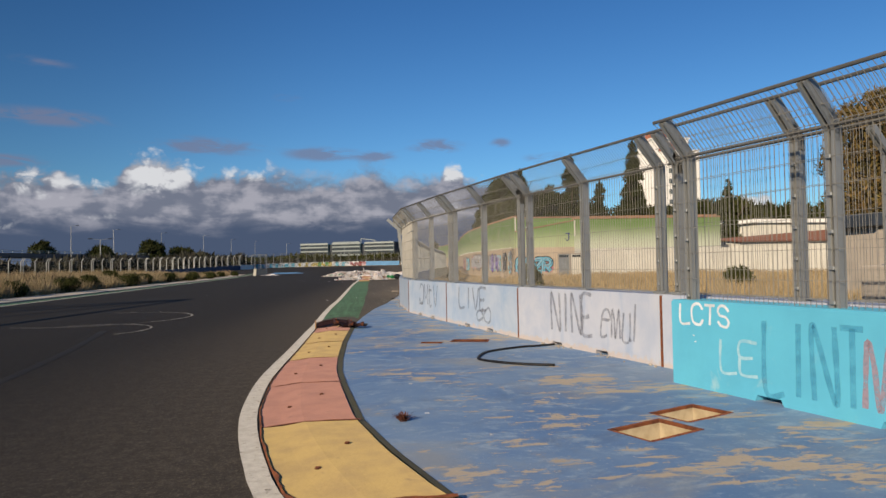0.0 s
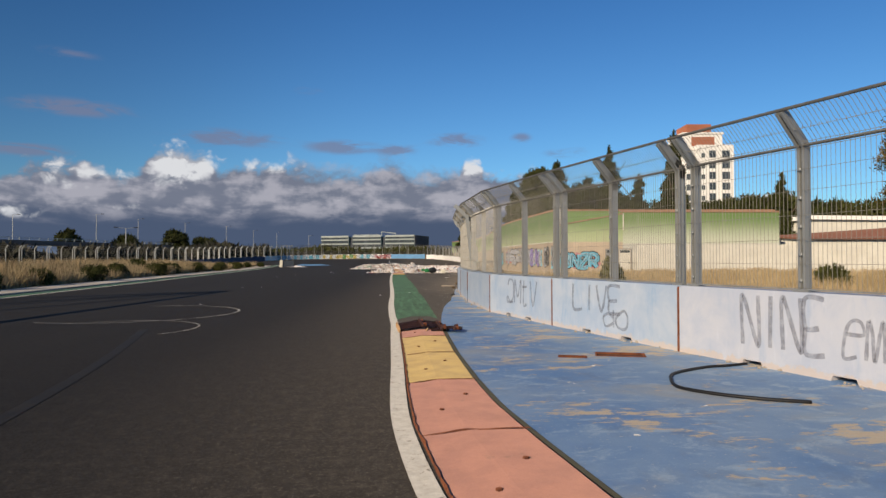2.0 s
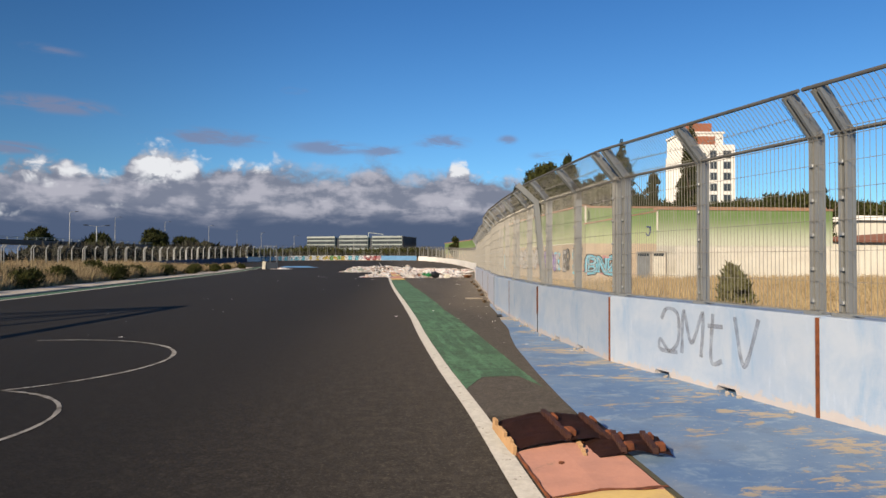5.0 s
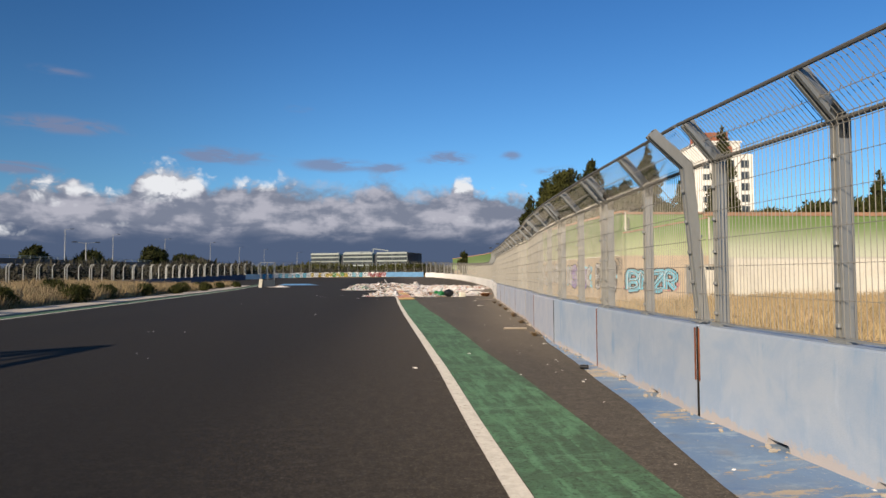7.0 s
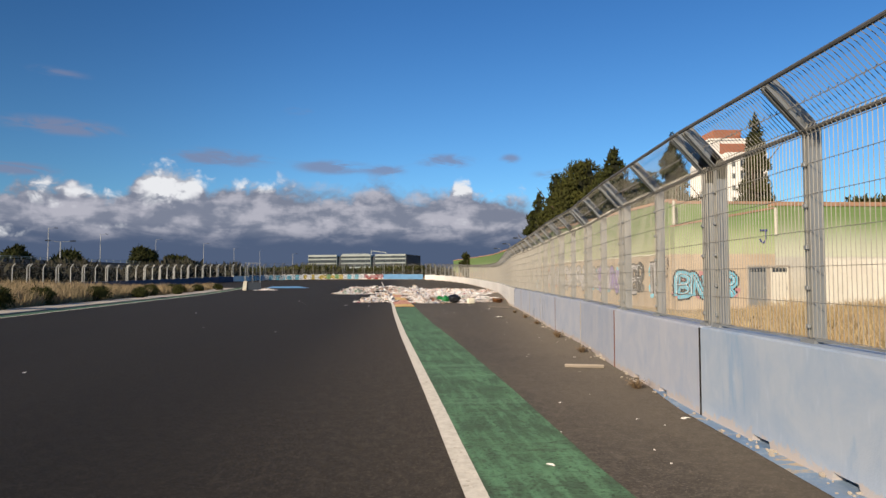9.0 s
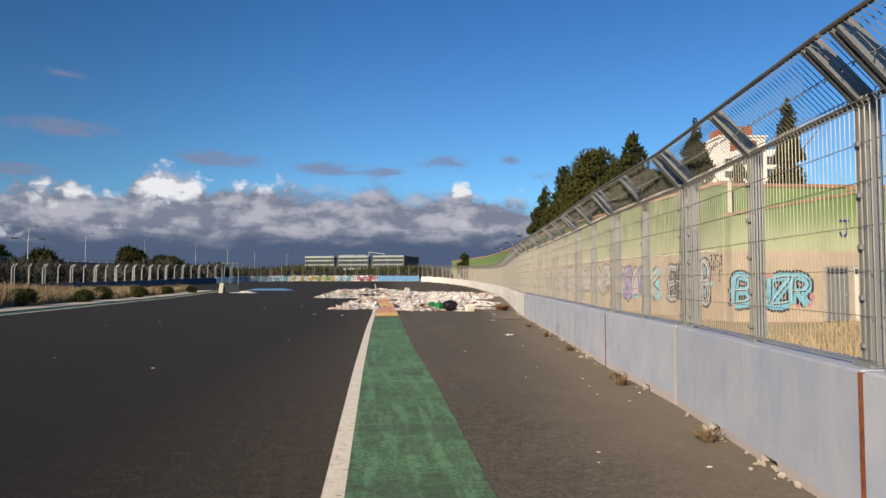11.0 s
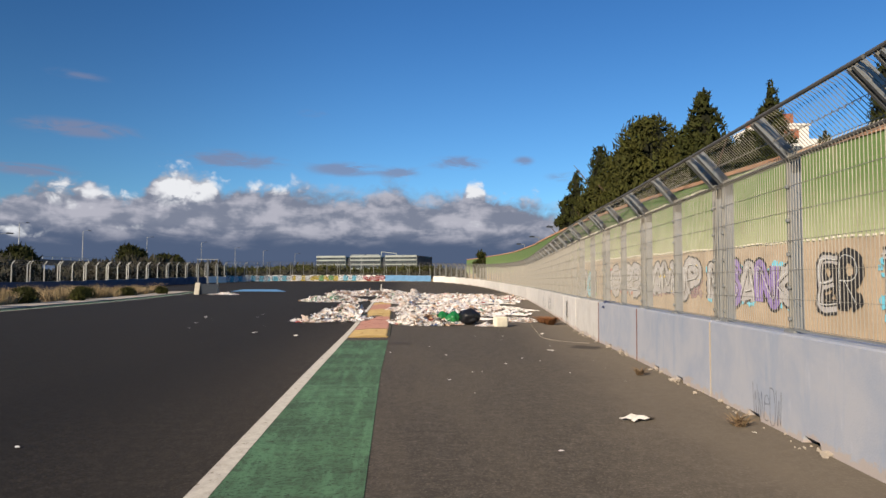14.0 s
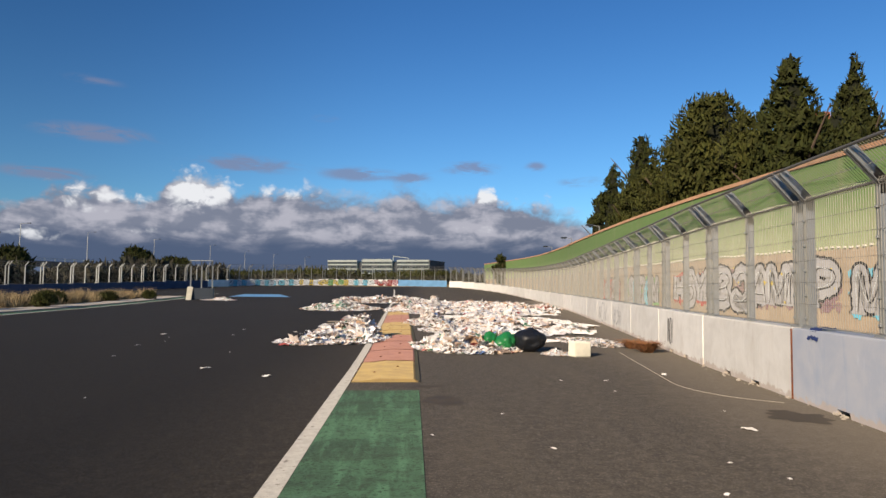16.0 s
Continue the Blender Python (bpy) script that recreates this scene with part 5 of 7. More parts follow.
def shed():
    t = empty("shed", pose(43.5, 62, 0, 0, 0, 4), "cream low building with flat roof behind the fence", "building")
    bm = bmesh.new()
    box(bm, 0, 12, 0, 9, 0, 5.1)
    part("wall", bm, M["cream"], t)
    bm = bmesh.new()
    box(bm, -0.4, 12.4, -0.4, 9.4, 5.1, 5.5)
    part("roof", bm, M["white_render"], t)
    bm = bmesh.new()
    box(bm, 5.6, 6.6, -0.06, 0.02, 3.2, 4.0)
    part("window", bm, M["pane"], t)
    u = empty("lean_to", pose(38.5, 57.2, 0, 0, 0, 3), "low lean-to with a brown tiled roof", "building")
    bm = bmesh.new()
    box(bm, 0, 15, 0, 3.5, 0, 3.1)
    part("wall", bm, M["cream"], u)
    bm = bmesh.new()
    vs = [bm.verts.new(c) for c in ((-0.3, -0.4, 3.0), (15.3, -0.4, 3.0), (15.3, 3.6, 4.3), (-0.3, 3.6, 3.3), (-0.3, -0.4, 3.15), (15.3, -0.4, 3.15), (15.3, 3.6, 4.45), (-0.3, 3.6, 3.45))]
    for f in ((3, 2, 1, 0), (4, 5, 6, 7), (0, 1, 5, 4), (1, 2, 6, 5), (2, 3, 7, 6), (3, 0, 4, 7)):
        bm.faces.new([vs[i] for i in f])
    part("roof", bm, M["roof"], u)


shed()


def hut():
    t = empty("guard_hut", pose(17.6, 17.6, 0, 0, 0, -12), "grey guard hut with a dark flat roof", "hut")
    bm = bmesh.new()
    box(bm, 0, 3.2, 0, 2.2, 0, 2.35)
    part("wall", bm, M["concrete"], t)
    bm = bmesh.new()
    box(bm, -0.25, 3.5, -0.25, 2.4, 2.35, 2.75, 0.03)
    part("roof", bm, M["office_dark"], t)
    bm = bmesh.new()
    box(bm, 0.55, 1.5, -0.05, 0.0, 0.3, 1.9)
    part("window", bm, M["white_render"], t)


hut()


def bridge():
    a, b = Vector((-112, 128, 0)), Vector((-49, 349, 0))
    d = (b - a)
    L = d.length
    t = empty("road_bridge", Matrix.Translation(a) @ Matrix.Rotation(math.atan2(d.y, d.x), 4, "Z"), "dark concrete road bridge with pale railing", "bridge")
    bm = bmesh.new()
    box(bm, -60, L, -5, 5, 5.4, 6.6)
    part("deck", bm, M["bridge"], t)
    bm = bmesh.new()
    for z in (6.95, 7.3):
        box(bm, -60, L, -5.0, -4.9, z, z + 0.09)
    for i in range(90):
        x = -60 + i * (L + 60) / 90
        box(bm, x, x + 0.12, -5.0, -4.88, 6.6, 7.35)
    part("railing", bm, M["office_band"], t)
    for i in range(11):
        bm = bmesh.new()
        box(bm, -50 + i * 27, -48.6 + i * 27, -4, 4, -0.2, 5.4)
        part("pier", bm, M["bridge"], t)


bridge()
# earth bank that carries the road beyond the far fence
M["bank"] = material("bank", (0.13, 0.105, 0.07), 0.95, dark=(0.06, 0.06, 0.035), scale=0.25, grain=3, amount=1.0, bump=0.6)


def bank():
    vs, fs = [], []
    run = smooth_line([(-100, -40), (-90, 40), (-70, 92), (-68, 130), (-80, 160)], 4)
    for i, p in enumerate(run):
        for k, (u, z) in enumerate(((9, -0.1), (5, 2.0), (1.5, 4.1), (-6, 4.3), (-14, -0.1))):
            vs.append((p.x + u + 0.6 * noise.noise((i * 0.4, k, 1)), p.y, z * min(1.0, max(0.3, (140 - p.y) / 50)) + (0.5 * noise.noise((i * 0.3, k * 2.0, 5)) if z > 0 else 0)))
    fs = [(5 * i + k, 5 * i + k + 1, 5 * i + k + 6, 5 * i + k + 5) for i in range(len(run) - 1) for k in range(4)]
    tagged(raw("embankment", vs, fs, M["bank"], smooth=True), "brown earth embankment with dry scrub", "embankment", "", "structure")


bank()


def street_lamp(x, y, h, arms=1, turn=0.0):
    t = empty("street_lamp", pose(x, y, gz(y) * 0, 0, 0, turn), "tall thin grey street lamp", "street lamp", "street lamps by the road")
    bm = bmesh.new()
    bmesh.ops.create_cone(bm, cap_ends=True, segments=8, radius1=0.14, radius2=0.07, depth=h, matrix=Matrix.Translation((0, 0, h / 2)))
    part("pole", bm, M["steel"], t)
    for s in ((1, -1)[:arms]):
        bm = bmesh.new()
        beam(bm, (0, 0, h - 0.05), (1.5 * s, 0, h + 0.12), 0.07)
        part("arm", bm, M["steel"], t)
        bm = bmesh.new()
        box(bm, min(1.3 * s, 2.1 * s), max(1.3 * s, 2.1 * s), -0.15, 0.15, h + 0.06, h + 0.24, 0.04)
        part("lamp_head", bm, M["office_dark"], t)


street_lamp(-46.9, 131.1, 7.4, 2, 20)
for x, y, h in ((-112, 215, 15.5), (-83, 205, 15.0), (-82, 236, 15.5), (-76, 270, 16.0), (-70, 315, 17), (-64, 350, 16.5), (-58, 390, 17), (-30, 300, 12), (-4, 310, 12), (12, 320, 12)):
    street_lamp(x, y, h, 1, 15)

# ---- things on and beside the track ----
M["rubber"] = material("rubber", (0.012, 0.012, 0.013), 0.55, scale=3, grain=30)
M["brown_sheet"] = material("brown_sheet", (0.075, 0.03, 0.02), 0.7, dark=(0.04, 0.02, 0.016), scale=3, grain=35, amount=0.9, bump=0.4, wear=(0.35, 0.16, 0.07), wear_at=(0.70, 0.75), wear_scale=5)
M["bag_black"] = material("bag_black", (0.010, 0.011, 0.014), 0.5, scale=6, grain=20, bump=0.6, spec=0.5)
M["bag_green"] = material("bag_green", (0.02, 0.20, 0.055), 0.35, scale=6, grain=20, bump=0.6, spec=0.5)
M["foam"] = material("foam", (0.74, 0.70, 0.58), 0.8, scale=3, grain=30, amount=0.5)
M["paper"] = material("paper", (0.80, 0.76, 0.71), 0.85, scale=4, grain=30, amount=0.5, per_object=0.25)
M["wood"] = material("wood", (0.40, 0.34, 0.27), 0.85, scale=3, grain=25, amount=0.7, streak=(0.3, 4, 4))
M["card"] = material("card", (0.46, 0.28, 0.14), 0.85, scale=3, grain=25, amount=0.6)
M["pit_floor"] = material("pit_floor", (0.52, 0.42, 0.27), 0.9, dark=(0.30, 0.22, 0.12), scale=4, grain=25, amount=0.9, bump=0.4)
M["oil"] = material("oil", (0.040, 0.033, 0.026), 0.85, dark=(0.056, 0.046, 0.036), scale=5, grain=25, amount=1.0)
M["chalk"] = material("chalk", (0.30, 0.285, 0.26), 0.9, dark=(0.08, 0.07, 0.06), scale=5, grain=40, amount=1.0)
M["skid"] = material("skid", (0.010, 0.009, 0.008), 0.85, dark=(0.022, 0.019, 0.016), scale=2.5, grain=30, amount=0.9)


def rubbish_material():
    m = bpy.data.materials.new("rubbish")
    m.use_nodes = True
    g = G(m.node_tree)
    r = g.n("ShaderNodeNewGeometry").outputs["Random Per Island"]
    cr = g.n("ShaderNodeValToRGB")
    cr.color_ramp.interpolation = "CONSTANT"
    cols = ((0.0, (0.88, 0.86, 0.83)), (0.34, (0.78, 0.68, 0.60)), (0.46, (0.90, 0.88, 0.86)), (0.68, (0.66, 0.46, 0.32)), (0.75, (0.50, 0.32, 0.19)), (0.79, (0.80, 0.70, 0.66)),
            (0.89, (0.24, 0.18, 0.14)), (0.92, (0.06, 0.25, 0.14)), (0.94, (0.45, 0.08, 0.07)), (0.95, (0.10, 0.20, 0.42)), (0.965, (0.05, 0.045, 0.04)))
    e = cr.color_ramp.elements
    while len(e) < len(cols):
        e.new(0.5)
    for i, (p, c) in enumerate(cols):
        e[i].position, e[i].color = p, (*c, 1)
    g.put(cr.inputs[0], r)
    nz = g.noise(g.coords("Object"), 22, 4, 0.6)
    col = g.mix(g.math("MULTIPLY", g.ramp(nz, 0.4, 0.75), 0.35), cr.outputs[0], (0.30, 0.23, 0.18))
    b, o = g.n("ShaderNodeBsdfPrincipled"), g.n("ShaderNodeOutputMaterial")
    g.put(b.inputs["Base Color"], col)
    b.inputs["Roughness"].default_value = 0.75
    g.t.links.new(b.outputs[0], o.inputs[0])
    return m


M["rubbish"] = rubbish_material()


def heap(label, x0, x1, y0, y1, h, n, size=(0.08, 0.30), lumps=6, flat=0.0, thin=1.0):
    """A heap of rags, paper and plastic: many crumpled scraps over an uneven mound."""
    cx, cy, ax, ay = (x0 + x1) / 2, (y0 + y1) / 2, (x1 - x0) / 2, (y1 - y0) / 2
    ls = [(rng.uniform(-0.75, 0.75), rng.uniform(-0.75, 0.75), rng.uniform(0.25, 0.5), rng.uniform(0.45, 1.0)) for _ in range(lumps)]

    def top(u, v):
        e = max(0.0, 1 - (u * u + v * v) ** 2)
        return h * e * max(flat, max(a * math.exp(-((u - p) ** 2 + (v - q) ** 2) / (s * s)) for p, q, s, a in ls))
    vs, fs = [], []

    def scrap(c, s, nrm_tilt):
        a = rng.uniform(0, 6.283)
        ux = Vector((math.cos(a), math.sin(a), rng.normal(0, nrm_tilt * 0.7)))
        uy = Vector((-math.sin(a), math.cos(a), rng.normal(0, nrm_tilt)))
        k = len(vs)
        asp = rng.uniform(0.35, 1.0)
        fold = rng.uniform(0.5, 1.6)
        for j in range(4):
            for i in range(4):
                wave = math.sin(i * fold * 1.7 + j * 0.6) * 0.12
                p = c + ux * (i - 1.5) * s * 0.36 + uy * (j - 1.5) * s * 0.36 * asp + Vector((rng.normal(0, s * 0.05), rng.normal(0, s * 0.05), s * wave + rng.normal(0, s * 0.09)))
                p.z = max(p.z, gz(p.y) + 0.008)
                vs.append(tuple(p))
        for j in range(3):
            for i in range(3):
                q = k + j * 4 + i
                fs.append((q, q + 1, q + 5))
                fs.append((q, q + 5, q + 4))
    for _ in range(int(n * 1.7)):
        r, a = rng.uniform(0, 1) ** 0.5 * 1.05, rng.uniform(0, 6.283)
        u, v = r * math.cos(a), r * math.sin(a)
        t = top(u, v)
        if t < 0.02 and rng.uniform() > thin:
            continue
        x, y = cx + u * ax, cy + v * ay
        s = (size[0] + (size[1] - size[0]) * rng.uniform() ** 1.7) * 0.78
        scrap(Vector((x, y, gz(y) + 0.02 + t * rng.uniform(0.75, 1.0))), s, 0.38 if t > 0.05 else 0.10)
    g = 22
    k = len(vs)
    for j in range(g + 1):
        for i in range(g + 1):
            u, v = -1 + 2 * i / g, -1 + 2 * j / g
            x, y = cx + u * ax, cy + v * ay
            vs.append((x, y, gz(y) - 0.01 + top(u, v) * 0.85 * (1 + 0.3 * noise.noise((x * 5, y * 5, 0)))))
    for j in range(g):
        for i in range(g):
            q = k + j * (g + 1) + i
            if max(vs[w][2] - gz(vs[w][1]) for w in (q, q + 1, q + g + 1, q + g + 2)) > 0.02:
                fs.append((q, q + 1, q + g + 2, q + g + 1))
    tagged(raw("rubbish_heap", vs, fs, M["rubbish"]), label, "rubbish heap", "", "stuff")


heap("heap of dirty rags, paper and plastic on asphalt", 0.5, 2.75, 66.2, 69.4, 0.74, 800, (0.12, 0.42), lumps=5)
heap("thin litter of white rags beside the heap", -0.1, 1.3, 65.8, 67.6, 0.26, 260, lumps=3)
heap("heap of white rags and paper beside a black bag", 3.5, 6.2, 63.9, 67.0, 0.55, 800, (0.12, 0.42), lumps=6)
heap("small spill of paper scraps", 6.3, 7.0, 63.4, 64.2, 0.12, 130, (0.05, 0.16), 3)
heap("heap of orange-brown rags and wood chips", 3.9, 6.0, 70.0, 73.0, 0.42, 700, (0.06, 0.2), 4)
heap("heap of white plastic bags beside the kerb", 3.4, 5.2, 73.5, 78.0, 0.75, 800, lumps=4)
heap("wide spread of crushed white paper and sheets", 5.2, 10.6, 69.5, 82.0, 0.10, 480, (0.10, 0.5), 10, 0.0, 0.5)
heap("wide spread of crushed white paper and rubble", 4.0, 13.5, 82.0, 104.0, 0.30, 1100, (0.14, 0.5), 12, 0.0, 0.6)
heap("heap of pinkish rags on the asphalt", -2.6, 2.2, 87.0, 94.0, 0.62, 1000, (0.12, 0.36), 5)
heap("heap of rags and sacks", 2.6, 6.5, 84.0, 93.0, 1.15, 1300, (0.12, 0.4), 5)
heap("long heap of rubbish further along the track", -2.0, 6.5, 101.0, 112.0, 0.6, 900, (0.15, 0.45), 6)
heap("dark rubble and scraps of wood at the barrier", 11.0, 14.8, 90.0, 100.0, 0.35, 500, (0.1, 0.4), 5)
heap("thin spread of paper scraps near the barrier", 7.6, 9.2, 65.4, 68.6, 0.05, 260, (0.05, 0.16), 4)


def white_sheets():
    """Large pale sheets lying crumpled on the asphalt among the rubbish."""
    for x, y, w, d, a in ((6.6, 73.0, 2.6, 3.2, 3), (7.6, 79.5, 3.0, 3.8, -6), (9.2, 88.0, 3.4, 5.0, 8), (7.2, 70.2, 1.8, 2.2, 10), (8.4, 73.2, 2.0, 2.6, -12), (7.0, 76.4, 2.2, 3.0, 5), (9.4, 78.8, 2.0, 3.0, 18), (8.0, 82.5, 2.6, 3.4, -8), (6.9, 67.6, 1.1, 1.6, 25), (9.0, 70.8, 1.6, 2.2, -20), (10.2, 84.5, 2.8, 3.6, 12), (6.0, 80.5, 2.0, 3.0, 0), (10.0, 75.4, 1.6, 3.2, 10)):
        vs, fs = [], []
        g = 14
        for j in range(g + 1):
            for i in range(g + 1):
                u, v = i / g - 0.5, j / g - 0.5
                e = 0.16 * noise.noise((x + u * 3, y + v * 3, 2))
                z = 0.012 + 0.07 * abs(noise.noise((x + u * w * 2.2, y + v * d * 2.2, 0))) + 0.03 * abs(noise.noise((x + u * w * 6, y + v * d * 6, 4)))
                vs.append((u * w * (1 + e), v * d * (1 + e), z))
        fs = [(j * (g + 1) + i, j * (g + 1) + i + 1, (j + 1) * (g + 1) + i + 1, (j + 1) * (g + 1) + i) for j in range(g) for i in range(g)]
        ob = raw("crumpled_sheet", vs, fs, M["paper"])
        ob.matrix_basis = pose(x, y, gz(y), 0, 0, a)
        tagged(ob, "large crumpled white plastic sheet on asphalt", "plastic sheet", "sheets among the rubbish")


white_sheets()


def sack(x, y, r, h, mat, label, squash=1.0):
    """A tied plastic bag, slumped and creased, with a knotted neck."""
    t = empty("rubbish_bag", pose(x, y, gz(y), 0, 0, x * 70 % 360), label, "bag")
    bm = bmesh.new()
    bmesh.ops.create_icosphere(bm, subdivisions=4, radius=1.0)
    for v in bm.verts:
        c = v.co.copy()
        k = 1 + 0.30 * noise.noise(c * 1.4 + Vector((x, y, 0))) + 0.07 * noise.noise(c * 5 + Vector((y, x, 1))) + 0.03 * abs(noise.noise(c * 11))
        z = c.z
        wide = 1.12 - 0.28 * z
        v.co = Vector((c.x * r * k * squash * wide, c.y * r * k * wide, max(0.0, (z * 0.5 + 0.5) ** 0.85 * h * (0.8 + 0.2 * k))))
    part("bag_body", bm, mat, t, "", True)
    bm = bmesh.new()
    bmesh.ops.create_cone(bm, segments=9, radius1=0.05, radius2=0.02, depth=0.12, matrix=pose(0.75 * r, -0.3 * r, h * 0.78, 20, 50, 0))
    part("knotted_neck", bm, mat, t)


sack(6.15, 64.45, 0.32, 0.56, M["bag_black"], "shiny black rubbish bag, full and tied", 0.9)
sack(5.62, 64.65, 0.21, 0.46, M["bag_green"], "green plastic rubbish bag on a heap")
sack(5.25, 64.9, 0.17, 0.46, M["bag_green"], "green plastic rubbish bag on a heap")


def foam_box():
    bm = bmesh.new()
    box(bm, -0.2, 0.2, -0.17, 0.17, 0.0, 0.33, 0.03)
    for v in bm.verts:
        v.co += Vector((1, 1, 1)) * 0.012 * noise.noise(v.co * 9)
    ob = part("foam_box", bm, M["foam"])
    ob.matrix_basis = pose(7.03, 63.35, 0.012, 0, 0, 12)
    tagged(ob, "cream foam block standing on asphalt", "box")


foam_box()


def slab(name, x, y, z, w, d, arch, rx, ry, rz, label):
    """A torn kerb plate lying upside down: a bowed sheet with raised ribs, brackets and an orange broken end."""
    t = empty(name, pose(x, y, z, rx, ry, rz), label, "debris", "torn kerb plates")
    bm = bmesh.new()
    n = 12
    bow = lambda u: arch * math.cos(u * math.pi) ** 0.8 if abs(u) < 0.499 else 0.0
    tops = []
    for j in range(n + 1):
        row = []
        for i in range(n + 1):
            u, v = i / n - 0.5, j / n - 0.5
            e = 0.02 * noise.noise((u * 5 + x, v * 5, y))
            row.append(bm.verts.new((u * w + e, v * d + e * (3 if j in (0, n) else 1), bow(u) + 0.008 * noise.noise((u * 6, v * 6, x)))))
        tops.append(row)
    for j in range(n):
        for i in range(n):
            bm.faces.new((tops[j][i], tops[j][i + 1], tops[j + 1][i + 1], tops[j + 1][i]))
    bmesh.ops.solidify(bm, geom=bm.faces[:], thickness=0.03)
    part("plate", bm, M["brown_sheet"], t)
    for u in (-0.06, 0.30):
        bm = bmesh.new()
        for k in range(6):
            a, b = -0.5 + k / 6, -0.5 + (k + 1) / 6
            beam(bm, (u * w, a * d, bow(u) + 0.012 + 0.006 * math.sin(k * 2)), (u * w + 0.01, b * d, bow(u) + 0.012 + 0.006 * math.sin(k * 2 + 2)), 0.045, 0.05)
        part("rib", bm, M["brown_sheet"], t)
        bm = bmesh.new()
        box(bm, u * w + 0.02, u * w + 0.09, -0.42 * d, -0.25 * d, bow(u) - 0.01, bow(u) + 0.05, 0.008)
        box(bm, u * w + 0.03, u * w + 0.06, 0.10 * d, 0.30 * d, bow(u) - 0.01, bow(u) + 0.05, 0.008)
        part("bracket", bm, M["rust"], t, "dark rusted bracket")
    bm = bmesh.new()
    for k in range(7):
        r = 0.02 * math.sin(k * 2.3)
        box(bm, -w / 2 - 0.016, -w / 2 + 0.012, -d / 2 + k * d / 7, -d / 2 + (k + 0.92) * d / 7, -0.035, 0.045 + r)
    part("broken_edge", bm, M["card"], t, "orange broken edge")


slab("kerb_plate", 1.70, 16.08, 0.045, 1.0, 0.62, 0.10, 6, 2, 4, "dark brown torn kerb plate bowed upwards, lying upside down")
slab("kerb_plate", 2.08, 15.66, 0.05, 0.66, 0.42, 0.05, 3, -4, -10, "dark brown torn kerb plate with ribs")


def tube(name, pts, r, mat, label, category, lift=0.02):
    """A hose or cord that lies along (x, y) points."""
    run = smooth_line(pts, 0.06)
    vs, fs, seg = [], [], 7
    for i, p in enumerate(run):
        d = (run[min(i + 1, len(run) - 1)] - run[max(i - 1, 0)]).normalized()
        s = Vector((d.y, -d.x, 0))
        for k in range(seg):
            a = 2 * math.pi * k / seg
            q = p + s * math.cos(a) * r
            vs.append((q.x, q.y, gz(p.y) + lift + math.sin(a) * r))
    for i in range(len(run) - 1):
        for k in range(seg):
            j = (k + 1) % seg
            fs.append((seg * i + k, seg * i + j, seg * i + seg + j, seg * i + seg + k))
    fs += [tuple(range(seg)), tuple(len(vs) - seg + k for k in range(seg))]
    tagged(raw(name, vs, fs, mat, smooth=True), label, category)


tube("hose", [(5.62, 11.42), (5.3, 11.3), (4.94, 11.22), (4.36, 10.86), (4.12, 10.46), (4.02, 10.05), (4.24, 9.69), (4.57, 9.41), (4.94, 9.23)], 0.019, M["rubber"], "black rubber hose curled on the blue apron", "hose", 0.030)
tube("cord", [(8.3, 64.4), (8.05, 63.1), (7.6, 60.6), (7.38, 59.2), (7.62, 58.3), (8.15, 57.75)], 0.0045, M["concrete"], "thin white cord lying on the asphalt", "cord", 0.012)


def ring(x, y, r, w, a0, a1, mat, label):
    vs, fs = [], []
    n = 60
    for i in range(n + 1):
        a = radians(a0 + (a1 - a0) * i / n)
        k = w * (0.5 + 0.7 * abs(noise.noise((i * 0.31, r, x))))
        for q in (r - k, r + k):
            vs.append((x + q * math.cos(a), y + q * math.sin(a), 0.005))
    fs = [(2 * i, 2 * i + 1, 2 * i + 3, 2 * i + 2) for i in range(n)]
    tagged(raw("tyre_ring", vs, fs, mat), label, "tyre mark", "", "structure")


ring(-5.6, 21.1, 2.65, 0.045, -120, 100, M["chalk"], "pale circular tyre scuff on asphalt")
ring(-4.7, 17.2, 1.75, 0.035, -40, 120, M["chalk"], "pale circular tyre scuff on asphalt")
ribbon("skid_mark", smooth_line([(-2.5, 8.5), (-2.85, 11.2), (-3.3, 13.8), (-4.0, 17.0)], 0.4), 0.16, 0.004, M["skid"], label="dark rubber skid mark on asphalt", category="tyre mark", kind="structure")
sheet("blue_patch", lambda y: -13.0, lambda y: -7.0 - (y - 114) * 0.3, span(114, 121, 1), 0.008, M["far_blue"], label="light blue painted island on the track", category="road marking", kind="structure")


def gate():
    """A short fence bay on a dark block that stands alone on the infield."""
    base = pose(-14.1, 105.0, gz(105), 0, 0, 5)
    ob = part("barrier_block", block_mesh(2.0, 0.5, 1.0), M["office_dark"])
    ob.matrix_basis = base
    tagged(ob, "dark navy concrete barrier block standing alone", "barrier", "concrete barrier blocks")
    t = empty("fence_frame", base, "pale steel fence frame with bent posts on a dark block", "fence")
    for x in (0.12, 1.0, 1.88):
        p = part("post", post_bm(0.09), M["steel"], t)
        p.matrix_basis = pose(x, 0, 0.12)
    bm = bmesh.new()
    beam(bm, (0.05, TIP_Y, TIP_Z + 0.13), (1.95, TIP_Y, TIP_Z + 0.13), 0.06)
    part("top_rail", bm, M["steel"], t)
    bm = bmesh.new()
    box(bm, -0.22, 0.22, -0.03, 0.03, 0, 1.15, 0.01)
    ob = part("board", bm, M["foam"])
    ob.matrix_basis = pose(-14.0, 104.72, gz(104.7), -14, 4, 5)
    tagged(ob, "white board leaning on the dark block", "board")


gate()
heap("small heap of rubbish beside the dark block", -13.0, -10.2, 104.0, 106.0, 0.3, 220, (0.08, 0.25), 4)

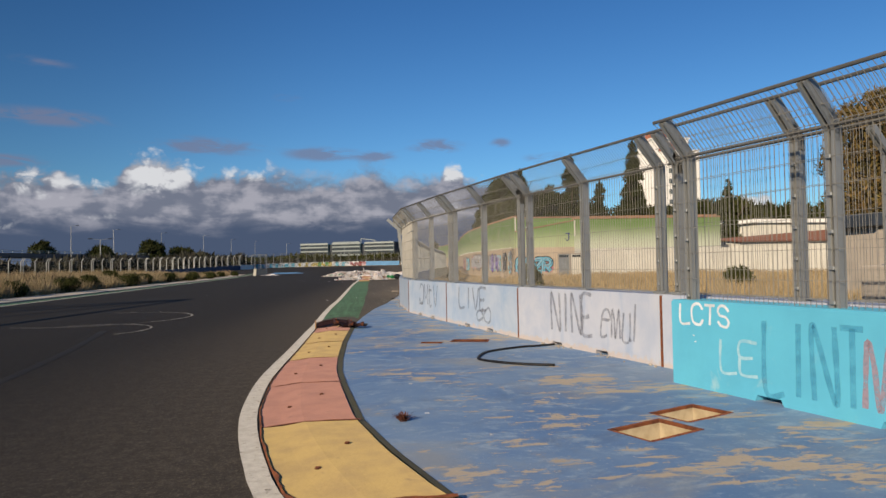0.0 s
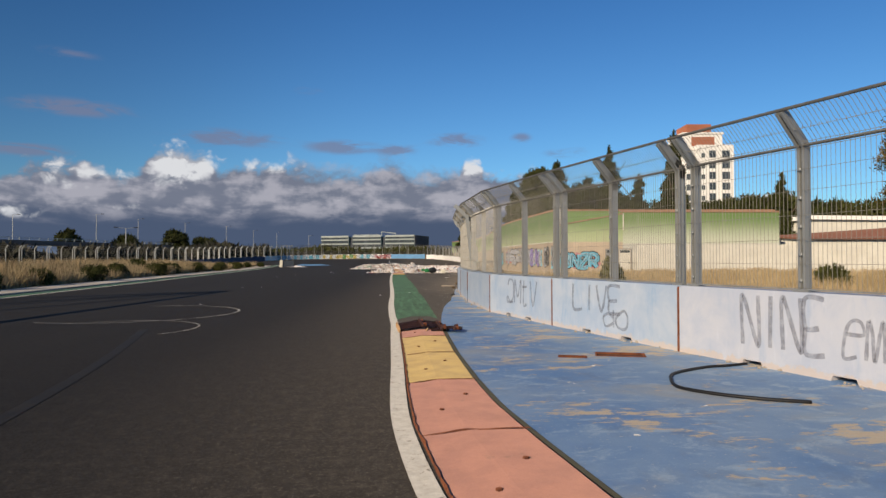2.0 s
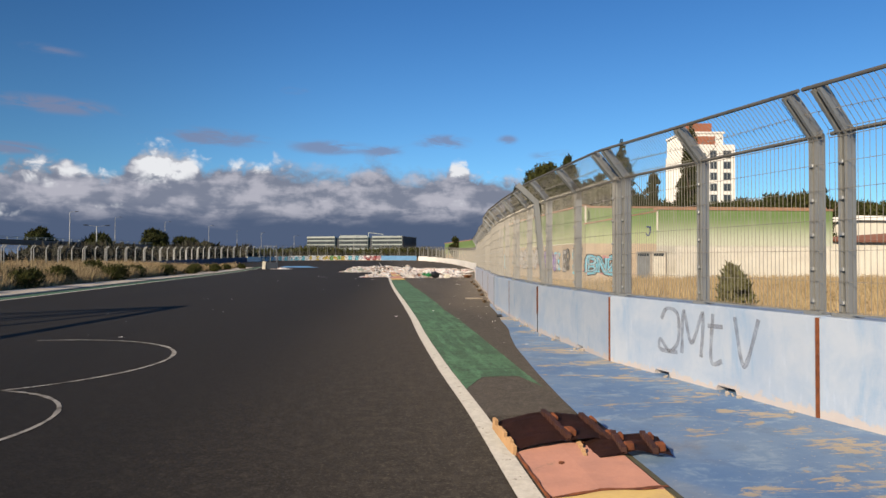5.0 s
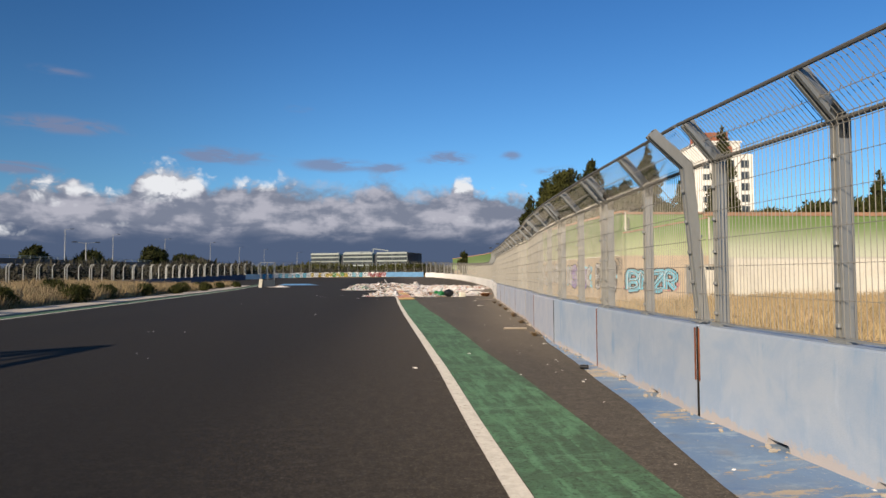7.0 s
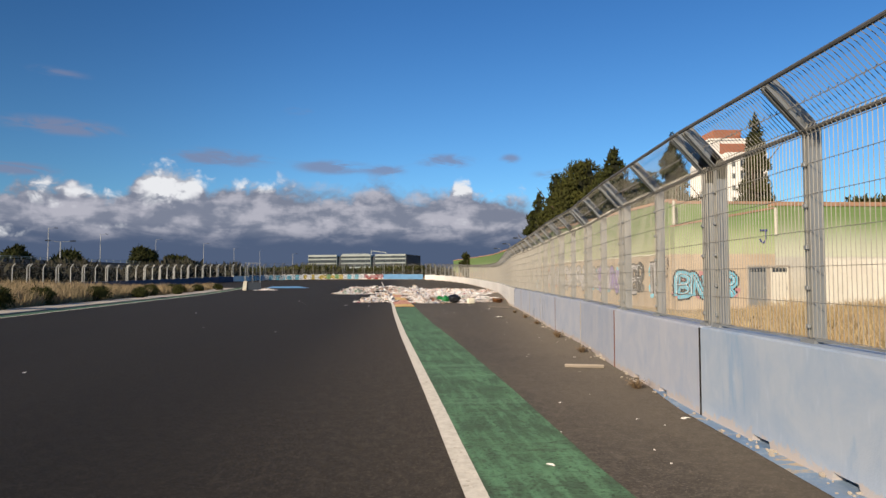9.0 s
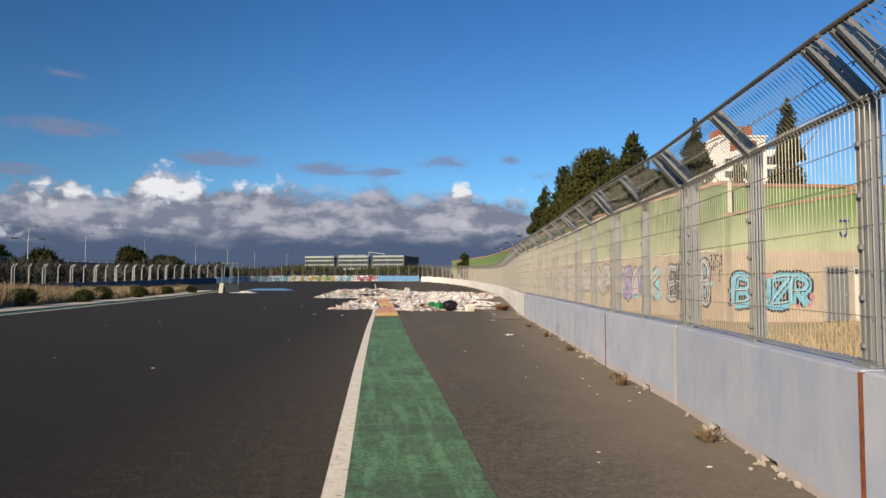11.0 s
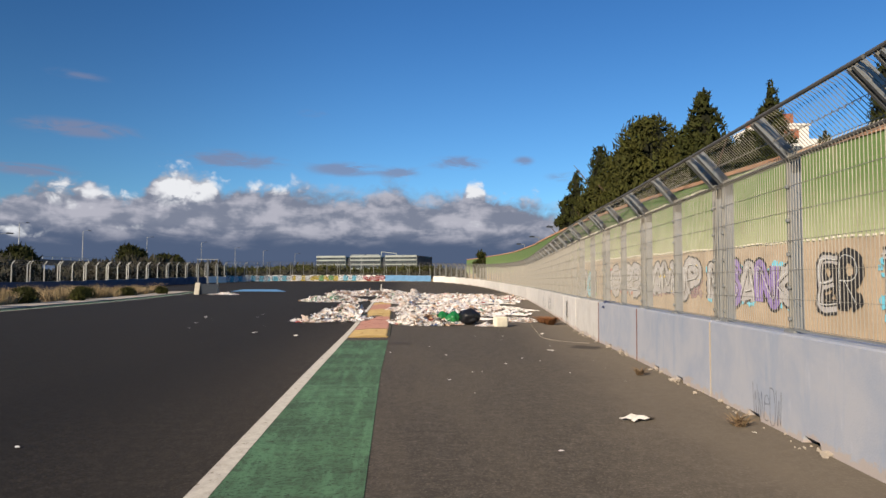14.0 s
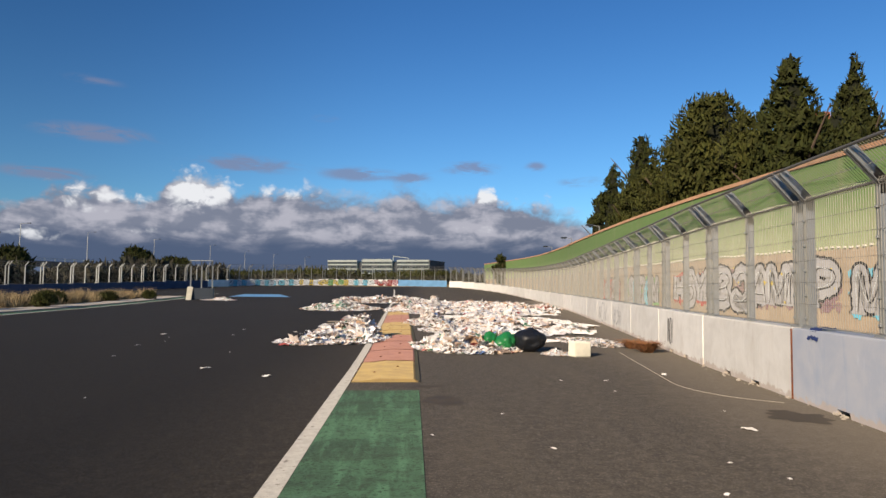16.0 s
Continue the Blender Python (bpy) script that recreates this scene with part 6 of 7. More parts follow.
# holes in the apron, each with rusty frame and sandy floor
PITS = [(4.74, 5.78, 0.62, 0.42, 24), (5.34, 6.28, 0.60, 0.40, 24), (4.30, 12.47, 0.66, 0.34, -18), (3.56, 12.38, 0.36, 0.16, -18)]


def cut_pits(ob):
    bm = bmesh.new()
    bm.from_mesh(ob.data)
    for x, y, w, d, a in PITS:
        c = Vector((x, y, 0))
        ux, uy = Vector((math.cos(radians(a)), math.sin(radians(a)), 0)), Vector((-math.sin(radians(a)), math.cos(radians(a)), 0))
        near = [f for f in bm.faces if (f.calc_center_median() - c).to_2d().length < 12]
        for n, h in ((ux, w / 2), (-ux, w / 2), (uy, d / 2), (-uy, d / 2)):
            near = [f for f in bm.faces if (f.calc_center_median() - c).to_2d().length < 12]
            geom = list({*near, *[e for f in near for e in f.edges], *[v for f in near for v in f.verts]})
            bmesh.ops.bisect_plane(bm, geom=geom, plane_co=c + n * h, plane_no=n)
        gone = [f for f in bm.faces if abs((f.calc_center_median() - c).dot(ux)) < w / 2 - 0.002 and abs((f.calc_center_median() - c).dot(uy)) < d / 2 - 0.002]
        bmesh.ops.delete(bm, geom=gone, context="FACES")
    bm.to_mesh(ob.data)
    bm.free()


for nm in ("blue_apron", "road", "ground"):
    cut_pits(bpy.data.objects[nm])
for n_pit, (x, y, w, d, a) in enumerate(PITS):
    t = empty("drain_pit", pose(x, y, 0, 0, 0, a), "open rectangular pit in blue concrete with rusty rim", "pit", "open pits in the apron")
    bm = bmesh.new()
    box(bm, -w / 2, w / 2, -d / 2, d / 2, -0.26, -0.16 if n_pit < 2 else -0.07)
    part("pit_floor", bm, M["pit_floor"] if n_pit < 2 else M["brown_sheet"], t)
    for k, (x0, x1, y0, y1) in enumerate(((-w / 2 - 0.018, -w / 2, -d / 2 - 0.018, d / 2 + 0.03), (w / 2, w / 2 + 0.03, -d / 2 - 0.03, d / 2 + 0.03), (-w / 2, w / 2, -d / 2 - 0.03, -d / 2), (-w / 2, w / 2, d / 2, d / 2 + 0.03))):
        bm = bmesh.new()
        box(bm, x0, x1, y0, y1, -0.012, 0.017)
        part("rim", bm, M["rust"], t)
        bm = bmesh.new()
        box(bm, x0, x1, y0, y1, -0.26, -0.0125)
        part("pit_wall", bm, M["pit_floor"] if n_pit < 2 else M["brown_sheet"], t)

# joint strips between blocks
for i, (kind, w) in enumerate((("rust", 0.05), ("rust", 0.03), ("rust", 0.024), ("rust", 0.03), ("rust", 0.032), ("skid", 0.02), ("rust", 0.02), ("skid", 0.015), ("rust", 0.03), ("concrete", 0.02),
                               ("rust", 0.015), ("concrete", 0.025), ("concrete", 0.02), ("rust", 0.03), ("rust", 0.035))):
    p, q = Vector((*WALL_R[i], 0)), Vector((*WALL_R[i + 1], 0))
    if i == 0:
        continue
    d = (p - Vector((*WALL_R[i - 1], 0))).normalized()
    ob = part("joint_strip", box(bmesh.new(), -w / 2, w / 2, -0.006, 0.05, 0.0, 0.985), M[kind])
    ob.matrix_basis = Matrix.Translation(p) @ Matrix.Rotation(math.atan2(-d.y, -d.x), 4, "Z")
    tagged(ob, "narrow rusty steel strip in the barrier joint" if kind == "rust" else "narrow dark joint between barrier blocks", "joint strip", "joints of the barrier")
    if i == 5:
        for s in (-1, 1):
            ob2 = part("joint_plate", box(bmesh.new(), s * 0.042 - 0.010, s * 0.042 + 0.010, -0.008, 0.04, 0.40, 0.97), M["rust"])
            ob2.matrix_basis = ob.matrix_basis.copy()
            tagged(ob2, "broad rusty plate beside the barrier joint", "joint strip", "joints of the barrier")

# litter
pb = bmesh.new()
bmesh.ops.create_grid(pb, x_segments=4, y_segments=4, size=0.5)
for v in pb.verts:
    v.co.z = 0.10 + 0.22 * noise.noise(v.co * 3.0)
    v.co.x *= 1 + 0.3 * noise.noise(v.co * 2 + Vector((3, 0, 0)))
    v.co.z = max(v.co.z, 0.0)
scrap_mesh = bpy.data.meshes.new("paper_scrap")
pb.to_mesh(scrap_mesh)
pb.free()
scrap_mesh.materials.append(M["paper"])
spots = [(5.86, 49.4, 0.34), (0.93, 28.1, 0.10), (2.14, 29.9, 0.07), (5.0, 32.6, 0.09), (4.1, 31.4, 0.09), (6.75, 56.2, 0.16), (7.7, 60.5, 0.14), (6.4, 59.8, 0.07), (4.4, 55.5, 0.06)]
spots += [(float(rng.uniform(-4, 1.0)), float(rng.uniform(60, 72)), float(rng.uniform(0.05, 0.2))) for _ in range(14)]
spots += [(float(rng.uniform(3.2, 7.4)), float(rng.uniform(44, 63)), float(rng.uniform(0.02, 0.06))) for _ in range(22)]
spots += [(float(rng.uniform(2.4, 3.9)), float(rng.uniform(21, 33)), float(rng.uniform(0.02, 0.05))) for _ in range(24)]
spots += [(float(rng.uniform(3.4, 5.6)), float(rng.uniform(31, 45)), float(rng.uniform(0.03, 0.06))) for _ in range(16)]
spots += [(float(rng.uniform(2.6, 5.0)), float(rng.uniform(5.5, 15)), float(rng.uniform(0.02, 0.05))) for _ in range(18)]
spots += [(float(rng.uniform(-7, 0)), float(rng.uniform(20, 60)), float(rng.uniform(0.03, 0.09))) for _ in range(16)]
for x, y, s in spots:
    ob = new("paper_scrap", scrap_mesh)
    ob.matrix_basis = pose(x, y, gz(y) + 0.012, 0, 0, x * 311 % 360) @ Matrix.Diagonal((s, s * 0.6, s * 0.6, 1))
    tagged(ob, "crumpled pale paper scrap on the ground", "litter", "litter on the ground")


def plank(x, y, l, w, h, a, mat, label):
    bm = bmesh.new()
    box(bm, -l / 2, l / 2, -w / 2, w / 2, 0, h, 0.006)
    ob = part("plank", bm, mat)
    ob.matrix_basis = pose(x, y, gz(y) + 0.011, 0, 0, a)
    tagged(ob, label, "plank", "loose planks")


plank(4.37, 35.42, 0.66, 0.13, 0.045, -17, M["wood"], "short weathered plank lying on asphalt")
plank(0.9, 74.5, 1.2, 0.14, 0.04, 20, M["wood"], "grey plank lying on asphalt")
plank(1.0, 76.0, 1.4, 0.12, 0.04, 8, M["wood"], "grey plank lying on asphalt")
plank(3.55, 66.3, 0.45, 0.25, 0.05, 10, M["wood"], "short board lying on asphalt")
plank(8.0, 86.0, 3.0, 0.16, 0.05, 4, M["wood"], "long board among the rubbish")


def can():
    bm = bmesh.new()
    bmesh.ops.create_cone(bm, cap_ends=True, segments=14, radius1=0.034, radius2=0.034, depth=0.13, matrix=pose(0, 0, 0.036, 90, 0, 70))
    bmesh.ops.create_cone(bm, cap_ends=True, segments=14, radius1=0.034, radius2=0.026, depth=0.012, matrix=pose(0.066, -0.024, 0.036, 90, 0, 70))
    ob = part("drink_can", bm, M["bag_black"])
    ob.matrix_basis = pose(3.67, 27.56, 0.014)
    tagged(ob, "dark drink can lying at the apron edge", "can")


can()

# ---- graffiti ----


def thin_spray(name, colour, cover):
    """Thin sprayed paint: the wall shows through it unevenly."""
    m = bpy.data.materials.new(name)
    m.use_nodes = True
    g = G(m.node_tree)
    co = g.coords("Object")
    b, o, tr, mx = g.n("ShaderNodeBsdfPrincipled"), g.n("ShaderNodeOutputMaterial"), g.n("ShaderNodeBsdfTransparent"), g.n("ShaderNodeMixShader")
    g.put(b.inputs["Base Color"], g.mix(g.ramp(g.noise(co, 30, 4, 0.6), 0.3, 0.7), colour, tuple(c * 1.25 for c in colour)))
    b.inputs["Roughness"].default_value = 0.7
    g.put(mx.inputs[0], g.math("MULTIPLY", g.ramp(g.noise(co, 7, 6, 0.7), 0.30, 0.66, 0.35, 1.0), cover))
    g.t.links.new(tr.outputs[0], mx.inputs[1])
    g.t.links.new(b.outputs[0], mx.inputs[2])
    g.t.links.new(mx.outputs[0], o.inputs[0])
    return m


M["spray_grey"] = thin_spray("spray_grey", (0.19, 0.19, 0.215), 0.5)
M["spray_blue"] = thin_spray("spray_blue", (0.04, 0.27, 0.42), 0.4)
M["spray_rose"] = thin_spray("spray_rose", (0.40, 0.25, 0.28), 0.7)
M["spray_white"] = material("spray_white", (0.72, 0.76, 0.78), 0.7, scale=9, grain=40, amount=0.6, bump=0)
M["spray_black"] = material("spray_black", (0.03, 0.03, 0.035), 0.7, scale=9, grain=40, bump=0)
for nm, c in (("sky", (0.16, 0.52, 0.68)), ("pink", (0.55, 0.24, 0.26)), ("violet", (0.22, 0.16, 0.42)), ("silver", (0.38, 0.38, 0.40)), ("red", (0.42, 0.06, 0.05)), ("yellow", (0.62, 0.48, 0.07)), ("lime", (0.16, 0.40, 0.12))):
    M["spray_" + nm] = material("spray_" + nm, c, 0.75, scale=3, grain=25, amount=0.5, bump=0)
M["spray_ink"] = material("spray_ink", (0.03, 0.04, 0.22), 0.75, scale=3, grain=25, amount=0.5, bump=0)
M["spray_pale"] = material("spray_pale", (0.40, 0.62, 0.68), 0.7, dark=(0.22, 0.50, 0.62), scale=9, grain=40, amount=1.0, bump=0)
# glyphs as strokes on a grid of 4 by 4: pairs of digits are points, a bar lifts the can
GLYPH = {"N": "00 04 40 44", "I": "20 24", "E": "44 04 02 32|02 00 40", "L": "04 00 40", "V": "04 20 44", "2": "03 14 34 43 41 20 01 00 40", "M": "00 04 21 44 40", "T": "20 24|04 44",
         "C": "43 34 14 03 01 10 30 41", "S": "43 34 14 03 12 32 41 30 10 01", "e": "02 42 33 13 02 00 30", "m": "00 03 12 20 33 40", "t": "14 10 30|03 33", "l": "04 00", "K": "04 00|44 02 40", "D": "04 00 30 42 34 04",
         "w": "04 10 23 30 44", "O": "13 02 01 10 30 41 43 34 13", "d": "40 44|41 10 02 23 42", "B": "00 04 34 43 32 02|32 41 30 00", "Z": "04 44 00 40", "R": "00 04 34 43 32 02|12 40",
         "A": "00 24 40|11 31", "P": "00 04 34 43 32 02", "Y": "04 22 44|22 20", "H": "00 04|40 44|02 42", "U": "04 01 10 30 41 44", "J": "04 44|34 31 20 10 01", "u": "03 00 30 33|30 40",
         "j": "04 02 01 10 20 31 34", "x": "04 40|00 44", "s": "43 34 13 12 31 30 10 01"}


def strokes(word, x0, x1, z0, z1, w, mat, m, label, slant=0.0, depth=-0.003, parent=None, name="graffiti"):
    """A sprayed word on the face of a block: ribbons of paint 3 mm proud of it."""
    vs, fs, layer = [], [], 0
    cell = (x1 - x0) / len(word)
    for i, ch in enumerate(word):
        if ch not in GLYPH:
            continue
        for run_ in GLYPH[ch].split("|"):
            pts = [(int(p[0]) / 4, int(p[1]) / 4) for p in run_.split()]
            pts = [(x0 + cell * (i + 0.08 + 0.8 * (a + slant * b)) + 0.02 * noise.noise((i, a * 3, b)), z0 + (z1 - z0) * (b + 0.08 * noise.noise((i * 2.0, a * 2, b)))) for a, b in pts]
            line = smooth_line(pts, 0.03) if len(pts) > 2 else [Vector((*p, 0)) for p in pts]
            k = len(vs)
            layer += 1
            for j, p in enumerate(line):
                d = (line[min(j + 1, len(line) - 1)] - line[max(j - 1, 0)]).normalized()
                s = Vector((d.y, -d.x, 0)) * w * (0.5 + 0.15 * noise.noise((j * 0.2, i, 0)))
                for q in (p - s, p + s):
                    vs.append((q.x, depth - 0.00015 * layer, q.y))
            for j in range(len(line) - 1):
                fs.append((k + 2 * j, k + 2 * j + 1, k + 2 * j + 3, k + 2 * j + 2))
    ob = raw(name, vs, fs, mat, parent)
    ob.matrix_basis = m
    if parent is not None:
        return
    tagged(ob, label, "graffiti", "sprayed words on the barrier", "structure")


def face(far, near):
    d = Vector((*near, 0)) - Vector((*far, 0))
    return Matrix.Translation((*far, 0)) @ Matrix.Rotation(math.atan2(d.y, d.x), 4, "Z")


J = JOINTS
strokes("NINE", 1.2, 2.45, 0.28, 0.93, 0.06, M["spray_grey"], face(J[2], J[1]), "grey sprayed word on the lilac barrier")
strokes("emul", 2.62, 3.66, 0.30, 0.84, 0.042, M["spray_grey"], face(J[2], J[1]), "grey sprayed scrawl on the lilac barrier", 0.25)
strokes("LIVE", 0.85, 2.5, 0.45, 0.92, 0.06, M["spray_grey"], face(J[3], J[2]), "grey sprayed word on the lilac barrier")
strokes("dO", 1.9, 2.7, 0.2, 0.5, 0.05, M["spray_grey"], face(J[3], J[2]), "grey sprayed scrawl on the lilac barrier")
strokes("2MtV", 1.2, 2.95, 0.36, 0.9, 0.055, M["spray_grey"], face(J[4], J[3]), "grey sprayed word on the pale barrier", 0.1)
strokes("KIl", 0.7, 1.8, 0.1, 0.85, 0.03, M["spray_grey"], face(J[11], J[10]), "thin grey scratched scrawl on the barrier")
strokes("wmeDw", 1.3, 2.0, 0.05, 0.4, 0.014, M["spray_grey"], face(J[12], J[11]), "faint dark scrawl low on the barrier")
strokes("LCTS", 0.16, 0.9, 0.74, 0.96, 0.03, M["spray_white"], face(CYAN[0], CYAN[1]), "white sprayed word on the cyan barrier")
strokes("l", 0.35, 0.6, 0.60, 0.61, 0.03, M["spray_white"], face(CYAN[0], CYAN[1]), "white sprayed dash on the cyan barrier")
strokes("l", 0.38, 0.56, 0.53, 0.54, 0.03, M["spray_white"], face(CYAN[0], CYAN[1]), "white sprayed dash on the cyan barrier")
strokes("LE", 0.74, 1.26, 0.26, 0.60, 0.032, M["spray_pale"], face(CYAN[0], CYAN[1]), "pale sprayed letters on the cyan barrier")
strokes("LINT", 1.30, 2.36, 0.14, 0.84, 0.055, M["spray_blue"], face(CYAN[0], CYAN[1]), "dark blue sprayed letters on the cyan barrier")
strokes("mwNw", 2.3, 3.5, 0.16, 0.92, 0.05, M["spray_rose"], face(CYAN[0], CYAN[1]), "faint pinkish scrawl on the cyan barrier", 0.2)
far_row = WALL_R[15:]
strokes("INDI", 0.9, 1.5, 0.25, 0.8, 0.04, M["spray_black"], face(far_row[1], far_row[0]), "small black sprayed word on white barrier", 0.3)
strokes("wdm", 0.4, 2.2, 0.2, 0.85, 0.05, M["spray_grey"], face(far_row[3], far_row[2]), "grey scrawl on white barrier", 0.2)
strokes("mDw", 0.6, 2.8, 0.2, 0.85, 0.05, M["spray_grey"], face(far_row[4], far_row[3]), "grey scrawl on white barrier", 0.2)


def mist(parent, name, width, z0, z1, y, count, size, mat, seed):
    """Ragged spray mist: many small overlapping flecks of paint."""
    r = random.Random(seed)
    vs, fs = [], []
    for q in range(count):
        cx, cz = r.uniform(-0.03, 1.03) * width, z0 + (z1 - z0) * (0.5 + r.uniform(-0.58, 0.58))
        k, n, rad = len(vs), 7, size * r.uniform(0.35, 1.0)
        for i in range(n):
            a = 2 * math.pi * i / n + r.uniform(-0.3, 0.3)
            vs.append((cx + rad * r.uniform(0.6, 1.2) * math.cos(a), y - 0.00001 * q, cz + rad * r.uniform(0.6, 1.2) * math.sin(a)))
        fs.append(tuple(range(k, k + n)))
    raw(name, vs, fs, M[mat], parent)


def piece(m, width, z0, z1, word, fills, halo, label, seed, thick=0.46, edge="spray_black"):
    """A large painted piece of crowded block letters: mist, dark outline, fill in one or more colours, inner strokes and glints."""
    t = empty("graffiti_piece", m, label, "graffiti", "", "structure")
    cell = width / len(word)
    z0, z1 = z0 + 0.10, z1 - 0.17
    mist(t, "halo", width, z0, z1, -0.004, int(40 * width), 0.20, halo, seed)
    strokes(word, 0, width, z0, z1, cell * thick + 0.17, M[edge], Matrix(), "", 0.10, -0.008, t, "outline")
    for c, mt in enumerate(fills):
        only = "".join(ch if i % len(fills) == c else " " for i, ch in enumerate(word))
        strokes(only, 0, width, z0, z1, cell * thick, M[mt], Matrix(), "", 0.10, -0.012 - 0.002 * c, t, "letter_fill")
    strokes(word, 0, width, z0 + 0.06, z1 - 0.02, 0.045, M[edge], Matrix(), "", 0.20, -0.019, t, "inner_stroke")
    strokes(word, -0.05 * cell, width - 0.05 * cell, z0 + 0.1, z1 + 0.02, 0.022, M["spray_white"], Matrix(), "", 0.06, -0.022, t, "highlight")
    return t


piece(pose(16.0, 54.945 + 0.025, 0, 0, 0, -3.3), 3.1, 0.55, 1.85, "BNZR", ["spray_sky"], "spray_pink", "light blue bubble letters with pink haze on tan wall", 4, 0.40)
strokes("J", 4.35, 4.85, 3.35, 3.95, 0.07, M["spray_ink"], pose(16.0, 54.94, 0, 0, 0, -3.3), "small dark blue sprayed mark on green paint")


EAST_RUN = [(p.x, p.y) for p in smooth_line(EAST, 2.0)]


def side(y, l):
    """On the face of the east wall, from y down to y - l."""
    a, b = Vector((x_at(EAST_RUN, y) - 0.03, y, 0)), Vector((x_at(EAST_RUN, y - l) - 0.03, y - l, 0))
    return Matrix.Translation(a) @ Matrix.Rotation(math.atan2((b - a).y, (b - a).x), 4, "Z")



piece(side(66.5, 5.3), 5.3, 0.75, 2.2, "MSANK", ["spray_silver", "spray_violet"], "spray_sky", "violet and silver graffiti letters with sky-blue haze on tan wall", 1)
piece(side(60.2, 1.6), 1.6, 0.7, 2.3, "ER", ["spray_silver", "spray_black"], "spray_black", "black and silver graffiti on tan wall", 2, 0.30)
piece(side(57.9, 1.3), 1.3, 0.6, 2.4, "TB", ["spray_silver"], "spray_sky", "tall pale graffiti letters with blue and pink mist on tan wall", 3, 0.36)
strokes("ZZEA", 0, 1.0, 2.15, 2.6, 0.05, M["spray_black"], side(56.6, 1.0), "thin black sprayed tag on tan wall", 0.2)
strokes("Tls", 0.1, 0.9, 1.6, 2.05, 0.045, M["spray_black"], side(56.6, 1.0), "thin black sprayed tag on tan wall", 0.2)
amp = piece(side(73.0, 5.7), 5.7, 0.9, 2.3, "2AMNP", ["spray_silver"], "spray_rose", "silver graffiti letters with black and pink edges on tan wall", 5, 0.5)
mist(amp, "accent", 5.6, 1.0, 2.3, -0.0175, 14, 0.10, "spray_yellow", 11)
piece(side(78.6, 5.3), 5.3, 0.9, 2.25, "HSYRB", ["spray_silver"], "spray_red", "silver graffiti letters with red edges on tan wall", 6, 0.52)
piece(side(86.0, 5.0), 5.0, 0.7, 2.1, "SEDOM", ["spray_silver", "spray_sky"], "spray_lime", "silver and blue graffiti letters on tan wall", 7)
piece(side(93.0, 5.0), 5.0, 0.7, 2.0, "RKE2S", ["spray_red", "spray_silver"], "spray_rose", "red and silver graffiti on tan wall", 8)
for i, (p, q) in enumerate(zip(WALL_END, WALL_END[1:])):
    xm = (p[0] + q[0]) / 2
    if p[1] > 143 and -20 < xm < 5:
        d = Vector((*p, 0)) - Vector((*q, 0))
        m = Matrix.Translation((q[0], q[1], gz((p[1] + q[1]) / 2))) @ Matrix.Rotation(math.atan2(d.y, d.x), 4, "Z")
        fill = (["spray_yellow", "spray_lime"], ["spray_yellow", "spray_white"], ["spray_pink", "spray_red"], ["spray_white", "spray_sky"])[i % 4 if xm > -12 else 3]
        piece(m, 3.9, 0.12, 0.9, ("MENRS", "AB2EK", "TUNER", "OSOEM")[i % 4], fill, "spray_white" if xm > -12 else "spray_sky", "coloured graffiti letters on the end barrier", 20 + i, 0.4)


def doorway(name, x, leaf, label):
    t = empty(name, pose(x, 54.70 + (20.3 - x) * 0.058, 0, 0, 0, -3.3), label, "door", "", "structure")
    bm = bmesh.new()
    box(bm, 0, 0.95, -0.06, 0.0, 0, 2.1)
    part("door_leaf", bm, leaf, t)
    for x0, x1, z0, z1 in ((-0.08, 0, 0, 2.18), (0.95, 1.03, 0, 2.18), (0, 0.95, 2.1, 2.18)):
        part("door_frame", box(bmesh.new(), x0, x1, -0.09, 0.0, z0, z1), M["concrete"], t)
    part("vent", box(bmesh.new(), 0.08, 0.87, -0.075, -0.061, 1.84, 2.04), M["pane"], t, "dark grille over the door")
    part("handle", box(bmesh.new(), 0.80, 0.86, -0.11, -0.061, 0.95, 1.1, 0.01), M["steel"], t)


doorway("door_1", 19.72, M["steel"], "grey metal door in the tan wall")
doorway("door_2", 20.86 - 0.02, M["cream"], "cream metal door with a dark grille above")


def wall_lamp(x, y, z, turn):
    t = empty("wall_lamp", pose(x, y, z, 0, 0, turn), "small grey floodlight on the wall top", "lamp", "floodlights on the wall")
    bm = bmesh.new()
    beam(bm, (0, 0, 0.0), (0, 0, 0.45), 0.06)
    beam(bm, (0, 0, 0.42), (-0.55, 0, 0.5), 0.05)
    part("bracket", bm, M["steel"], t)
    bm = bmesh.new()
    box(bm, -1.0, -0.5, -0.16, 0.16, 0.42, 0.56, 0.03)
    part("lamp_head", bm, M["office_dark"], t)


for x, y in ((18.1, 95.0), (19.5, 107.0), (21.0, 120.0)):
    wall_lamp(x, y, 5.59, 0)


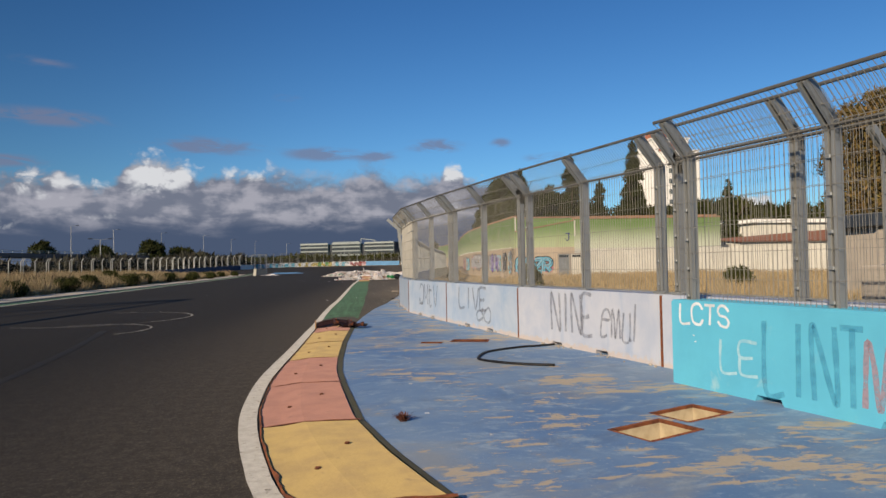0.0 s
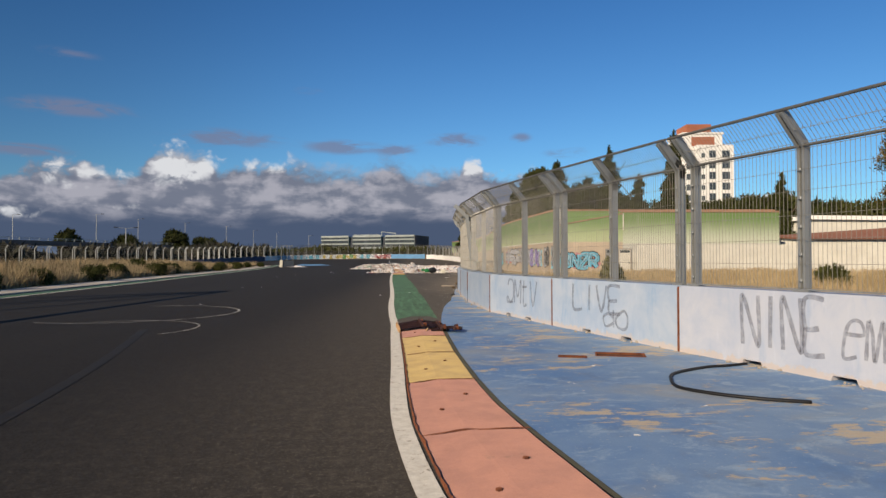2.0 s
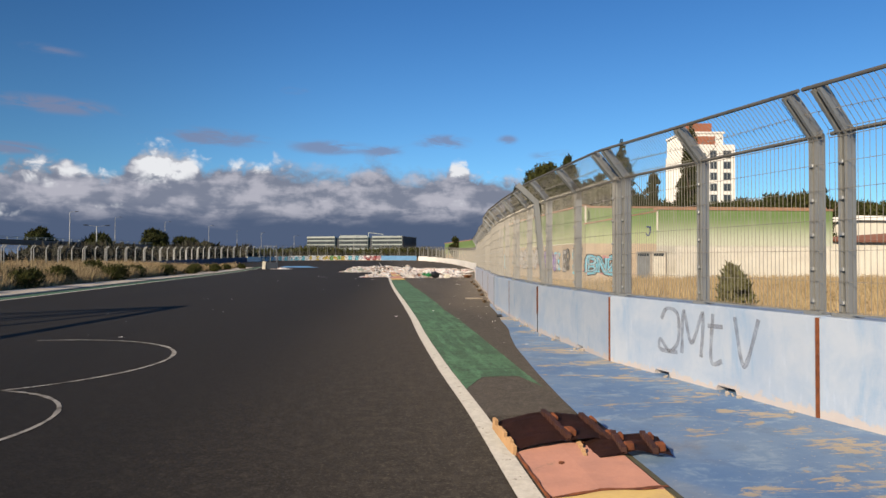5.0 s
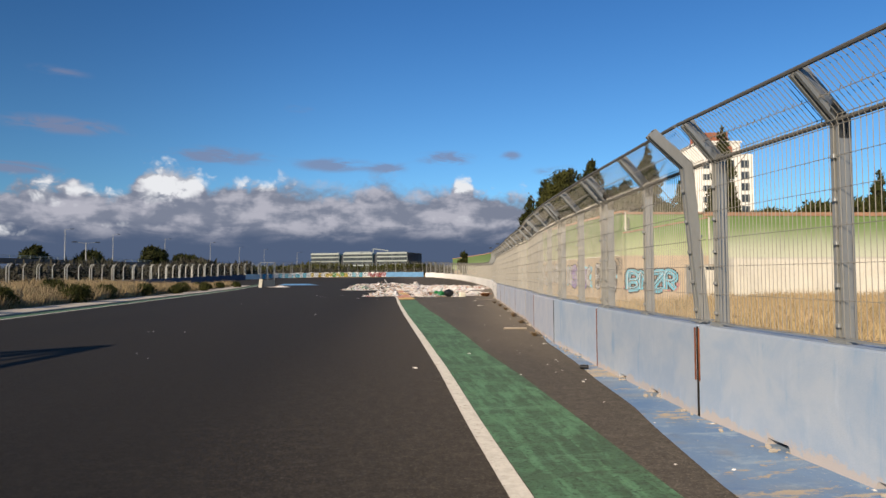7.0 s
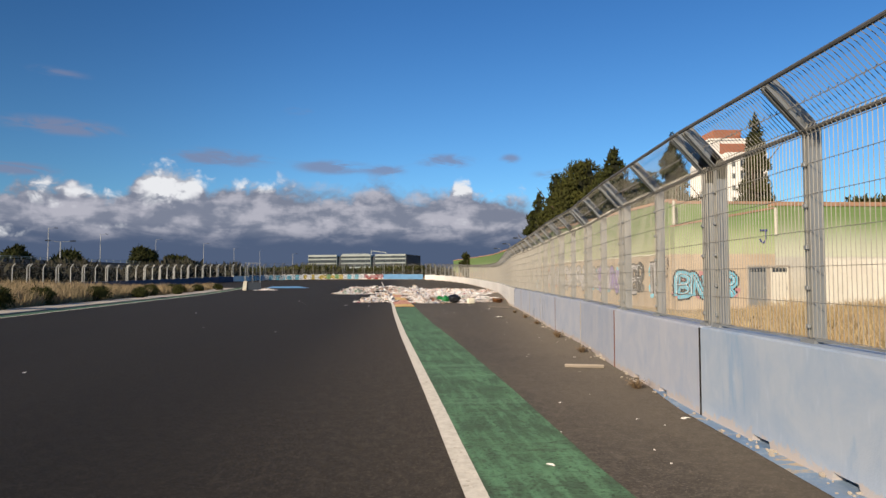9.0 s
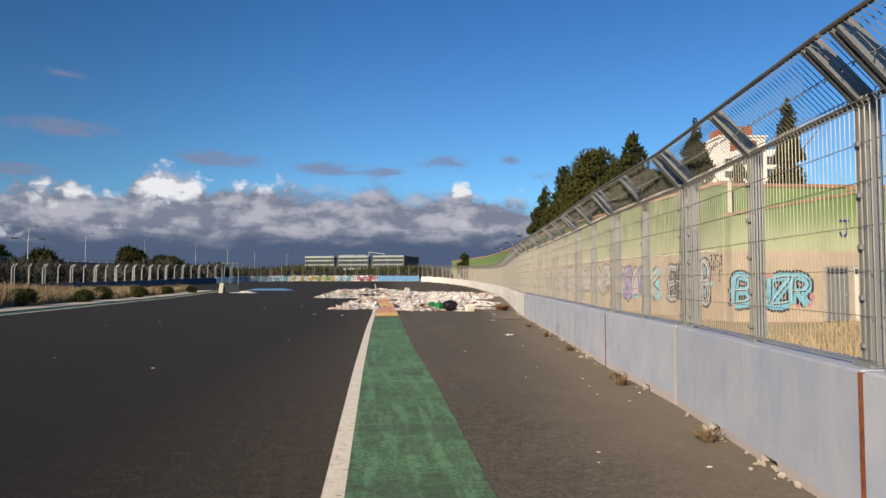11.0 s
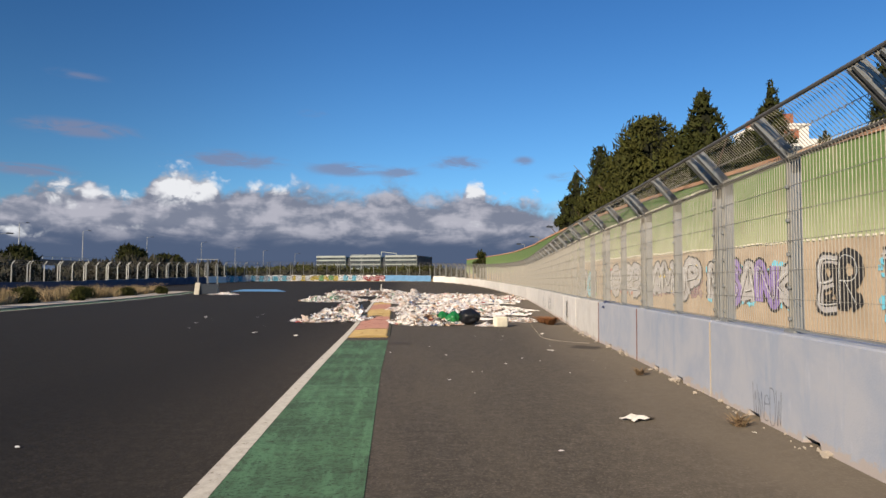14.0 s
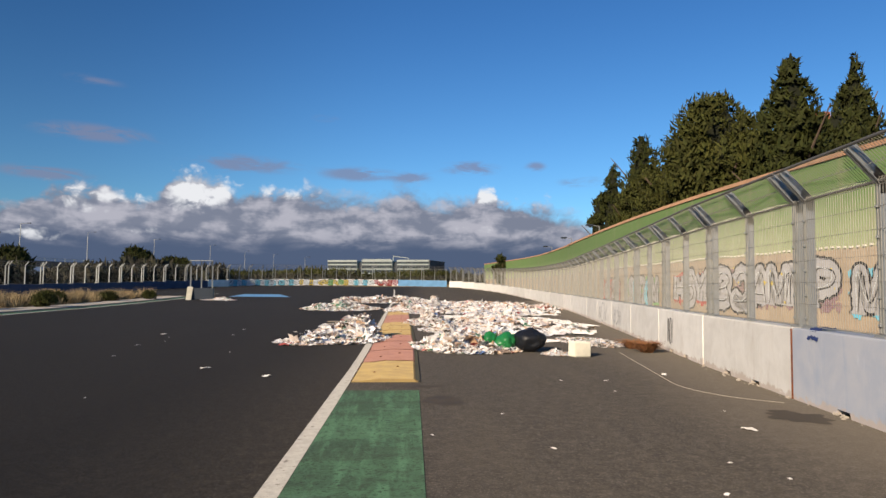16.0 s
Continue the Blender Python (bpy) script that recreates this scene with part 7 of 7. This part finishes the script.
def stayed_mast():
    """An unseen mast beside the track, its form set so that broad stays throw a fan of shadows over the asphalt."""
    foot, h = Vector((-5.8, 32.8, 0)) - Vector((-SUN_DIR.x, -SUN_DIR.y, 0)).normalized() * (5.0 / math.tan(SUN_EL)), 5.0
    t = empty("stayed_mast", Matrix.Translation(foot), "tall steel mast with broad stays beside the track, unseen", "mast")
    bm = bmesh.new()
    bmesh.ops.create_cone(bm, cap_ends=True, segments=10, radius1=0.22, radius2=0.12, depth=h, matrix=Matrix.Translation((0, 0, h / 2)))
    part("pole", bm, M["steel"], t)
    tip = Vector((-5.8, 32.8, 0))
    for k, (dx, dy) in enumerate(((-1.7, -12.0), (-4.3, -11.0), (-6.4, -10.0), (-8.4, -9.0), (-9.6, -7.6), (-10.6, -6.6))):
        g_ = tip + Vector((dx, dy, 0)) * 2.0
        bm = bmesh.new()
        beam(bm, g_ - foot, Vector((0, 0, h)), 0.20 if k in (0, 5) else 0.12, 0.14)
        part("stay", bm, M["steel"], t)


stayed_mast()


def stain(x, y, rx, ry, seed):
    """A dark oil stain with a ragged edge on the asphalt."""
    vs, fs, n = [(x, y, gz(y) + 0.0065)], [], 40
    for i in range(n):
        a = 2 * math.pi * i / n
        r = 1 + 0.5 * noise.noise((math.cos(a) * 2 + seed, math.sin(a) * 2, seed)) + 0.2 * noise.noise((math.cos(a) * 7, math.sin(a) * 7, seed))
        vs.append((x + rx * r * math.cos(a), y + ry * r * math.sin(a), gz(y) + 0.0065))
    fs = [(0, 1 + i, 1 + (i + 1) % n) for i in range(n)]
    tagged(raw("oil_stain", vs, fs, M["oil"]), "dark oil stain on the asphalt shoulder", "stain", "", "structure")


stain(3.55, 58.1, 0.26, 0.36, 1.0)
stain(7.75, 56.9, 0.36, 0.4, 2.0)
stain(3.3, 59.3, 0.5, 0.12, 3.0)


def rag():
    """A dark blue cloth left on top of the barrier."""
    vs, fs, n = [], [], 8
    for j in range(n + 1):
        for i in range(n + 1):
            u, v = i / n - 0.5, j / n - 0.5
            z = 1.012 + 0.05 * abs(noise.noise((u * 5, v * 5, 1))) + 0.03 * abs(noise.noise((u * 11, v * 11, 3)))
            drop = max(0.0, -u - 0.22)
            vs.append((u * 0.34 + 0.18 * drop, v * 0.22 * (1 - 0.5 * u), z - drop * 0.55))
    fs = [(j * (n + 1) + i, j * (n + 1) + i + 1, (j + 1) * (n + 1) + i + 1, (j + 1) * (n + 1) + i) for j in range(n) for i in range(n)]
    ob = raw("rag", vs, fs, M["blue_cloth"], smooth=True)
    ob.matrix_basis = pose(8.52, 57.5, 0, 0, 0, -8)
    tagged(ob, "dark blue cloth lying on the barrier top", "rag")


M["blue_cloth"] = material("blue_cloth", (0.02, 0.035, 0.12), 0.9, scale=8, grain=60, amount=0.6, bump=0.4)
rag()


def notch_rubble():
    """Broken concrete chips and sand at the foot of the near barrier blocks."""
    r = random.Random(5)
    for near, far in zip(JOINTS[1:15], JOINTS[2:16]):
        a, b = Vector((*near, 0)), Vector((*far, 0))
        d = (b - a).normalized()
        out = Vector((-d.y, d.x, 0))
        bm = bmesh.new()
        for q in range(26):
            c = a.lerp(b, r.choice((r.uniform(0, 1), r.gauss(0.30, 0.04), r.gauss(0.62, 0.04)))) + out * abs(r.gauss(0.05, 0.06))
            sz = 0.012 + 0.035 * r.random() ** 3
            m = Matrix.Translation((c.x, c.y, 0.012 + sz * 0.35)) @ Matrix.Rotation(r.uniform(0, 6.28), 4, (r.random(), r.random(), 1)) @ Matrix.Diagonal((sz * 1.5, sz, sz * 0.8, 1))
            bmesh.ops.create_icosphere(bm, subdivisions=1, radius=0.7, matrix=m)
        tagged(part("concrete_chips", bm, M["concrete"]), "small broken concrete chips at the barrier foot", "rubble", "", "stuff")


notch_rubble()


def far_post():
    """A loose fence post on a concrete foot behind the cyan blocks."""
    t = empty("loose_post", pose(10.45, 9.6, 0.32, 0, 0, -78), "grey galvanised fence post with bent arm on a concrete foot", "post")
    part("post", post_bm(0.12), M["steel"], t)
    part("foot", box(bmesh.new(), -0.3, 0.3, POST_Y - 0.3, POST_Y + 0.3, -0.33, 1.0, 0.02), M["concrete"], t, "grey concrete foot")


far_post()
